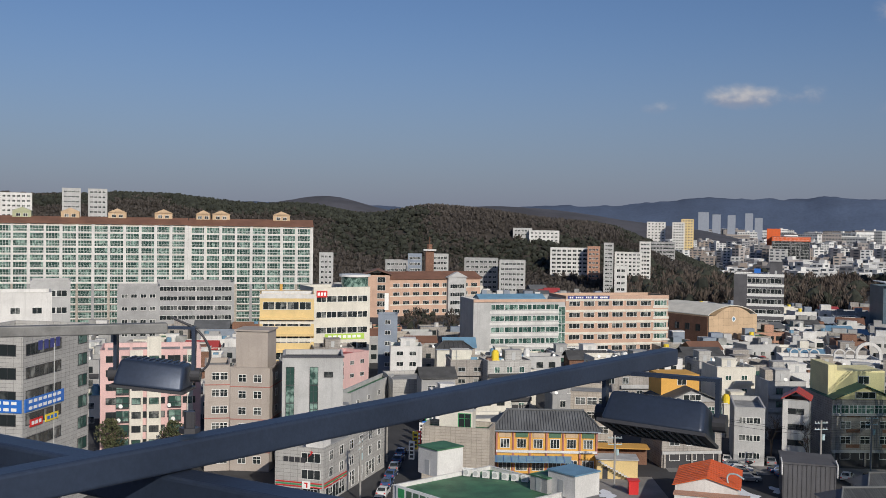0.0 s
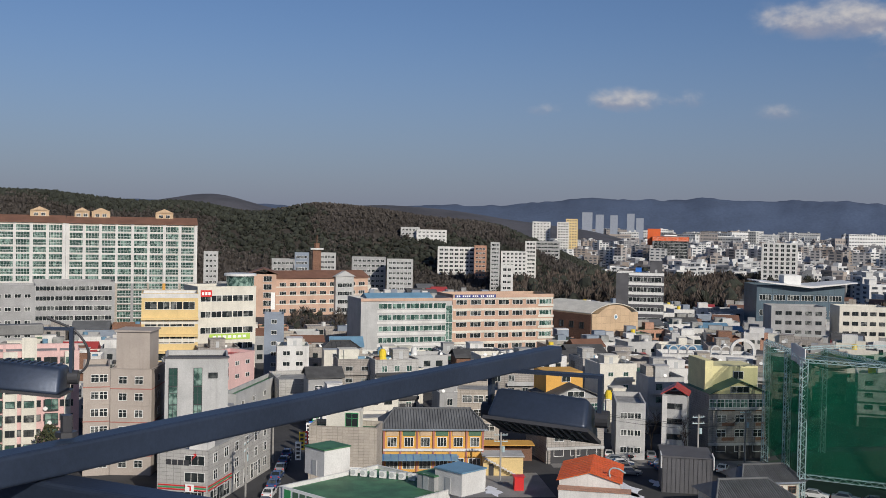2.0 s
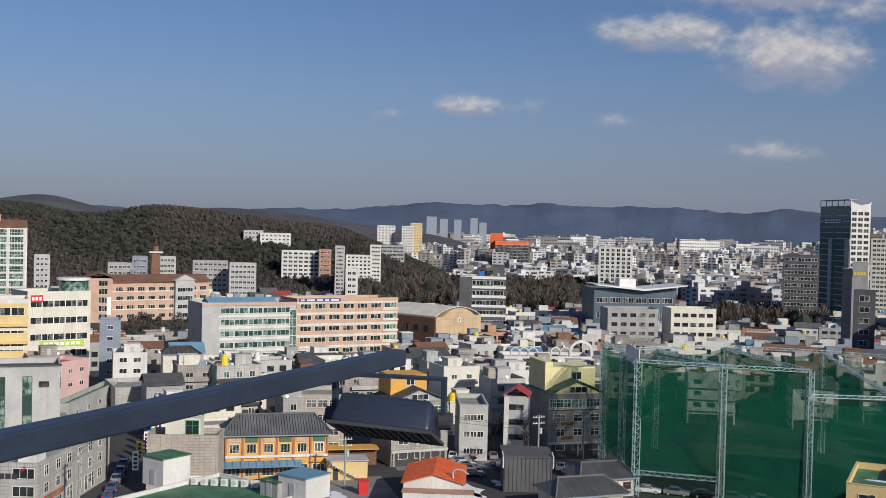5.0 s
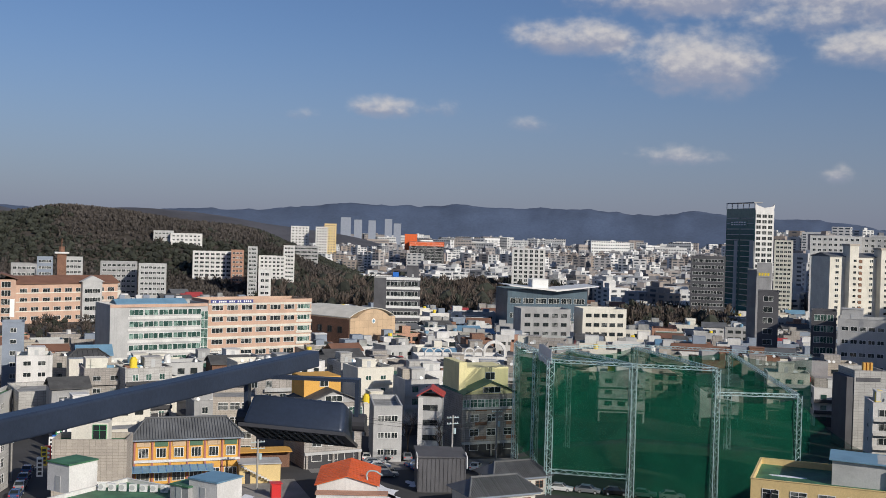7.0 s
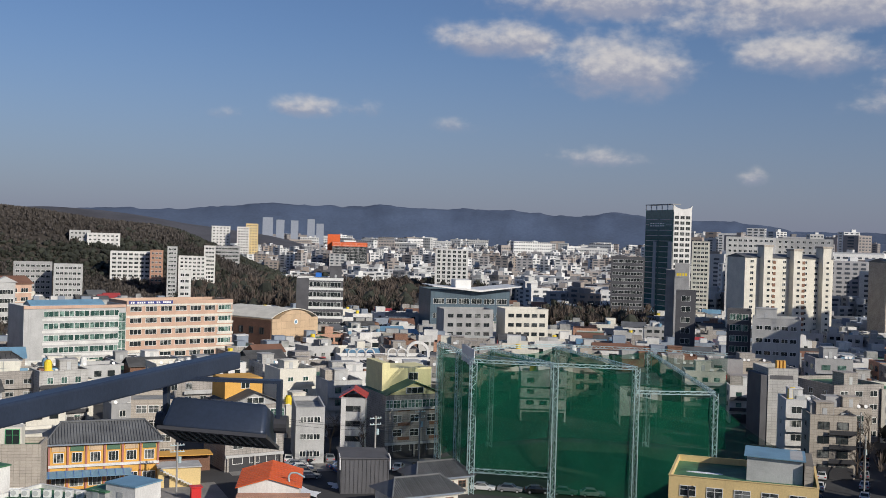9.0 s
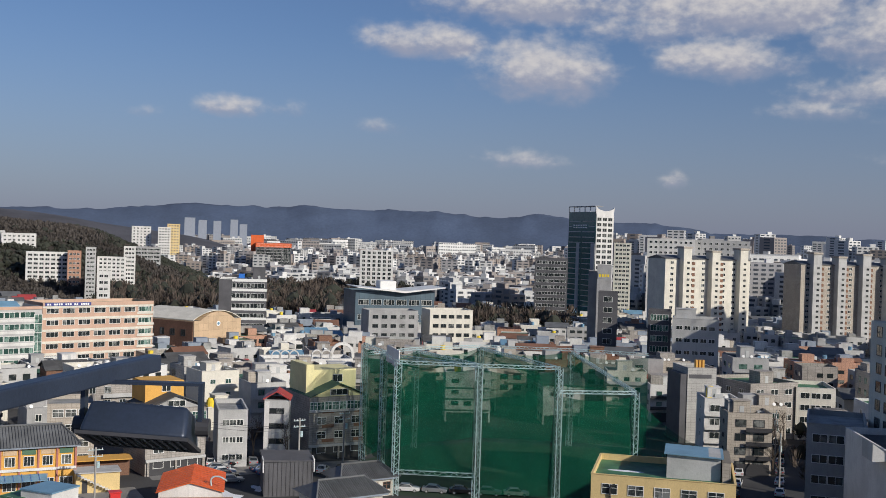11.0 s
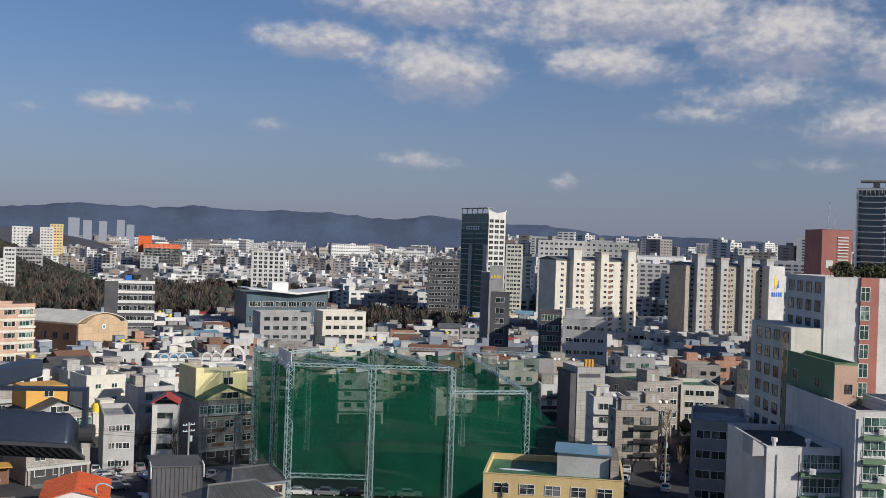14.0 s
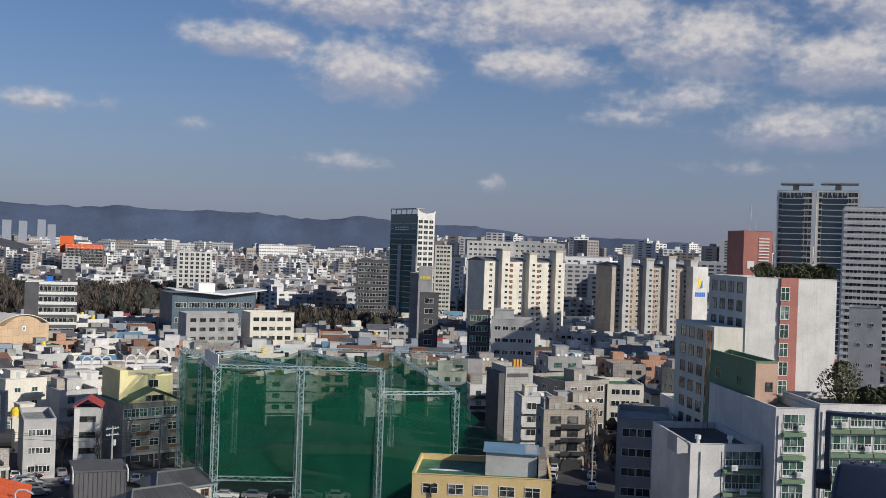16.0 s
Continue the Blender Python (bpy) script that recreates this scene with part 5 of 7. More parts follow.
child("drain_pipe", Geo().bar((-1.2, -0.1, 0), (-1.2, -0.1, h - 2), 0.08, n=8).mesh("drain_pipe", ["frame_grey"]), near_office)

# pink flats: cream bays, balconies, dishes
w, d, h = dims(pink)
fh = (h - 1.0) / 7
for u0, u1, top in ((0.29, 0.42, 0.0), (0.46, 0.60, 2.6), (0.86, 0.92, 0)):
    bay = slab_on(pink, "cream_bay", -w / 2 + u0 * w, -0.5, 0, -w / 2 + u1 * w, -0.005, h + top, "cream_paint")
    for f in range(7):
        child("window", window_mesh(min(1.9, (u1 - u0) * w * 0.7), 1.3, "pair", "frame_dark", "green_glass" if f % 3 == 0 else "window_glass"), bay, pose(-w / 2 + (u0 + u1) / 2 * w, -0.52, 0.4 + f * fh + 0.9))
for u in (0.22, 0.74):
    for f in range(6):
        child("balcony", window_mesh(2.4, 2.1, "balcony", "frame_dark", "green_glass"), pink, pose(-w / 2 + u * w, -0.09, 0.4 + f * fh + 0.3))
for u, f in ((0.18, 2), (0.2, 3), (0.68, 3), (0.72, 2)):
    child("dish", Geo().bar((-w / 2 + u * w, -0.35, 1 + f * fh), (-w / 2 + u * w + 0.05, -0.5, 1.05 + f * fh), 0.4, n=14).mesh("dish", ["white_metal"]), pink)
for u in (0.06, 0.3, 0.55, 0.8, 0.97):
    slab_on(pink, "roof_post", -w / 2 + u * w - 0.25, -0.05, h, -w / 2 + u * w + 0.25, 0.35, h + 1.3, "pink_paint")

# greige flats: stair tower, string courses
w, d, h = dims(greige_b)
tw = slab_on(greige_b, "stair_tower", -w / 2 + 0.1, 3.0, h - 0.85, w / 2 - 1.2, 9.0, h + 6.2, "greige_paint")
slab_on(greige_b, "tower_cap", -w / 2 - 0.2, 2.7, h + 6.2, w / 2 - 0.9, 9.3, h + 6.5, "greige_paint")
for ob in (greige_a, greige_b):
    ww_, dd_, hh_ = dims(ob)
    for f in range(1, 6):
        child("string_course", ring_mesh(ww_, dd_, 0.4 + f * (hh_ - 1) / 6, 0.16, 0.05, "string_course", "terracotta" if f % 2 else "greige_paint"), ob)

# pale grey block: vertical glass strips and a round window
w, d, h = dims(strip)
for u in (0.13, 0.52):
    for k in range(6):
        child("glass_strip", window_mesh(1.5, h / 6 * 0.94, "cross", "frame_dark", "green_glass"), strip, pose(-w / 2 + u * w, -0.02, 0.5 + k * (h - 2.2) / 6))
child("window", window_mesh(1.6, 1.0, "pair", "frame_dark", "window_glass"), strip, pose(w * 0.26, -0.02, h - 3.4))
child("round_window", Geo().bar((w / 2 - 0.02, 2.0, h - 3), (w / 2 + 0.1, 2.0, h - 3), 1.0, n=20).mesh("round_window", ["window_glass"]), strip)
slab_on(strip, "roof_edge", -w / 2 - 0.2, -0.2, h + 0.08, w / 2 + 0.2, 1.2, h + 0.3, "dark_grey")

# grey office with the corner shop
w, d, h = dims(bus)
for side, ln in (("left", d), ("front", w * 0.35)):
    u = ln / 2
    for z, mt in ((2.7, "sign_red"), (3.0, "sign_green"), (3.3, "sign_red")):
        child("shop_stripe", Geo().box(-ln / 2 + 0.2, -0.14, 0, ln / 2 - 0.2, -0.0, 0.16).mesh("shop_stripe", [mt]), bus, side_pose(side, w, d, u, z))
    child("shop_window", window_mesh(ln * 0.8, 2.2, "band", "frame_grey", "window_glass"), bus, side_pose(side, w, d, u, 0.3))
sgn = child("shop_sign", Geo().box(-0.7, -0.3, 0, 0.7, -0.15, 1.2).mesh("shop_sign", ["sign_white"]), bus, side_pose("left", w, d, d * 0.66, 2.5))
child("emblem", Geo().box(-0.3, -0.33, 0.8, 0.3, -0.3, 1.0).box(0.05, -0.33, 0.2, 0.28, -0.3, 0.8).mesh("emblem", ["sign_red"]), sgn)
child("lettering", Geo().box(-2.0, -0.1, 0, -1.2, -0.01, 0.8).box(-1.0, -0.1, 0, -0.2, -0.01, 0.8).box(0.0, -0.1, 0, 0.8, -0.01, 0.8).box(1.0, -0.1, 0, 1.8, -0.01, 0.8).mesh("lettering", ["frame_dark"]), bus, side_pose("left", w, d, d * 0.42, h - 2.4))
child("red_mark", Geo().prism([(0, 0), (0.9, 0.9), (0.7, 1.1)], -0.1, -0.01).prism([(0.2, 1.0), (0.9, 0.9), (0.75, 1.15)], -0.12, -0.11).mesh("red_mark", ["sign_red"]), bus, side_pose("left", w, d, d * 0.68, h - 1.6))
for k in range(4):
    child("tall_window", window_mesh(1.4, 2.6, "cross", "white_metal", "window_glass"), bus, side_pose("front", w, d, w * 0.45 + k * 3.2, 0.4))
slab_on(bus, "parapet_step", -w / 2 + 0.3, 0.3, h, -w / 2 + 3.5, 3.2, h + 1.1, "white_paint")

# clinic roof: stair head, air conditioners, white room, sign
w, d, h = dims(clinic)


def on_roof(ob, X, Y):
    return ob.matrix_basis.inverted() @ Vector((X, Y, 0))


csign = signboard(clinic, "front", w, d, w * 0.36, h - 1.55, 9.6, 1.8, "sign_white")
child("emblem", Geo().box(-4.4, -0.2, 0.35, -3.2, -0.165, 1.5).mesh("emblem", ["sign_green"]), csign)
child("lettering", Geo().box(-2.8, -0.2, 0.35, -1.8, -0.165, 1.45).box(-1.5, -0.2, 0.35, -0.5, -0.165, 1.45).box(-0.2, -0.2, 0.35, 0.8, -0.165, 1.45).box(1.1, -0.2, 0.35, 2.1, -0.165, 1.45).mesh("lettering", ["shade_green"]), csign)
words("치과", 1.35, "shade_green", csign, pose(3.35, -0.18, 0.92, 90))
slab_on(clinic, "fascia", -w / 2 - 0.03, -0.2, h - 2.3, w / 2, -0.005, h - 1.6, "sign_navy")

# restaurant: hipped tile roof, posts, panels, awning
w, d, h = dims(rest)


def tiled_hip(parent, w, d, h, rise, over, mat="grey_roof_tile", rolls=40):
    e = over
    pts = [(-w / 2 - e, -e, h), (w / 2 + e, -e, h), (w / 2 + e, d + e, h), (-w / 2 - e, d + e, h)]
    r0, r1 = (-w / 2 + d * 0.22, d / 2, h + rise), (w / 2 - d * 0.22, d / 2, h + rise)
    g = Geo().face([pts[0], pts[1], r1, r0]).face([pts[1], pts[2], r1]).face([pts[2], pts[3], r0, r1]).face([pts[3], pts[0], r0]).face(pts[::-1])
    roof_ob = child("hip_roof", g.mesh("hip_roof", [mat]), parent)
    cov = Geo()
    for i in range(rolls + 1):
        x = -w / 2 - e + (w + 2 * e) * i / rolls
        t = 1.0
        if x < r0[0]:
            t = (x - pts[0][0]) / (r0[0] - pts[0][0])
        elif x > r1[0]:
            t = (pts[1][0] - x) / (pts[1][0] - r1[0])
        cov.bar((x, -e, h + 0.06), (x, -e + (d / 2 + e) * t, h + rise * t + 0.06), 0.1, n=5)
    tagged(child("tile_cover", cov.mesh("tile_cover", [mat]), roof_ob), kind="stuff")
    child("ridge", Geo().bar((r0[0] - 0.2, r0[1], r0[2] + 0.12), (r1[0] + 0.2, r1[1], r1[2] + 0.12), 0.2, n=8).mesh("ridge", [mat]), roof_ob)
    for p, q in ((pts[0], r0), (pts[1], r1)):
        child("hip_ridge", Geo().bar((p[0], p[1], p[2] + 0.1), (q[0], q[1], q[2] + 0.1), 0.16, n=8).mesh("hip_ridge", [mat]), roof_ob)
    slab_on(parent, "eave_board", -w / 2 - e * 0.8, -e * 0.8, h - 0.35, w / 2 + e * 0.8, -e * 0.8 + 0.1, h - 0.02, "blue_grey")
    return roof_ob


tiled_hip(rest, w, d, h, 2.7, 0.9)
for i in range(7):
    x = -w / 2 + w * i / 6
    slab_on(rest, "post", x - 0.16, -0.22, 0, x + 0.16, -0.006, h - 0.4, "terracotta")
for i in range(6):
    x = -w / 2 + w * (i + 0.5) / 6
    child("window", window_mesh(1.7, 1.7, "triple", "white_metal", "window_glass"), rest, pose(x, -0.02, h - 3.4))
    slab_on(rest, "painted_panel", x - 1.1, -0.1, h - 1.45, x + 1.1, -0.006, h - 0.55, "shade_green" if i % 2 else "sand_render")
    child("shop_window", window_mesh(2.2, 2.0, "triple", "white_metal", "window_glass"), rest, pose(x, -0.02, 0.5))
slab_on(rest, "sill_rail", -w / 2 - 0.1, -0.3, h - 4.2, w / 2 + 0.1, -0.006, h - 3.75, "white_paint")
child("awning", Geo().prism([(0, 3.2), (0, 3.3), (-2.6, 2.7), (-2.6, 2.6)], -w * 0.24, w * 0.62).mesh("awning", ["blue_roof"]), rest, pose(0, -0.35, 0, 0, 0, 90) @ pose(0, 0, 0))
for i in range(12):
    x = -w * 0.58 + i * w * 0.075
    child("awning_seam", Geo().bar((x, -2.95, 2.75), (x, -0.4, 3.38), 0.04).mesh("awning_seam", ["sign_blue"]), rest)

# house row: gables, glazed top floors, red roof, attics
w, d, h = dims(redroof)
child("red_roof", gable_mesh(w, d, h, 1.6, 0.35, mat="red_roof", along="y"), redroof)
w, d, h = dims(gable)


def front_gable(ob, rise, wall, roof_m, inset=0.0):
    w, d, h = dims(ob)
    child("gable_wall", Geo().prism([(-w / 2 + inset, h), (w / 2 - inset, h), (0, h + rise)], 0.3, d * 0.8).mesh("gable_wall", [wall]), ob)
    child("pitched_roof", gable_mesh(w - 2 * inset, d * 0.8, h + 0.02, rise, 0.6, 0.18, mat=roof_m, along="y"), ob, pose(0, 0.2, 0))
    child("arched_window", window_mesh(w * 0.3, rise * 0.5, "band", "white_metal", "window_glass"), ob, pose(0, 0.24, h + 0.25))


def glazed_floor(ob, z, hh, n):
    w, d, h = dims(ob)
    for i in range(n):
        child("balcony_glazing", window_mesh(w / n * 0.98, hh, "cross", "white_metal", "green_glass"), ob, pose(-w / 2 + w * (i + 0.5) / n, -0.12, z))


front_gable(gable, 2.6, "pale_yellow", "shade_green", 0.6)
glazed_floor(gable, h - 2.6, 1.7, 8)
for f in range(4):
    for u in (-0.18, 0.36):
        slab_on(gable, "dark_panel", w * u - 1.3, -0.05, 0.6 + f * 2.9, w * u + 1.3, -0.005, 1.25 + f * 2.9, "brown_brick")
slab_on(gable, "attic", -w * 0.32, d * 0.3, h - 0.8, w * 0.42, d * 0.9, h + 5.0, "pale_yellow")
slab_on(gable, "attic_step", -w * 0.46, d * 0.25, h - 0.8, -w * 0.33, d * 0.9, h + 6.2, "pale_yellow")
child("window", window_mesh(2.2, 1.6, "pair", "white_metal", "window_glass"), gable, pose(w * 0.1, d * 0.3 - 0.03, h + 2.4))
w, d, h = dims(attic)
front_gable(attic, 2.4, "grey_paint", "dark_roof", 0.5)
glazed_floor(attic, h - 2.6, 1.8, 8)
slab_on(attic, "attic", -w * 0.4, d * 0.35, h - 0.8, w * 0.25, d * 0.95, h + 4.6, "ochre_paint")
child("window", window_mesh(1.8, 1.4, "pair", "white_metal", "window_glass"), attic, pose(-w * 0.05, d * 0.35 - 0.03, h + 2.6))
w, d, h = dims(hiphouse)
tiled_hip(hiphouse, w, d, h, 1.4, 0.3, "dark_roof", 8)

# glass tower: white flank, crown, mullions
w, d, h = dims(tower)
slab_on(tower, "white_flank", -w / 2 + 0.3, -0.4, 0, w / 2 + 0.2, -0.005, h - 1, "white_paint")
fh = h / 21
for f in range(20):
    for c in range(3):
        child("window", window_mesh(w * 0.24, 1.9, "pair", "frame_grey", "window_glass"), tower, pose(-w / 2 + w * (c + 0.6) / 3.2, -0.42, 1 + f * fh))
    for k in range(2):
        slab_on(tower, "floor_edge", -w / 2 - 0.12, d * (0.03 + 0.5 * k), 0.6 + f * fh, -w / 2 - 0.004, d * (0.47 + 0.5 * k), 1.0 + f * fh, "frame_grey")
slab_on(tower, "stone_strip", -w / 2 - 0.3, d * 0.56, 0, -w / 2 - 0.13, d * 0.68, h * 0.72, "light_grey")
slab_on(tower, "stone_strip", -w / 2 - 0.3, -0.3, 0, -w / 2 - 0.13, d * 0.14, h * 0.72, "light_grey")
child("crown", Geo().prism([(-w / 2, h - 1), (w / 2, h - 1), (w / 2 + 0.6, h + 2.6), (w / 2 - 1, h + 1.2), (0, h + 0.4), (-w / 2 + 1.5, h + 1.6), (-w / 2, h + 3)], -0.42, 0.6).mesh("crown", ["white_paint"]), tower)
for k in range(6):
    child("crown_post", Geo().box(-w / 2 - 0.2, d * k / 5 - 0.3, h, -w / 2 + 0.2, d * k / 5 + 0.3 if k < 5 else d, h + 3).mesh("crown_post", ["white_paint"]), tower)
slab_on(tower, "crown_slab", -w / 2 - 0.3, 0.62, h + 3, -w / 2 + 5, d, h + 3.4, "grey_paint")
signboard(tower, "left", w, d, d * 0.45, h - 9.5, d * 0.62, 2.6, "tower_glass", 6, "sign_white", 2)

# white apartment blocks: brown bays, stair towers, gable crowns
for ob, n in ((apt_c, 3), (apt_d, 4)):
    w, d, h = dims(ob)
    for i in range(n):
        x = -w / 2 + w * (i + 0.5) / n + (2 if ob is apt_c else 0)
        st = slab_on(ob, "stair_tower", x - 2.2, -3.2, 0, x + 2.2, 2.0, h + 5.0 - (i % 2) * 1.5, "cream_paint" if ob is apt_c else "light_grey")
        child("tower_cap", Geo().prism([(x - 2.6, h + 5.0 - (i % 2) * 1.5), (x + 2.6, h + 5.0 - (i % 2) * 1.5), (x + 2.6, h + 5.9 - (i % 2) * 1.5), (x - 2.6, h + 5.9 - (i % 2) * 1.5)], -3.5, 2.4).mesh("tower_cap", ["beige_tile"]), st)
        for f in range(15):
            child("window", window_mesh(1.4, 1.0, "pair", "frame_dark", "window_glass"), st, pose(x + 0.4, -3.22, 1.6 + f * (h - 1) / 15))
            slab_on(ob, "brown_bay", x + w / n * 0.30, -0.09, 1.0 + f * (h - 1) / 15, x + w / n * 0.30 + 1.6, -0.075, 2.4 + f * (h - 1) / 15, "brown_brick") if x + w / n * 0.30 + 1.6 < w / 2 else None
    child("pitched_roof", gable_mesh(w, d, h, 1.6, 0.4, mat="grey_roof_tile"), ob)
w, d, h = dims(apt_d)
gab = slab_on(apt_d, "gable_wall", w / 2 - 9, -5.5, 0, w / 2 + 0.3, -0.01, h + 1, "white_paint")
child("emblem", Geo().prism([(w / 2 - 5.6, h - 10), (w / 2 - 3.6, h - 8), (w / 2 - 5.0, h - 3), (w / 2 - 6.0, h - 6)], -5.62, -5.51).mesh("emblem", ["sign_yellow"]), gab)
child("emblem", Geo().prism([(w / 2 - 4.6, h - 10), (w / 2 - 3.0, h - 9.4), (w / 2 - 3.2, h - 5.4), (w / 2 - 3.9, h - 7.6)], -5.68, -5.63).mesh("emblem", ["sign_blue"]), gab)
g = Geo()
for i in range(5):
    g.box(w / 2 - 7.4 + i * 1.3, -5.6, h - 14, w / 2 - 6.4 + i * 1.3, -5.51, h - 11.8)
child("lettering", g.mesh("lettering", ["sign_blue"]), gab)

# yellow building with the green roof
w, d, h = dims(yellow)
slab_on(yellow, "roof_room", w * 0.02, d * 0.35, h - 0.84, w * 0.40, d * 0.8, h + 2.6, "light_grey")
child("sheet_roof", Geo().prism([(w * 0.0, h + 2.6), (w * 0.42, h + 2.4), (w * 0.42, h + 2.55), (w * 0.0, h + 2.75)], d * 0.32, d * 0.84).mesh("sheet_roof", ["blue_roof"]), yellow)
slab_on(yellow, "brown_core", w * 0.41, d * 0.3, h - 0.84, w * 0.47, d * 0.95, h + 2.0, "beige_tile")
for px, py, sx, sy in ((-0.28, 0.5, 2.6, 0.5), (0.05, 0.14, 1.3, 0.35), (0.3, 0.2, 1.8, 0.4)):
    child("snow_patch", Geo().bar((w * px, d * py, h - 0.84), (w * px, d * py, h - 0.80), 1.0, n=12).mesh("snow_patch", ["snow"]), yellow, pose(w * px, d * py, 0) @ Matrix.Diagonal((sx, sy, 1, 1)) @ pose(-w * px, -d * py, 0))
child("duct", smooth_path([(-w * 0.36, -0.2, h - 3.2), (-w * 0.36, -0.2, h - 1.6), (-w * 0.33, -0.2, h - 1.2)], 0.12, "frame_dark", "duct"), yellow)

# cream tower with the terracotta stair stripe, its wings and roof garden
w, d, h = dims(terra)
fh = 2.95
slab_on(terra, "stair_stripe", -w * 0.13, -0.35, 0, w * 0.06, -0.005, h + 0.1, "terracotta")
for f in range(12):
    child("window", window_mesh(1.5, 2.2, "cross", "white_metal", "green_glass"), terra, pose(-w * 0.085, -0.37, 6.0 + f * fh))
slab_on(terra, "joint_line", -w / 2, -0.05, h - 18.2, -w * 0.131, -0.004, h - 18.0, "terracotta")
slab_on(terra, "joint_line", w * 0.062, -0.05, h - 18.2, w / 2, -0.004, h - 18.0, "terracotta")
wing = slab_on(terra, "lower_wing", -w / 2 - 5.0, 0.2, 0, -w / 2 - 0.01, d + 2, h - 8.0, "cream_paint")
windows_on(terra, "left", w, d, h, 14, 4, 2.2, 1.8, "pair", "frame_dark", "window_glass", first=11)
for f in range(11):
    for k in range(4):
        child("window", window_mesh(2.2, 1.8, "pair", "frame_dark", "window_glass"), wing, pose(-w / 2 - 5.03, 2.2 + k * 3.9, 2 + f * fh, 0, 0, -90))
for k in range(8):
    px = -w / 2 + 1 + k * 0.9
    slab_on(terra, "roof_rail", px, 0.5, h + 0.1, px + 0.06, 0.56, h + 1.2, "frame_dark")

# red-brown block: louvres and masts
w, d, h = dims(redtower)
for k in range(8):
    slab_on(redtower, "louvre", w * 0.02, -0.2, h - 2.2 - k * 0.85, w * 0.38, -0.005, h - 1.9 - k * 0.85, "white_metal")
slab_on(redtower, "door", -w * 0.36, -0.1, h - 10.3, -w * 0.12, -0.005, h - 8.2, "white_metal")
for px, py, hh_ in ((-0.1, 4, 8.0), (0.15, 5, 5.5)):
    g = Geo()
    for sx in (-0.4, 0.4):
        g.bar((w * px + sx, py, h - 0.8), (w * px, py, h + hh_), 0.06)
    for k in range(7):
        f = k / 8
        g.bar((w * px - 0.4 * (1 - f), py, h + hh_ * f), (w * px + 0.4 * (1 - f - 0.1), py, h + hh_ * (f + 0.11)), 0.04)
    child("antenna_mast", g.mesh("antenna_mast", ["galvanised"]), redtower)

# high-rises: dark glazed fields and rooftop canopies
for ob in (high_a, high_b):
    w, d, h = dims(ob)
    slab_on(ob, "glass_field", -w * 0.36, -0.3, 0, w * 0.2, -0.005, h - 2, "blue_glass")
    for f in range(30):
        slab_on(ob, "floor_edge", -w * 0.36, -0.42, 1 + f * (h - 2) / 30, w * 0.2, -0.305, 1.35 + f * (h - 2) / 30, "frame_grey")
        for q in range(6):
            slab_on(ob, "mullion", -w * 0.36 + q * w * 0.112 - 0.08, -0.5, 1.36 + f * (h - 2) / 30, -w * 0.36 + q * w * 0.112 + 0.08, -0.306, 0.98 + (f + 1) * (h - 2) / 30, "frame_grey") if f == 29 else None
    slab_on(ob, "canopy_post", -1.2, 3, h - 0.8, 1.2, 6, h + 2.6, "grey_paint")
    slab_on(ob, "canopy", -w * 0.4, 0, h + 2.6, w * 0.46, 9, h + 3.2, "grey_paint")
w, d, h = dims(high_c)
for f in range(28):
    slab_on(high_c, "floor_band", -w / 2 - 0.1, -0.3, 2.6 + f * (h - 2) / 28, w / 2 + 0.1, -0.01, 3.5 + f * (h - 2) / 28, "white_paint")

# near white flats: green balconies, roof gear, sloping shaded roof, pink stair block
w, d, h = dims(white_a)
for f in range(6):
    z = 0.4 + f * (h - 1) / 6
    slab_on(white_a, "balcony_slab", -w / 2 + 4.4, -0.75, z + 0.0, w / 2 - 0.05, -0.005, z + 0.5, "sage_green")
    aircon(white_a, w / 2 - 1.4 - (f % 3) * 1.3, -0.95, z + 0.45)
child("joint", Geo().box(-0.6, -0.05, 0, -0.52, -0.004, h - 1).mesh("joint", ["frame_dark"]), white_a)
for px in (-w * 0.36, w * 0.1):
    child("vent", Geo().bar((px, 1.2, h - 0.8), (px, 1.2, h + 0.5), 0.25, n=10).bar((px, 1.2, h + 0.5), (px, 1.2, h + 1.0), 0.42, n=10).mesh("vent", ["white_metal"]), white_a)
child("drain_pipe", smooth_path([(-w / 2 + 1.4, -0.12, h - 1), (-w / 2 + 1.4, -0.12, h / 2), (-w / 2 + 1.4, -0.12, 0.5)], 0.07, "light_grey", "drain_pipe"), white_a)
child("sloping_roof", Geo().prism([(-2.6, h - 1.4), (0, h - 1.2), (0, h - 0.8), (-2.6, h + 0.9)], 0.2, 4.5).mesh("sloping_roof", ["light_grey"]), white_a, pose(-w / 2 + 0.8, 0, 0))
w, d, h = dims(greenpink)
slab_on(greenpink, "pink_face", -w / 2 + 0.02, -0.12, 20, w / 2 - 0.02, -0.005, h - 0.3, "peach_paint")
child("window", window_mesh(1.0, 1.3, "cross", "frame_dark", "window_glass"), greenpink, pose(w * 0.12, -0.14, h - 4.2))
child("window", window_mesh(1.2, 1.2, "pair", "frame_dark", "window_glass"), greenpink, side_pose("left", w, d, d * 0.7, h - 4.0))
child("window", window_mesh(1.9, 1.6, "plain", "frame_grey", "window_glass"), greenpink, side_pose("left", w, d, d * 0.28, h - 4.0))
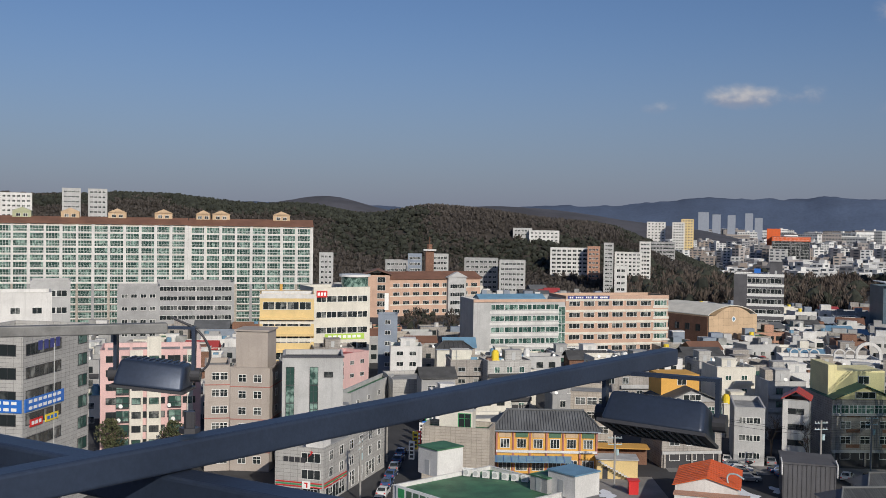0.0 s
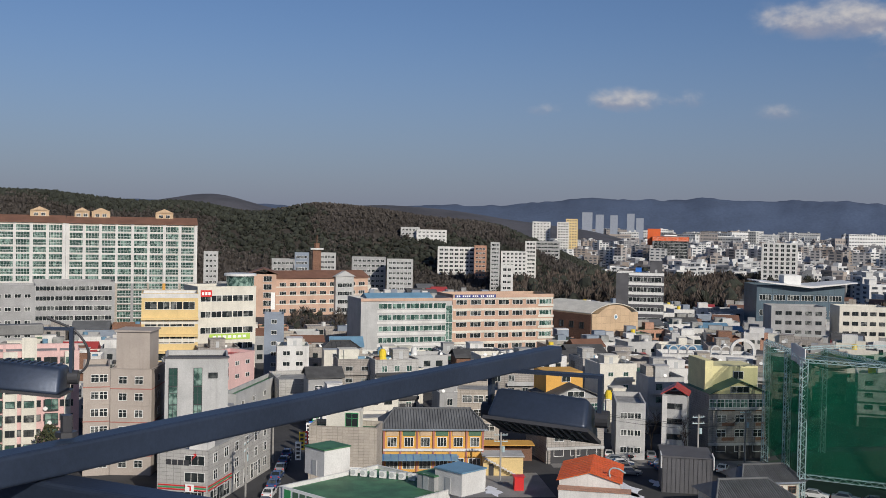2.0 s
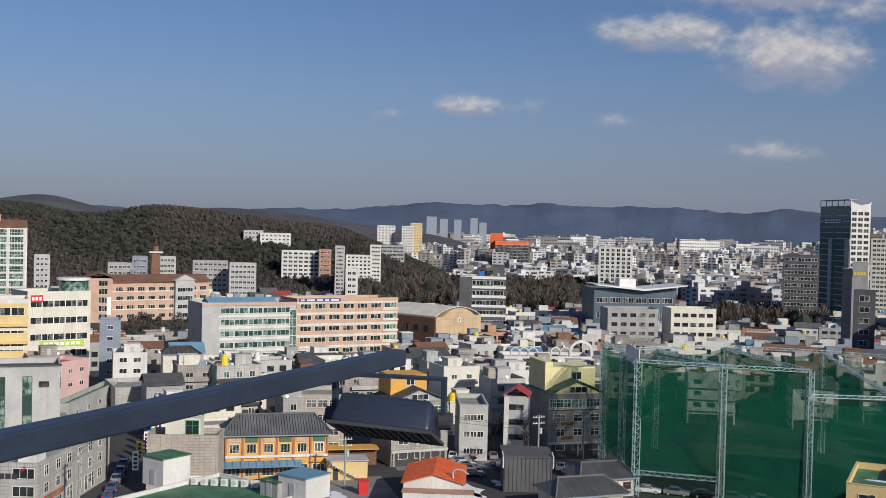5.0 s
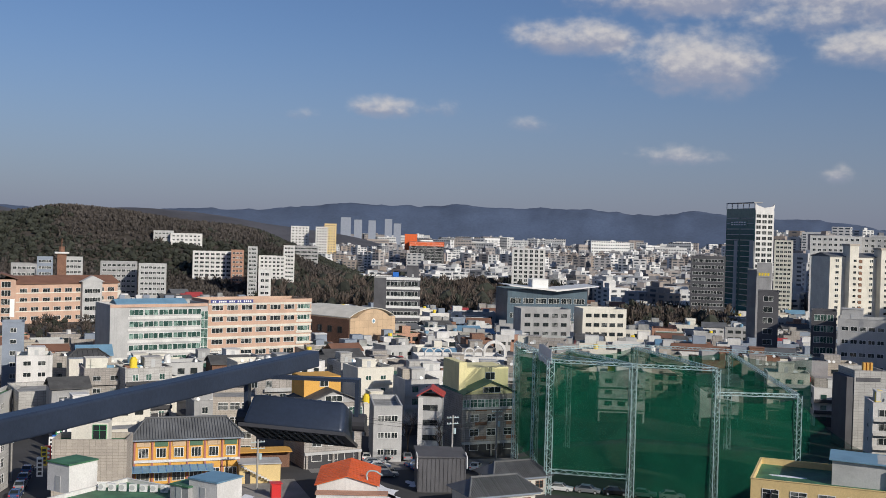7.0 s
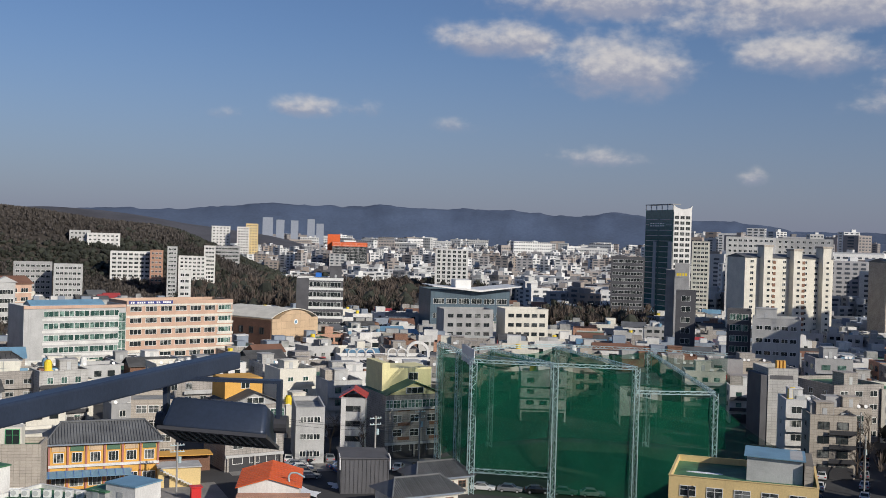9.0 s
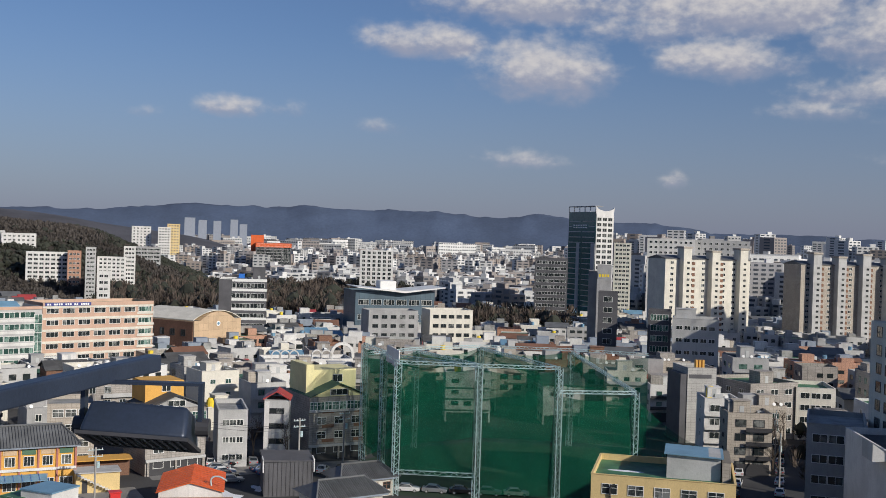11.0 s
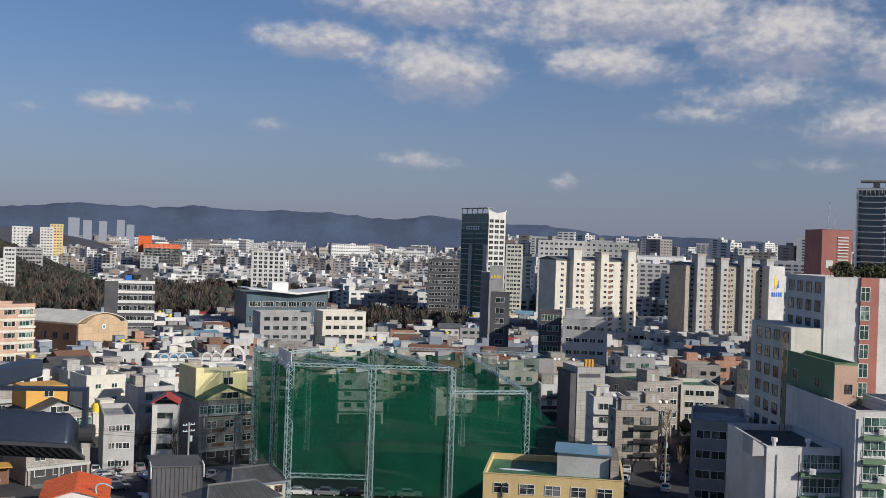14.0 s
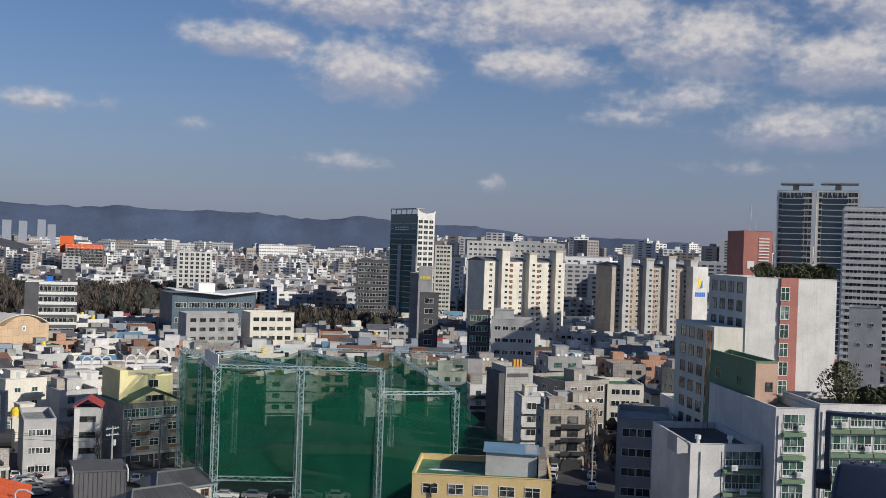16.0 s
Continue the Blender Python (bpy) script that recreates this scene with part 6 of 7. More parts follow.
for ob in (white_b, white_c):
    w, d, h = dims(ob)
    for f in range(8):
        z = 0.4 + f * (h - 1) / 8
        n = 1 if ob is white_b else 4
        for k in range(n):
            x0 = -w / 2 + (0.9 if n == 1 else 0.55 + k * (w - 1.6) / 4 + 0.3)
            slab_on(ob, "balcony_slab", x0, -0.6, z, x0 + 3.1, -0.005, z + 0.5, "sage_green")
            if (f + k) % 2:
                aircon(ob, x0 + 2.4, -0.45, z + 0.8)
    child("drain_pipe", Geo().bar((-w / 2 + 0.35, -0.1, 0), (-w / 2 + 0.35, -0.1, h - 1), 0.07, n=8).mesh("drain_pipe", ["light_grey"]), ob)
w, d, h = dims(greysign)
signboard(greysign, "front", w, d, w / 2, h - 5.5, w * 0.9, 2.4, "grey_paint", 4, "sign_yellow")
w, d, h = dims(slabtower)
slab_on(slabtower, "dark_edge", -w / 2 - 1.6, 0.2, 0, -w / 2 - 0.005, d - 1, h - 1.5, "dark_grey")
slab_on(slabtower, "window_band", -w / 2 + 0.4, -0.08, h - 2.4, w / 2 - 1.2, -0.005, h - 1.5, "dark_grey")
for k in range(3):
    slab_on(slabtower, "vent_fin", -0.8 + k * 0.8, 2, h - 0.8, -0.3 + k * 0.8, 3, h + 1.6, "ochre_paint")
w, d, h = dims(hall)
child("roof_wing", Geo().prism([(-w * 0.5, h + 1.6), (w * 0.1, h - 0.6), (w * 0.62, h + 1.9), (w * 0.62, h + 2.3), (w * 0.1, h + 0.3), (-w * 0.5, h + 2.0)], -3.5, d * 0.8).mesh("roof_wing", ["white_metal"]), hall)
slab_on(hall, "lantern", -w * 0.18, 2, h + 0.6, w * 0.02, 10, h + 4.6, "white_metal")

w, d, h = dims(wshop)
signboard(wshop, "front", w, d, 2.6, h - 3.0, 3.4, 2.0, "sign_red", 3, "sign_white")
signboard(wshop, "front", w, d, w * 0.55, h * 0.36, w * 0.7, 1.7, "lime_paint", 7, "sign_white")
child("drum_room", Geo().bar((w * 0.32, 5, h - 0.8), (w * 0.32, 5, h + 3.0), 4.2, n=20).mesh("drum_room", ["green_glass"]), wshop)
child("drum_roof", Geo().bar((w * 0.32, 5, h + 3.0), (w * 0.32, 5, h + 3.7), 4.9, n=20).mesh("drum_roof", ["white_metal"]), wshop)
w, d, h = dims(yshop)
for k in range(3):
    slab_on(yshop, "gallery_slab", -w / 2 - 0.1, -1.0, 8.0 + k * 4.6, w / 2 + 0.1, -0.01, 8.6 + k * 4.6, "yellow_paint")
# lattice hoist by the terracotta stair block
hoist = thing("hoist_mast", "thin rusty orange lattice hoist mast beside the flats", "mast", 125.0, 101.0, 0, -30)
g = Geo()
for sx in (-0.35, 0.35):
    g.bar((sx, 0, 0), (sx, 0, 34.5), 0.05)
for k in range(34):
    g.bar((-0.35 if k % 2 else 0.35, 0, k), (0.35 if k % 2 else -0.35, 0, k + 1), 0.035)
child("lattice", g.mesh("lattice", ["rust_paint"]), hoist)

# house row: dark sheets stand for the shade in open ground-floor carports, behind posts
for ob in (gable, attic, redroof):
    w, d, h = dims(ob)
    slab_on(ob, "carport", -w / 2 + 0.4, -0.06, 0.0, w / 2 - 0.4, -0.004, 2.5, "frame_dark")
    for k in range(3):
        x = -w / 2 + 0.5 + k * (w - 1.0) / 2
        slab_on(ob, "carport_post", x - 0.2, -0.35, 0.0, x + 0.2, -0.065, 2.6, "stone_grey")
    slab_on(ob, "carport_lintel", -w / 2, -0.4, 2.6, w / 2, -0.005, 3.1, "light_grey")
# flat bands between the storeys of the stone houses
for ob in (gable, attic):
    w, d, h = dims(ob)
    slab_on(ob, "balcony_floor", -w / 2 - 0.15, -0.5, h - 2.95, w / 2 + 0.15, -0.13, h - 2.65, "light_grey")
# awning stripes and wall signs of the pale house
w, d, h = dims(redroof)
slab_on(redroof, "white_front", -w / 2 - 0.02, -0.08, 3.2, -w * 0.3, -0.004, h - 0.2, "white_paint")

# ---- low buildings, cars, trees and street furniture ----
surface("car_white", (0.72, 0.72, 0.72), rough=0.25, stain=0.05, bump=0)
surface("car_silver", (0.36, 0.37, 0.39), rough=0.28, metal=0.5, stain=0.05, bump=0)
surface("car_black", (0.02, 0.02, 0.022), rough=0.22, stain=0.05, bump=0)
surface("car_blue", (0.05, 0.09, 0.2), rough=0.25, stain=0.05, bump=0)
surface("rubber", (0.018, 0.018, 0.018), rough=0.85, stain=0.1, bump=0)
surface("concrete", (0.33, 0.32, 0.30), rough=0.9, stain=0.2, scale=1.0)


def car(paint, tone):
    """A parked saloon, 4.5 m long along x, with its wheels on the ground."""
    ob = thing("car", f"{tone} saloon car parked on the asphalt", "car", group="parked cars")
    o = [(-2.2, 0.28), (2.2, 0.28), (2.25, 0.55), (2.1, 0.78), (1.05, 0.92), (0.35, 1.42), (-1.15, 1.45), (-1.85, 0.98), (-2.2, 0.92), (-2.25, 0.6)]
    bm = bmesh.new()
    a = [bm.verts.new((x, -0.86 + (0.16 if z > 1 else 0), z)) for x, z in o]
    b = [bm.verts.new((x, 0.86 - (0.16 if z > 1 else 0), z)) for x, z in o]
    bm.faces.new(a)
    bm.faces.new(b[::-1])
    n = len(o)
    for i in range(n):
        bm.faces.new((a[(i + 1) % n], a[i], b[i], b[(i + 1) % n]))
    bmesh.ops.recalc_face_normals(bm, faces=bm.faces)
    bmesh.ops.bevel(bm, geom=bm.edges[:], offset=0.05, segments=2, profile=0.5, affect="EDGES")
    me = bpy.data.meshes.new("body")
    bm.to_mesh(me)
    bm.free()
    me.materials.append(MATS[paint])
    body = child("body", me, ob)
    child("windscreen", Geo().face([(1.0, -0.66, 0.97), (1.0, 0.66, 0.97), (0.42, 0.6, 1.40), (0.42, -0.6, 1.40)]).mesh("windscreen", ["window_glass"]), body, pose(0.03, 0, 0.03))
    child("rear_window", Geo().face([(-1.8, 0.66, 1.03), (-1.8, -0.66, 1.03), (-1.2, -0.6, 1.42), (-1.2, 0.6, 1.42)]).mesh("rear_window", ["window_glass"]), body, pose(-0.03, 0, 0.03))
    for s in (-1, 1):
        pts = [(-1.6, s * 0.875, 0.98), (0.9, s * 0.875, 0.95), (0.35, s * 0.74, 1.38), (-1.1, s * 0.74, 1.40)]
        child("side_window", Geo().face(pts if s < 0 else pts[::-1]).mesh("side_window", ["window_glass"]), body)
        child("headlight", Geo().box(2.16, s * 0.66 - 0.16, 0.62, 2.27, s * 0.66 + 0.16, 0.76).mesh("headlight", ["white_metal"]), body)
        child("tail_light", Geo().box(-2.28, s * 0.66 - 0.14, 0.68, -2.18, s * 0.66 + 0.14, 0.86).mesh("tail_light", ["sign_red"]), body)
        for x in (-1.35, 1.38):
            wh = child("wheel", Geo().bar((x, s * 0.66, 0.31), (x, s * 0.88, 0.31), 0.31, n=14).mesh("wheel", ["rubber"]), ob)
            child("rim", Geo().bar((x, s * 0.86, 0.31), (x, s * 0.895, 0.31), 0.19, n=10).mesh("rim", ["frame_grey"]), wh)
    return ob


CARS = [car("car_white", "white"), car("car_silver", "silver"), car("car_black", "black"), car("car_blue", "dark blue")]
rnd_c = random.Random(21)


def park(k, x, y, rz):
    global CARS_USED
    if k in CARS_USED:
        copy_thing(CARS[k], pose(x, y, 0.0, 0, 0, rz))
    else:
        CARS[k].matrix_basis = pose(x, y, 0.0, 0, 0, rz)
        CARS_USED.add(k)


CARS_USED = set()
for i in range(4):
    park(1 if i == 0 else rnd_c.choice((0, 1, 2, 0)), 55.0 + rnd_c.uniform(-0.4, 0.4), 187.0 + i * 3.4, -8 + rnd_c.uniform(-3, 3))
for i in range(4):
    park(rnd_c.choice((0, 1, 2, 3)), 62.5 + rnd_c.uniform(-0.4, 0.4), 184.5 + i * 3.0, 10 + rnd_c.uniform(-4, 4))
for i in range(6):
    park((0, 1, 0, 2, 1, 0)[i], 47.0 + i * 4.0, 203.2 - i * 0.6, 80 + rnd_c.uniform(-6, 6))
for i in range(4):
    park(rnd_c.choice((0, 1, 2)), 70.0 + i * 3.2, 190.5 - i * 1.2, 60 + rnd_c.uniform(-5, 5))
for i in range(5):
    park((0, 1, 2, 1, 0)[i], 82.0 + i * 4.2, 170.0 - i * 2.4, -30 + rnd_c.uniform(-5, 5))
for i in range(7):
    park(rnd_c.choice((0, 1, 2, 3)), -9.6 + i * 0.35, 168.0 + i * 6.0, 83 + rnd_c.uniform(-2, 2))
for i in range(16):
    f = i / 15
    park(rnd_c.choice((0, 1, 2, 0, 1)), 136.5 + 52 * f + (i % 2) * 5.5, 146 + 52 * f - (i % 2) * 5.5, 45 + rnd_c.uniform(-4, 4))


def gable_house(name, label, x, y, rz, w, d, h, rise, wall, roof_m, over=0.4, along="y", cat="house"):
    ob = thing(name, label, cat, x, y, 0, rz)
    g = Geo().box(-w / 2, 0, -0.5, w / 2, d, h)
    if along == "y":
        g.prism([(-w / 2, h), (w / 2, h), (0, h + rise)], 0, d)
    child("wall", g.mesh("wall", [wall]), ob)
    child("pitched_roof", gable_mesh(w, d, h + 0.01, rise, over, 0.14, roof_m, along), ob)
    FOOT.append((x, y + d / 2, max(w, d) / 2))
    DIM[ob.name] = (w, d, h)
    return ob


oh = gable_house("workshop", "low white workshop with a bright orange sheet roof", 41.6, 164.2, -17.0, 9.6, 13.0, 4.4, 1.5, "white_paint", "orange_roof")
for i in range(10):
    for s in (-1, 1):
        child("roof_seam", Geo().bar((s * 5.1, 0.2 + i * 1.35, 4.66), (0, 0.2 + i * 1.35, 6.14), 0.035).mesh("roof_seam", ["orange_roof"]), oh)
child("flue", smooth_path([(3.2, 1.2, 4.8), (3.2, 1.2, 6.3), (4.2, 1.0, 6.6), (5.6, 0.6, 6.0)], 0.14, "galvanised", "flue"), oh)
lean = child("lean_to_roof", Geo().prism([(-4.9, 3.5), (6.6, 3.5), (6.6, 3.65), (-4.9, 3.65)], -2.6, -0.05).mesh("lean_to_roof", ["salmon_brick"]), oh)
slab_on(oh, "lean_to_wall", -4.7, -2.4, 0, 6.4, -0.06, 3.5, "white_paint")
shed = thing("shed", "black sheeted shed with white edge trims", "shed", 60.9, 173.6, 0, -14)
child("wall", Geo().box(-4.2, 0, 0, 4.2, 9.0, 6.0).mesh("wall", ["dark_grey"]), shed)
child("roof", Geo().prism([(-4.4, 6.0), (4.4, 6.0), (4.4, 6.15), (-4.4, 6.35)], -0.2, 9.2).mesh("roof", ["dark_grey"]), shed)
for s in (-1, 1):
    child("trim", Geo().bar((s * 4.35, -0.15, 4.2), (s * 4.35, -0.15, 6.3), 0.13).bar((s * 4.35, -0.15, 6.3), (s * 4.35, 2.4, 6.5), 0.13).mesh("trim", ["white_metal"]), shed)
for i in range(12):
    child("sheet_rib", Geo().box(-4.1 + i * 0.73, -0.05, 0.1, -4.02 + i * 0.73, -0.004, 5.9).mesh("sheet_rib", ["frame_dark"]), shed)
for (x, y, rz, w, d) in ((66.0, 157.5, 5.0, 11.5, 7.5), (73.5, 168.0, 5.0, 10.0, 6.5)):
    hk = thing("tiled_house", "old one-storey house with a dark tiled hip roof", "house", x, y, 0, rz)
    child("wall", Geo().box(-w / 2, 0, 0, w / 2, d, 3.4).mesh("wall", ["cream_paint"]), hk)
    for k in range(4):
        child("window", window_mesh(1.5, 1.3, "cross", "brown_brick", "window_glass"), hk, pose(-w * 0.36 + k * w * 0.24, -0.02, 1.2))
    tiled_hip(hk, w, d, 3.4, 2.0, 0.9, "grey_roof_tile", 34)
    FOOT.append((x, y + d / 2, 6.0))

# clinic roof: stair head, second room, row of air conditioners
def roof_room(x, y, rz, w, d, z, h, wall, roof_m, label):
    ob = thing("roof_room", label, "roof room", x, y, z, rz)
    child("wall", Geo().box(-w / 2, 0, 0.06, w / 2, d, h).mesh("wall", [wall]), ob)
    child("roof", Geo().box(-w / 2 - 0.12, -0.12, h, w / 2 + 0.12, d + 0.12, h + 0.16).mesh("roof", [roof_m]), ob)
    child("door", Geo().box(-0.45, -0.06, 0.1, 0.45, -0.004, 2.1).mesh("door", ["frame_grey"]), ob)
    return ob


roof_room(-1.6, 139.8, -50.0, 4.0, 4.4, 11.5, 3.6, "white_paint", "green_roof", "white stair head with a green roof on the clinic")
roof_room(15.0, 129.8, -50.0, 4.6, 4.4, 11.5, 2.9, "white_paint", "blue_roof", "white roof room with a pale blue top on the clinic")
roof_room(12.4, 131.8, -50.0, 3.0, 4.0, 11.5, 1.9, "grey_paint", "green_roof", "grey roof room with a green top on the clinic")
for i in range(9):
    ac = thing("air_conditioner_unit", "white outdoor air conditioner standing on the green roof", "air conditioner", 3.6 + i * 1.24, 139.3 - i * 0.47, 11.55, -22, "row of air conditioners")
    child("casing", Geo().box(-0.45, -0.18, 0.08, 0.45, 0.18, 1.0).mesh("casing", ["white_metal"]), ac)
    child("fan_grille", Geo().bar((-0.08, -0.185, 0.56), (-0.08, -0.21, 0.56), 0.33, n=14).mesh("fan_grille", ["frame_grey"]), ac)
    child("foot", Geo().box(-0.4, -0.14, 0, -0.28, 0.14, 0.08).mesh("foot", ["frame_dark"]), ac)
    child("foot", Geo().box(0.28, -0.14, 0, 0.4, 0.14, 0.08).mesh("foot", ["frame_dark"]), ac)
w, d, h = dims(beige)
slab_on(beige, "roof_room", -w * 0.28, 2.0, h - 0.84, w * 0.22, 5.0, h + 2.4, "cream_paint")
child("green_window", window_mesh(2.2, 2.4, "cross", "sign_green", "window_glass"), beige, pose(w * 0.1, 1.97, h - 0.3))
signboard(beige, "front", w, d, w * 0.68, 2.6, 5.2, 1.2, "sign_white", 7, "frame_dark")
stall = thing("yellow_store", "small yellow store with a flat roof and outside stair", "store", 31.5, 187.0, 0, -3)
child("wall", Geo().box(-3.6, 0, 0, 3.6, 4.5, 3.4).mesh("wall", ["yellow_paint"]), stall)
child("roof", Geo().box(-3.8, -0.3, 3.4, 3.8, 4.7, 3.6).mesh("roof", ["light_grey"]), stall)
child("door", Geo().box(-2.6, -0.06, 0, -1.7, -0.004, 2.1).mesh("door", ["frame_dark"]), stall)
for i in range(12):
    child("stair_step", Geo().box(-3.4 + i * 0.5, -1.1, 3.1 - i * 0.27, -2.9 + i * 0.5, -0.1, 3.24 - i * 0.27).mesh("stair_step", ["white_metal"]), stall)
tagged(new("red_kiosk", Geo().box(31.7, 176.2, 0, 33.3, 177.6, 2.3).box(31.5, 176.0, 2.3, 33.5, 177.8, 2.45).mesh("red_kiosk", ["sign_red"])), "small bright red kiosk box in the yard", "kiosk")
aw = thing("orange_canopy", "long ochre canopy over a brown wall", "canopy", 33.0, 199.0, 0, -3)
child("wall", Geo().box(-6, 0, 0, 6, 3, 3.2).mesh("wall", ["brown_brick"]), aw)
child("sheet", Geo().prism([(-6.3, 3.2), (6.3, 3.2), (6.3, 3.35), (-6.3, 3.35)], -1.6, 3.2).mesh("sheet", ["ochre_paint"]), aw)

# white arches on a roof terrace
arch_house = building("house", "white house with round arches along its roof terrace", 99.0, 268.0, -8.0, 24.0, 10.0, 12.0, 4, "white_paint", "grey_roof", 0.9, None, "", "house")
windows_on(arch_house, "front", 24.0, 10.0, 12.0, 4, 6, 2.0, 1.4)
for cx, r in ((-9.0, 1.0), (-6.6, 1.0), (-4.2, 1.0), (2.0, 1.1), (4.6, 1.1), (9.0, 2.6)):
    outer = [(cx + r * 1.3 * math.cos(math.pi * i / 12), 12.1 + 1.0 + r * 1.3 * math.sin(math.pi * i / 12)) for i in range(13)]
    inner = [(cx + r * math.cos(math.pi * i / 12), 12.1 + 1.0 + r * math.sin(math.pi * i / 12)) for i in range(13)]
    child("arch", Geo().prism([(cx + r * 1.3, 12.1)] + outer + [(cx - r * 1.3, 12.1), (cx - r, 12.1)] + inner[::-1] + [(cx + r, 12.1)], 0.3, 1.0).mesh("arch", ["white_paint"]), arch_house)

# brown bell tower with a white crown
bt = thing("bell_tower", "dark brown brick bell tower with a white pinnacled crown", "tower", -7.0, 566.0, 0, 4)
child("shaft", Geo().box(-2.2, 0, 0, 2.2, 4.8, 30).mesh("shaft", ["brown_brick"]), bt)
child("crown_slab", Geo().box(-3.4, -1, 30, 3.4, 5.8, 30.8).mesh("crown_slab", ["white_paint"]), bt)
child("lantern", Geo().bar((0, 2.4, 30.8), (0, 2.4, 33.5), 1.5, n=8).bar((0, 2.4, 33.5), (0, 2.4, 37.5), 0.25, n=6).mesh("lantern", ["brown_brick"]), bt)


def bare_tree(x, y, z, h, seed, label):
    """Tapered trunk, forking limbs and fine twigs."""
    rnd = random.Random(seed)
    ob = thing("tree", label, "tree", x, y, z)
    trunk, twigs = Geo(), Geo()

    def grow(p, v, r, depth):
        q = p + v
        (trunk if depth > 2 else twigs).bar(p, q, r, 0, 5 if depth > 2 else 3)
        if depth == 0:
            return
        for _ in range(rnd.choice((2, 3, 3)) if depth > 1 else 4):
            k = Vector((rnd.uniform(-1, 1), rnd.uniform(-1, 1), rnd.uniform(-0.1, 0.8)))
            grow(q, (v.normalized() * 0.75 + k * 0.75).normalized() * v.length * rnd.uniform(0.62, 0.85), r * 0.62, depth - 1)

    grow(Vector((0, 0, -0.3)), Vector((0, 0, h * 0.28)), h * 0.02, 5)
    child("trunk", trunk.mesh("trunk", ["bark"]), ob)
    tagged(child("crown", twigs.mesh("crown", ["bare_twigs"]), ob), kind="stuff")
    return ob


t0 = bare_tree(165.5, 167.0, 0, 9.5, 1, "bare winter street tree with fine brown twigs")
for x, y, a in ((171.0, 172.5, 40), (177.5, 175.0, 110), (160.0, 160.5, 200), (184.0, 184.0, 300), (154.0, 153.0, 80), (63.5, 202.0, 10), (68.5, 196.0, 150)):
    copy_thing(t0, pose(x, y, 0, 0, 0, a))


def evergreen(x, y, z, h, r, seed, label):
    """Trunk with limbs and a ragged crown of many small leaf clumps."""
    rnd = random.Random(seed)
    ob = thing("tree", label, "tree", x, y, z)
    g = Geo().bar((0, 0, 0), (0.1, 0.05, h * 0.5), h * 0.025, 0, 7)
    for i in range(6):
        a = i * 1.05
        g.bar((0.05, 0, h * (0.25 + 0.05 * i)), (math.cos(a) * r * 0.6, math.sin(a) * r * 0.6, h * (0.45 + 0.06 * i)), h * 0.01, 0, 5)
    child("trunk", g.mesh("trunk", ["bark"]), ob)
    vs, fs = [], []
    for _ in range(1400):
        a, b = rnd.uniform(0, 6.283), rnd.random()
        lump = 0.72 + 0.28 * math.sin(3 * a + 5 * b)
        q = r * lump * (math.sin(math.pi * (0.12 + 0.85 * b)) ** 0.7) * rnd.random() ** 0.4
        c = Vector((q * math.cos(a), q * math.sin(a), h * (0.22 + 0.78 * b)))
        u = Vector((rnd.uniform(-1, 1), rnd.uniform(-1, 1), rnd.uniform(-1, 1))).normalized() * rnd.uniform(0.12, 0.3)
        w_ = u.orthogonal().normalized() * rnd.uniform(0.08, 0.2)
        n = len(vs)
        vs += [tuple(c - u), tuple(c + w_), tuple(c + u), tuple(c - w_)]
        fs.append((n, n + 1, n + 2, n + 3))
    tagged(child("crown", mesh_of("crown", vs, fs, ["leaf_green"]), ob), kind="stuff")
    return ob


surface("leaf_green", (0.055, 0.075, 0.03), rough=0.85, stain=0.3, scale=0.8, bump=0, vary=0.4, shift=(0.13, 0.09, 0.05, 0.4))
e0 = evergreen(-62.5, 200.0, 0, 7.0, 3.4, 4, "dark evergreen tree beside the pink flats")
for x, y, z, a in ((-50.5, 199.0, 0, 60), (133.2, 84.3, 24.2, 120)):
    e1 = copy_thing(e0, pose(x, y, z, 0, 0, a))
    e1["label"] = "dark evergreen tree of a roof garden" if z else "dark evergreen tree beside the pink flats"

e2 = evergreen(150.5, 106.0, 41.0, 3.4, 2.8, 9, "low dark evergreen shrub of a roof garden")
for x, y, z, a in ((153.5, 104.5, 41.0, 90), (156.5, 103.0, 41.0, 200), (147.5, 108.0, 41.0, 300), (136.5, 82.4, 24.2, 30), (139.0, 81.2, 24.2, 140)):
    copy_thing(e2, pose(x, y, z, 0, 0, a))


def utility_pole(x, y, h, rz):
    ob = thing("utility_pole", "grey concrete utility pole with cross-arms", "utility pole", x, y, 0, rz, "utility poles")
    child("shaft", Geo().bar((0, 0, 0), (0, 0, h), 0.17, n=8).mesh("shaft", ["concrete"]), ob)
    for z in (h - 0.5, h - 1.6):
        arm = child("cross_arm", Geo().box(-1.2, -0.06, z, 1.2, 0.06, z + 0.12).mesh("cross_arm", ["galvanised"]), ob)
        for px in (-1.05, -0.5, 0.5, 1.05):
            child("insulator", Geo().bar((px, 0, z + 0.12), (px, 0, z + 0.36), 0.06, n=6).mesh("insulator", ["white_metal"]), arm)
    child("transformer", Geo().bar((0.42, 0, h - 3.4), (0.42, 0, h - 2.4), 0.3, n=10).mesh("transformer", ["galvanised"]), ob)
    return ob


for x, y, h, rz in ((147.1, 145.8, 11, 45), (168, 168, 11, 45), (-12.8, 170.0, 10, 80), (-10.0, 198.0, 10, 80), (65.5, 181.5, 12, 10), (78.5, 192.0, 11, 10), (46.5, 199.5, 10, 5), (30.0, 181.0, 9, 0)):
    utility_pole(x, y, h, rz)


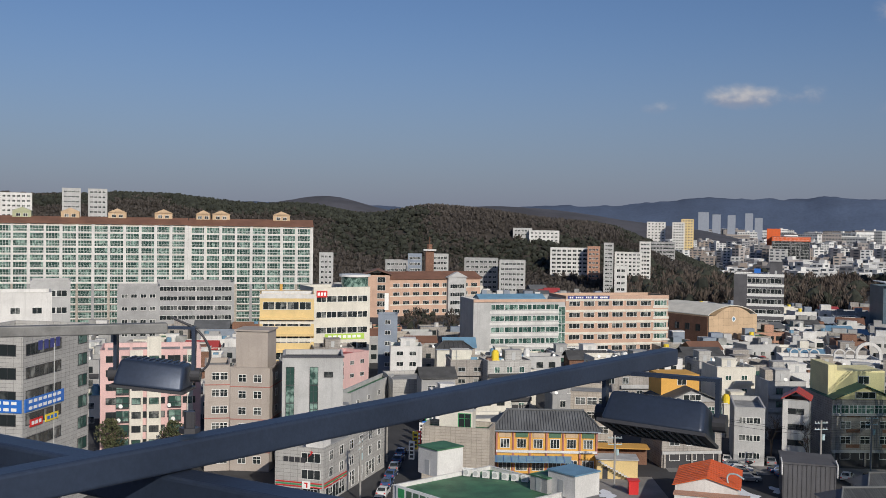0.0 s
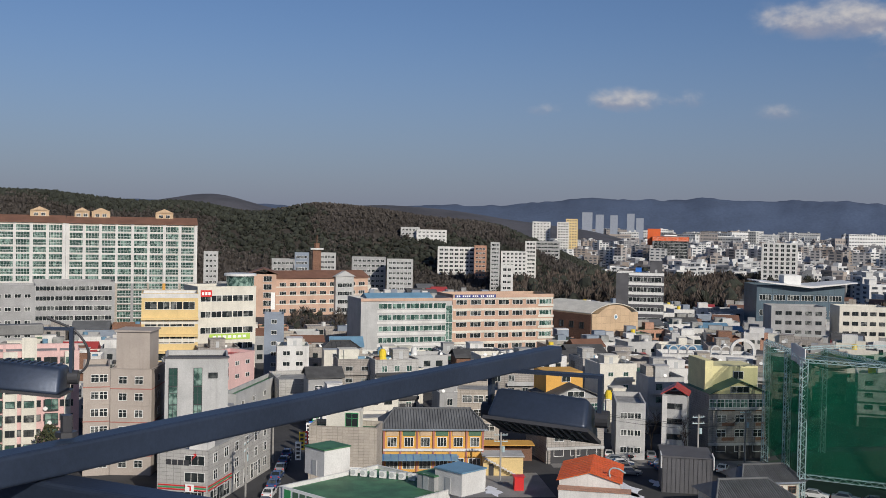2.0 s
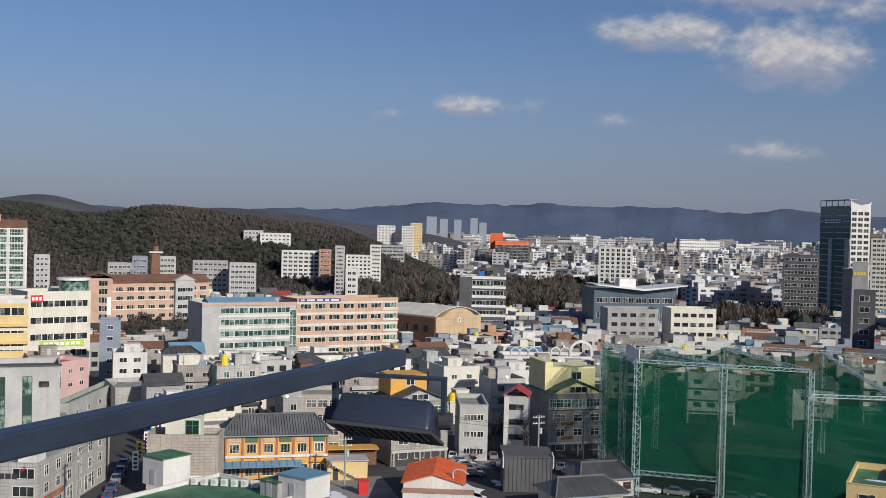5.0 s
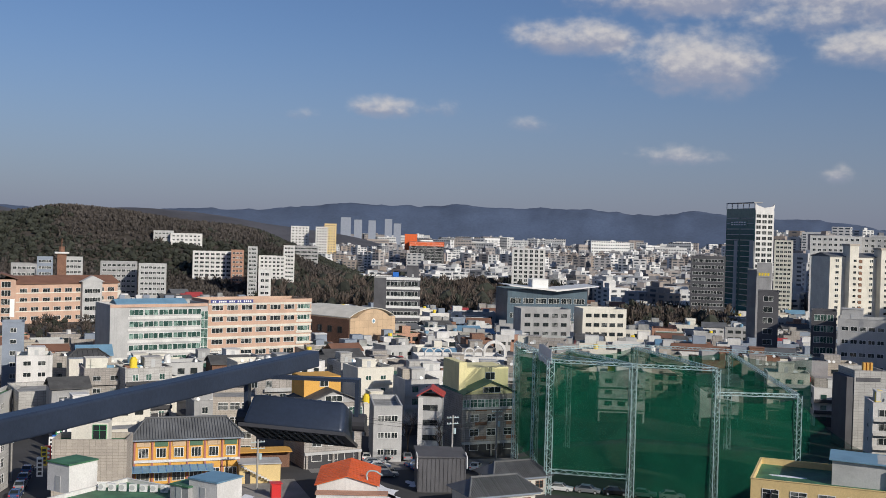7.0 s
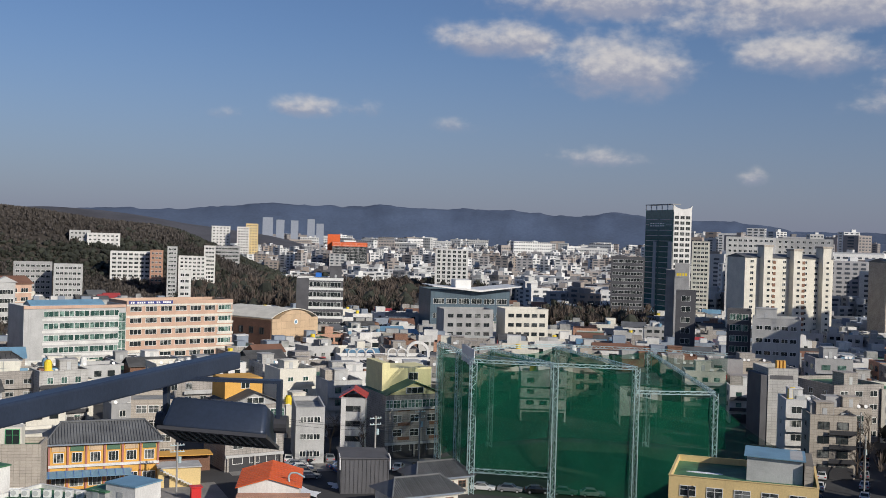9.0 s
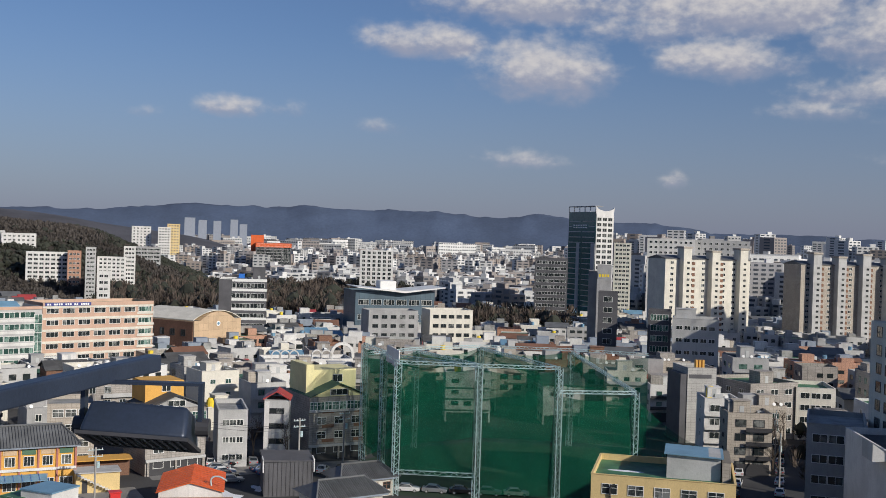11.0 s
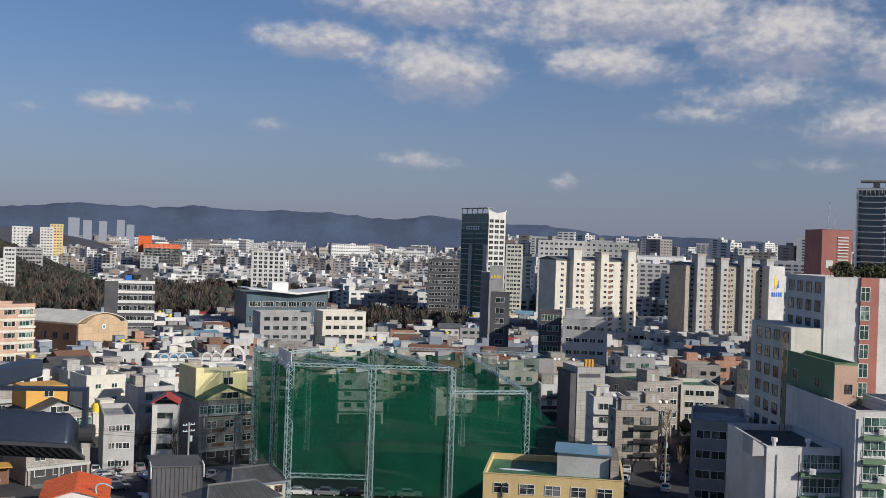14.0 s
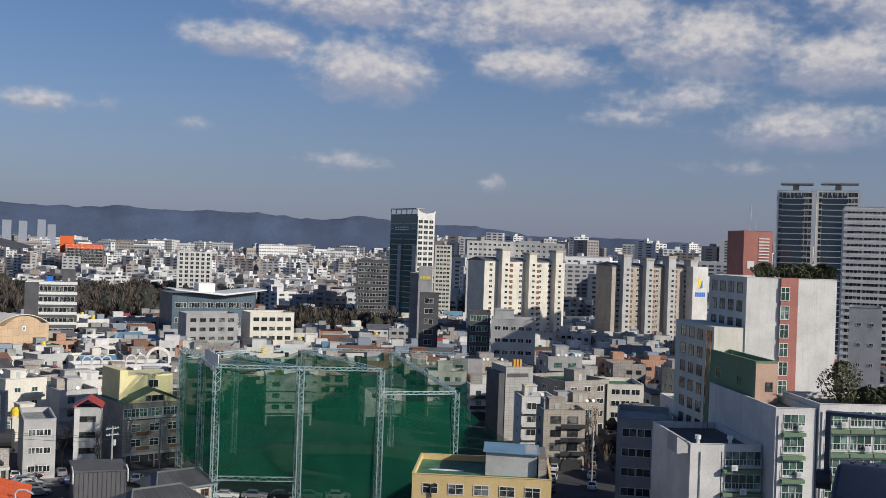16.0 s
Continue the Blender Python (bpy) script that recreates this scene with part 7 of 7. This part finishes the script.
def wires():
    for a, b in (((147.1, 145.8), (168, 168)), ((-12.8, 170.0), (-10.0, 198.0)), ((65.5, 181.5), (78.5, 192.0)), ((46.5, 199.5), (65.5, 181.5))):
        for k, z in enumerate((10.4, 10.0, 9.3)):
            pts = [(a[0] + (b[0] - a[0]) * t, a[1] + (b[1] - a[1]) * t + k * 0.4, z - 2.4 * t * (1 - t)) for t in (0, 0.25, 0.5, 0.75, 1)]
            tagged(new("overhead_wire", smooth_path(pts, 0.03, "frame_dark", "overhead_wire")), "sagging black overhead wire between utility poles", "wire")


wires()


def shop_signs():
    """Upright sign boxes along the side street."""
    rnd = random.Random(8)
    for i in range(9):
        x, y = -5.0 + i * 0.5, 186.0 + i * 5.0
        mt = ("sign_white", "sign_yellow", "sign_red", "sign_white", "sign_blue", "sign_green", "sign_white", "sign_red", "sign_white")[i]
        ob = thing("street_sign", "upright shop sign box on a street wall", "sign", x, y, 3.0 + rnd.random(), -8, "upright shop signs")
        child("box", Geo().box(-0.5, -0.12, 0, 0.5, 0.12, 3.2).mesh("box", [mt]), ob)
        g = Geo()
        for k in range(4):
            g.box(-0.3, -0.15, 0.3 + k * 0.7, 0.3, -0.12, 0.75 + k * 0.7)
        child("lettering", g.mesh("lettering", ["frame_dark" if mt in ("sign_white", "sign_yellow") else "sign_white"]), ob)
        child("bracket", Geo().box(-0.9, -0.03, 1.5, -0.5, 0.03, 1.6).mesh("bracket", ["frame_grey"]), ob)


shop_signs()

# ground details: pavement strips, melting snow, yard slabs
def patch(name, label, pts, mat, z):
    tagged(new(name, Geo().face([(x, y, z) for x, y in pts]).mesh(name, [mat])), label, "ground", kind="structure")


patch("pavement", "pale concrete paving of the yard", [(20, 172), (38, 172), (38, 189), (20, 189)], "pavement", 0.02)
patch("pavement", "pale concrete paving before the houses", [(42, 193), (95, 190), (95, 196.5), (42, 201)], "pavement", 0.016)
for x, y, r in ((51.5, 176.5, 2.6), (51.0, 171.5, 2.2), (28.0, 176.0, 1.8), (58.0, 180.5, 1.6), (85.0, 160.0, 1.8)):
    g = Geo()
    g.face([(x + r * math.cos(a * 0.449) * (0.7 + 0.3 * math.sin(a * 2.3 + x)), y + 2.2 * r * math.sin(a * 0.449) * (0.75 + 0.25 * math.cos(a * 1.7 + y)), 0.03) for a in range(14)])
    tagged(new("snow_patch", g.mesh("snow_patch", ["snow"])), "thin patch of old snow on the asphalt", "snow", kind="structure")

# ---- the low-rise quarter: houses and small blocks along the streets ----
HOUSE_WALLS = ["white_paint", "light_grey", "cream_paint", "grey_paint", "cream_paint", "stone_grey", "beige_tile", "stone_grey", "beige_tile", "grey_tile", "white_paint", "grey_paint", "cream_paint", "brown_brick", "white_paint", "stone_grey"]
HOUSE_ROOFS = ["green_roof", "grey_roof", "grey_roof", "green_roof", "dark_roof", "dark_roof", "dark_roof"]


def polar(az, dist):
    return dist * math.sin(radians(az)), dist * math.cos(radians(az))


def blocked(x, y, r):
    return any((x - a) ** 2 + (y - b) ** 2 < (r * 0.85 + c * 0.85) ** 2 for a, b, c in FOOT)


def open_ground(az, dist):
    """Streets, the car park and the driving range stay clear."""
    if 11 < az < 24 and dist < 228:
        return True
    if -12 < az <= 11 and dist < 203:
        return True
    if az <= -12 and dist < 222:
        return True
    if 22 < az < 40.5 and dist < 262:
        return True
    if 40.5 <= az < 45 and dist < 212:
        return True
    if dist < 165 and not 55 < az:
        return True
    if -3.6 < az < -0.6 and dist < 235:
        return True
    if 45.0 < az < 48.4 and dist < 330:
        return True
    if -6 < az < 13 and 395 < dist < 505:
        return True
    if 9.5 < az < 21.5 and 545 < dist:
        return True
    if 28.5 < az < 34 and 500 < dist < 590:
        return True
    return False


CLUTTER = Geo()


def house(rnd, x, y, rz, w, d, floors, near):
    h = floors * rnd.uniform(2.8, 3.1) + 0.9
    wall, roof = rnd.choice(HOUSE_WALLS), rnd.choice(HOUSE_ROOFS)
    tone = {"white_paint": "white", "cream_paint": "cream", "light_grey": "pale grey", "grey_paint": "grey", "beige_tile": "beige tiled", "stone_grey": "stone clad", "grey_tile": "grey tiled", "brown_brick": "brown brick", "salmon_brick": "orange brick"}[wall]
    pitched = rnd.random() < 0.26 and floors < 4
    rname = {"green_roof": "green painted", "grey_roof": "grey", "dark_roof": "dark", "brown_roof": "brown"}[roof]
    label = f"{tone} {('two', 'two', 'two', 'three', 'four', 'five', 'six')[floors]}-storey house with a {'pitched' if pitched else 'flat'} {rname} roof"
    head = None
    if not pitched and rnd.random() < 0.8:
        head = (rnd.uniform(-0.25, 0.25) * w, rnd.uniform(0.3, 0.5) * d, min(4.2, w * 0.38), min(4.5, d * 0.38), rnd.uniform(2.3, 3.1))
    ob = building("house", label, x, y, rz, w, d, h, floors, wall, roof, 0.15 if pitched else rnd.choice((0.6, 0.9, 1.1)), head, rnd.choice(("", "", "", "", "", "sign_yellow", "blue_roof", "white_metal", "white_metal")) if not pitched else "", "house", group="houses of the quarter")
    FOOT.pop()
    FOOT.append((x, y, max(w, d) * 0.5))
    if pitched:
        child("pitched_roof", gable_mesh(w, d, h, rnd.uniform(1.5, 2.6), mat=rnd.choice(("brown_roof", "grey_roof_tile", "dark_roof", "grey_roof_tile", "dark_roof", "blue_roof", "red_roof"))), ob)
    elif rnd.random() < 0.35:
        # glazed roof room at the back of the deck
        g = Geo().box(-w * 0.42, d * 0.45, h - 0.6, w * 0.1, d * 0.92, h + 1.9)
        child("roof_room", g.mesh("roof_room", [rnd.choice(HOUSE_WALLS)]), ob)
    if not pitched:
        mm, deck = ob.matrix_basis, h - 0.85
        for _ in range(rnd.randint(3, 8)):
            cx, cy, k = rnd.uniform(-0.42, 0.42) * w, rnd.uniform(0.08, 0.9) * d, rnd.random()
            if k < 0.35:
                CLUTTER.box(cx - 0.45, cy - 0.2, deck, cx + 0.45, cy + 0.2, deck + 0.75, 0, mm)
            elif k < 0.6:
                s, t = rnd.uniform(0.3, 1.1), rnd.uniform(0.3, 0.9)
                CLUTTER.box(cx - s, cy - t, deck, cx + s, cy + t, deck + rnd.uniform(0.3, 1.3), rnd.choice((1, 2, 3, 4)), mm)
            elif k < 0.8:
                CLUTTER.bar(mm @ Vector((cx, cy, deck)), mm @ Vector((cx, cy, deck + rnd.uniform(1.2, 3.2))), 0.05, 1, 4)
                CLUTTER.bar(mm @ Vector((cx - 0.6, cy, deck + 1.2)), mm @ Vector((cx + 0.6, cy, deck + 1.2)), 0.04, 1, 4)
            else:
                CLUTTER.bar(mm @ Vector((cx, 0.05, deck + 1.2)), mm @ Vector((cx, -0.08, deck + 1.26)), 0.4, 0, 12)
    # dark sheet for the shade of an open ground floor, balcony slabs and a rail along the front
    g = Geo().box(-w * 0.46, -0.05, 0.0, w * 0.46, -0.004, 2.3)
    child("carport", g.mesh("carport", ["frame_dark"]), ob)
    if floors > 2:
        g = Geo()
        u0, u1 = rnd.choice(((-0.48, 0.1), (-0.1, 0.48), (-0.5, 0.5)))
        for f in range(1, floors):
            z = 0.4 + f * (h - 1.3) / floors
            g.box(u0 * w, -0.75, z, u1 * w, -0.004, z + 0.16).box(u0 * w, -0.75, z + 0.16, u1 * w, -0.67, z + 0.85)
        tagged(child("balcony", g.mesh("balcony", [rnd.choice((wall, wall, "light_grey", "frame_dark"))]), ob), kind="stuff")
    frame_m, glass_m = rnd.choice(("white_metal", "white_metal", "frame_grey", "frame_dark")), rnd.choice(("window_glass", "window_glass", "green_glass"))
    ww, wh = rnd.choice((1.4, 1.8, 2.2)), rnd.choice((1.1, 1.3, 1.5))
    cols = max(2, int(w / 3.4))
    if near:
        windows_on(ob, "front", w, d, h, floors, cols, ww, wh, "pair", frame_m, glass_m, top=0.9, rnd=rnd, skip=0.12)
        windows_on(ob, "left" if x > 0.35 * y else "right", w, d, h, floors, max(1, int(d / 5)), 1.2, 1.0, "pair", frame_m, glass_m, top=0.9, rnd=rnd, skip=0.3)
    else:
        g = Geo()
        fh = (h - 1.3) / floors
        for side, length, n in (("front", w, cols), ("left", d, max(1, int(d / 4))), ("right", d, max(1, int(d / 4)))):
            for f in range(floors):
                for c in range(n):
                    if rnd.random() < 0.14:
                        continue
                    u = 0.8 + (length - 1.6) * (c + 0.5) / n
                    g.box(-ww / 2, -0.06, 0, ww / 2, 0.0, wh, 0, side_pose(side, w, d, u, 0.4 + f * fh + 0.9))
        ob2 = child("window_rows", g.mesh("window_rows", [glass_m]), ob)
        tagged(ob2, kind="stuff")
    return ob


FAR_MATS = ["white_paint", "light_grey", "cream_paint", "grey_paint", "beige_tile", "stone_grey", "brown_brick", "salmon_brick", "green_roof", "grey_roof", "dark_roof", "brown_roof", "grey_roof_tile", "window_glass", "red_roof", "sign_yellow", "blue_roof", "blue_grey"]


def joined_house(g, rnd, x, y, rz, w, d, floors):
    """A house of the joined rest: walls, parapet, deck, roof rooms and windows."""
    h = floors * rnd.uniform(2.8, 3.1) + 0.6
    m = pose(x, y, 0, 0, 0, rz)
    wall, roof = rnd.choice((0, 0, 0, 1, 1, 1, 2, 2, 3, 3, 4, 5, 5, 6, 7, 17)), rnd.choice((8, 8, 9, 9, 9, 10, 10, 9))
    g.box(-w / 2, 0, -1, w / 2, d, h, wall, m)
    if rnd.random() < 0.22 and floors < 5:
        r = rnd.uniform(1.4, 2.6)
        rm = rnd.choice((11, 12, 10, 10, 12, 16, 11, 12, 14))
        a = [Vector(p) for p in ((-w / 2 - 0.4, -0.4, h), (w / 2 + 0.4, -0.4, h), (w / 2 + 0.4, d + 0.4, h), (-w / 2 - 0.4, d + 0.4, h), (-w / 2 - 0.4, d / 2, h + r), (w / 2 + 0.4, d / 2, h + r))]
        a = [m @ p for p in a]
        for f in ((0, 1, 5, 4), (2, 3, 4, 5), (1, 2, 5), (3, 0, 4), (3, 2, 1, 0)):
            g.face([a[i] for i in f], rm)
    else:
        g.box(-w / 2 + 0.25, 0.25, h, w / 2 - 0.25, d - 0.25, h + 0.05, roof, m)
        p = rnd.choice((0.5, 0.9, 1.1))
        for x0, y0, x1, y1 in ((-w / 2, 0, w / 2, 0.2), (-w / 2, d - 0.2, w / 2, d), (-w / 2, 0.2, -w / 2 + 0.2, d - 0.2), (w / 2 - 0.2, 0.2, w / 2, d - 0.2)):
            g.box(x0, y0, h, x1, y1, h + p, wall, m)
        for _ in range(rnd.choice((0, 1, 1, 2))):
            hx, hy = rnd.uniform(-0.3, 0.3) * w, rnd.uniform(0.3, 0.6) * d
            s = rnd.uniform(1.3, 2.4)
            g.box(hx - s, hy, h, hx + s, hy + 1.6 * s, h + rnd.uniform(2.0, 3.0), rnd.choice((wall, wall, 0, 9, 17)), m)
        if rnd.random() < 0.25:
            tx, ty = rnd.uniform(-0.4, 0.4) * w, d * 0.25
            g.bar(m @ Vector((tx, ty, h)), m @ Vector((tx, ty, h + 1.8)), 0.8, rnd.choice((15, 16, 0)), 8)
    fh = (h - 0.6) / floors
    n1, n2 = max(2, int(w / 3.2)), max(1, int(d / 4))
    ww, wh = rnd.choice((1.3, 1.8, 2.3)), rnd.choice((1.1, 1.3, 1.6))
    for side, length, n in (("front", w, n1), ("left", d, n2), ("right", d, n2)):
        for f in range(floors):
            for c in range(n):
                if rnd.random() < 0.14:
                    continue
                g.box(-ww / 2, -0.06, 0, ww / 2, -0.005, wh, 13, side_pose(side, w, d, 0.8 + (length - 1.6) * (c + 0.5) / n, 0.3 + f * fh + 0.9) if False else m @ side_pose(side, w, d, 0.8 + (length - 1.6) * (c + 0.5) / n, 0.3 + f * fh + 0.9))


def quarter():
    rnd = random.Random(11)
    rest_houses = Geo()
    dist = 150.0
    while dist < 640:
        step = 11.5 + dist * 0.004
        n = int(radians(112) * dist / step)
        street = int(dist / 13) % 4 == 0
        for i in range(n):
            az = -36 + 112 * (i + rnd.uniform(-0.2, 0.2)) / n
            d0 = dist + rnd.uniform(-2, 2)
            if open_ground(az, d0) or rnd.random() < (0.30 if street else 0.06):
                continue
            if dist > 430 and noise.noise(Vector((az * 0.16, dist * 0.01, 3))) > 0.22:
                continue
            x, y = polar(az, d0)
            rz = (9 if az < 17 else -27 if az > 24 else 9 - 36 * (az - 17) / 7) + rnd.uniform(-5, 5)
            w, d = rnd.uniform(7.5, 12) * step / 13, rnd.uniform(7.5, 11) * step / 13
            if blocked(x, y, max(w, d) * 0.55):
                continue
            limit = 45 - d0 * CEIL(az)
            floors = rnd.choice((2, 2, 3, 3, 3, 4, 4)) if dist < 260 else rnd.choice((2, 3, 3, 4, 4, 5))
            if dist > 470:
                floors = rnd.choice((2, 3, 4, 4, 5, 6))
            while floors > 2 and floors * 3 + 2.5 > limit:
                floors -= 1
            if dist < 315 and -28 < az < 62:
                house(rnd, x, y, rz, w, d, floors, dist < 250)
            else:
                joined_house(rest_houses, rnd, x, y, rz, w, d, floors)
                FOOT.append((x, y, max(w, d) * 0.5))
        dist += step + (5 if street else 0.8)
    tagged(new("distant_houses", rest_houses.mesh("distant_houses", FAR_MATS)), "crowded flat-roofed houses of the farther quarter in white, grey and brick", "houses", kind="stuff")


def CEIL(az):
    """The slope under which roofs stay, so that taller blocks behind show over them."""
    return 0.112 if az < 20 else 0.09


quarter()
tagged(new("roof_clutter", CLUTTER.mesh("roof_clutter", ["white_metal", "frame_grey", "grey_roof", "blue_roof", "brown_brick"])), "air conditioners, pipes, boxes and dishes on the house roofs", "roof clutter", kind="stuff")

# ---- the far city: thousands of blocks joined, too far off to pick apart ----
surface("far_white", (0.58, 0.58, 0.57), stain=0.1, bump=0, vary=0.22, scale=0.05)
surface("far_grey", (0.24, 0.245, 0.26), stain=0.1, bump=0, vary=0.4, scale=0.05, shift=(0.45, 0.34, 0.25, 0.5))
surface("far_window", (0.06, 0.07, 0.085), rough=0.3, stain=0.1, bump=0, scale=0.05)


def far_city():
    rnd = random.Random(5)
    g = Geo()
    for _ in range(10500):
        az = rnd.uniform(4, 74)
        dist = 640 * (4200 / 640) ** (rnd.random() ** 0.85)
        if dist < 1250 and az < 15:
            continue
        if 1250 < dist < 2400 and az < 12:
            continue
        grove = noise.noise(Vector((az * 0.12, dist * 0.0035, 9)))
        if dist < 830 and 9.5 < az < 21.5:
            continue
        if dist < 900 and grove > 0.12:
            continue
        x, y = polar(az, dist)
        tall = rnd.random()
        if dist < 1100:
            w, d, h = rnd.uniform(8, 15), rnd.uniform(8, 13), rnd.choice((6, 7, 9, 10, 12, 13, 16))
            if az > 38 and tall < 0.12:
                w, d, h = rnd.uniform(25, 45), 13, rnd.uniform(30, 42)
        else:
            w, d, h = rnd.uniform(8, 18), rnd.uniform(9, 16), rnd.choice((6, 7, 8, 9, 11, 12, 14, 18, 24))
            if tall < 0.065 and dist > 2000:
                w, d, h = rnd.uniform(28, 70), 13, rnd.uniform(28, 42)
            elif tall < 0.085 and az > 36:
                w, d, h = rnd.uniform(18, 26), 18, rnd.uniform(48, 66)
        if blocked(x, y, max(w, d) * 0.4):
            continue
        rz = radians(rnd.choice((8, -28, -50, 30)) + rnd.uniform(-6, 6))
        m = Matrix.Translation((x, y, 0)) @ Matrix.Rotation(rz, 4, "Z")
        slot = 0 if rnd.random() < (0.62 if h > 22 else 0.5) else 1
        g.box(-w / 2, 0, 0, w / 2, d, h, slot, m)
        if rnd.random() < 0.6:
            hx = rnd.uniform(-0.3, 0.3) * w
            g.box(hx - 2.5, d * 0.3, h, hx + 2.5, d * 0.3 + 5, h + 3, slot, m)
        fh = 3.0
        floors = max(2, int(h / fh))
        cols = max(2, int(w / 5))
        for f in range(floors):
            if dist > 1700 and f % 2:
                continue
            z = f * fh + 1.2
            if z + 1.5 > h:
                break
            hh = 1.4 if dist < 1700 else 2.2
            for c in range(cols):
                u = -w / 2 + w * (c + 0.5) / cols
                ww = w / cols * rnd.uniform(0.45, 0.75)
                n = len(g.v)
                g.v += [tuple(m @ Vector(p)) for p in ((u - ww / 2, -0.15, z), (u + ww / 2, -0.15, z), (u + ww / 2, -0.15, z + hh), (u - ww / 2, -0.15, z + hh))]
                g.f.append((n, n + 1, n + 2, n + 3))
                g.s.append(2)
            for sx in (-1, 1):
                n = len(g.v)
                xx = sx * (w / 2 + 0.15)
                g.v += [tuple(m @ Vector(p)) for p in ((xx, d * 0.3, z), (xx, d * 0.7, z), (xx, d * 0.7, z + hh), (xx, d * 0.3, z + hh))]
                g.f.append((n, n + 1, n + 2, n + 3))
                g.s.append(2)
    tagged(new("far_city", g.mesh("far_city", ["far_white", "far_grey", "far_window"])), "hazy sprawl of white and grey blocks out to the mountains", "city", kind="stuff")


far_city()


def groves():
    """Belts of bare winter trees between the blocks."""
    rnd = random.Random(3)
    places, picks = [], []
    for az0, az1, d0, d1, n, r0, r1 in ((9.5, 21.5, 560, 830, 1500, 4, 6.5), (-2, 9, 420, 500, 150, 1.5, 3), (20, 34, 760, 900, 700, 3.5, 6), (13, 22, 390, 470, 200, 2, 3.6), (28.5, 34.5, 505, 600, 420, 3, 6), (46, 52, 210, 330, 60, 1.5, 3), (0, 14, 800, 900, 500, 3, 5), (34, 62, 560, 800, 300, 2, 4), (-30, -6, 500, 720, 300, 2.5, 5)):
        for _ in range(n):
            az, dd = rnd.uniform(az0, az1), rnd.uniform(d0, d1)
            x, y = polar(az, dd)
            if blocked(x, y, 2):
                continue
            r = rnd.uniform(r0, r1)
            for k in range(3):
                q = r * rnd.uniform(0.45, 0.8)
                places.append((x + rnd.uniform(-1, 1) * r * 0.7, y + rnd.uniform(-1, 1) * r * 0.7, rnd.uniform(0.1, 1.0) * r, q, q * rnd.uniform(1.2, 2.0)))
                picks.append(0 if rnd.random() < 0.8 else 1)
    scatter_clumps("street_trees", "belts of bare brown winter trees and some pines between the blocks", places, ["bare_twigs", "pine"], picks, crowns=FINE_BRUSHES)


groves()
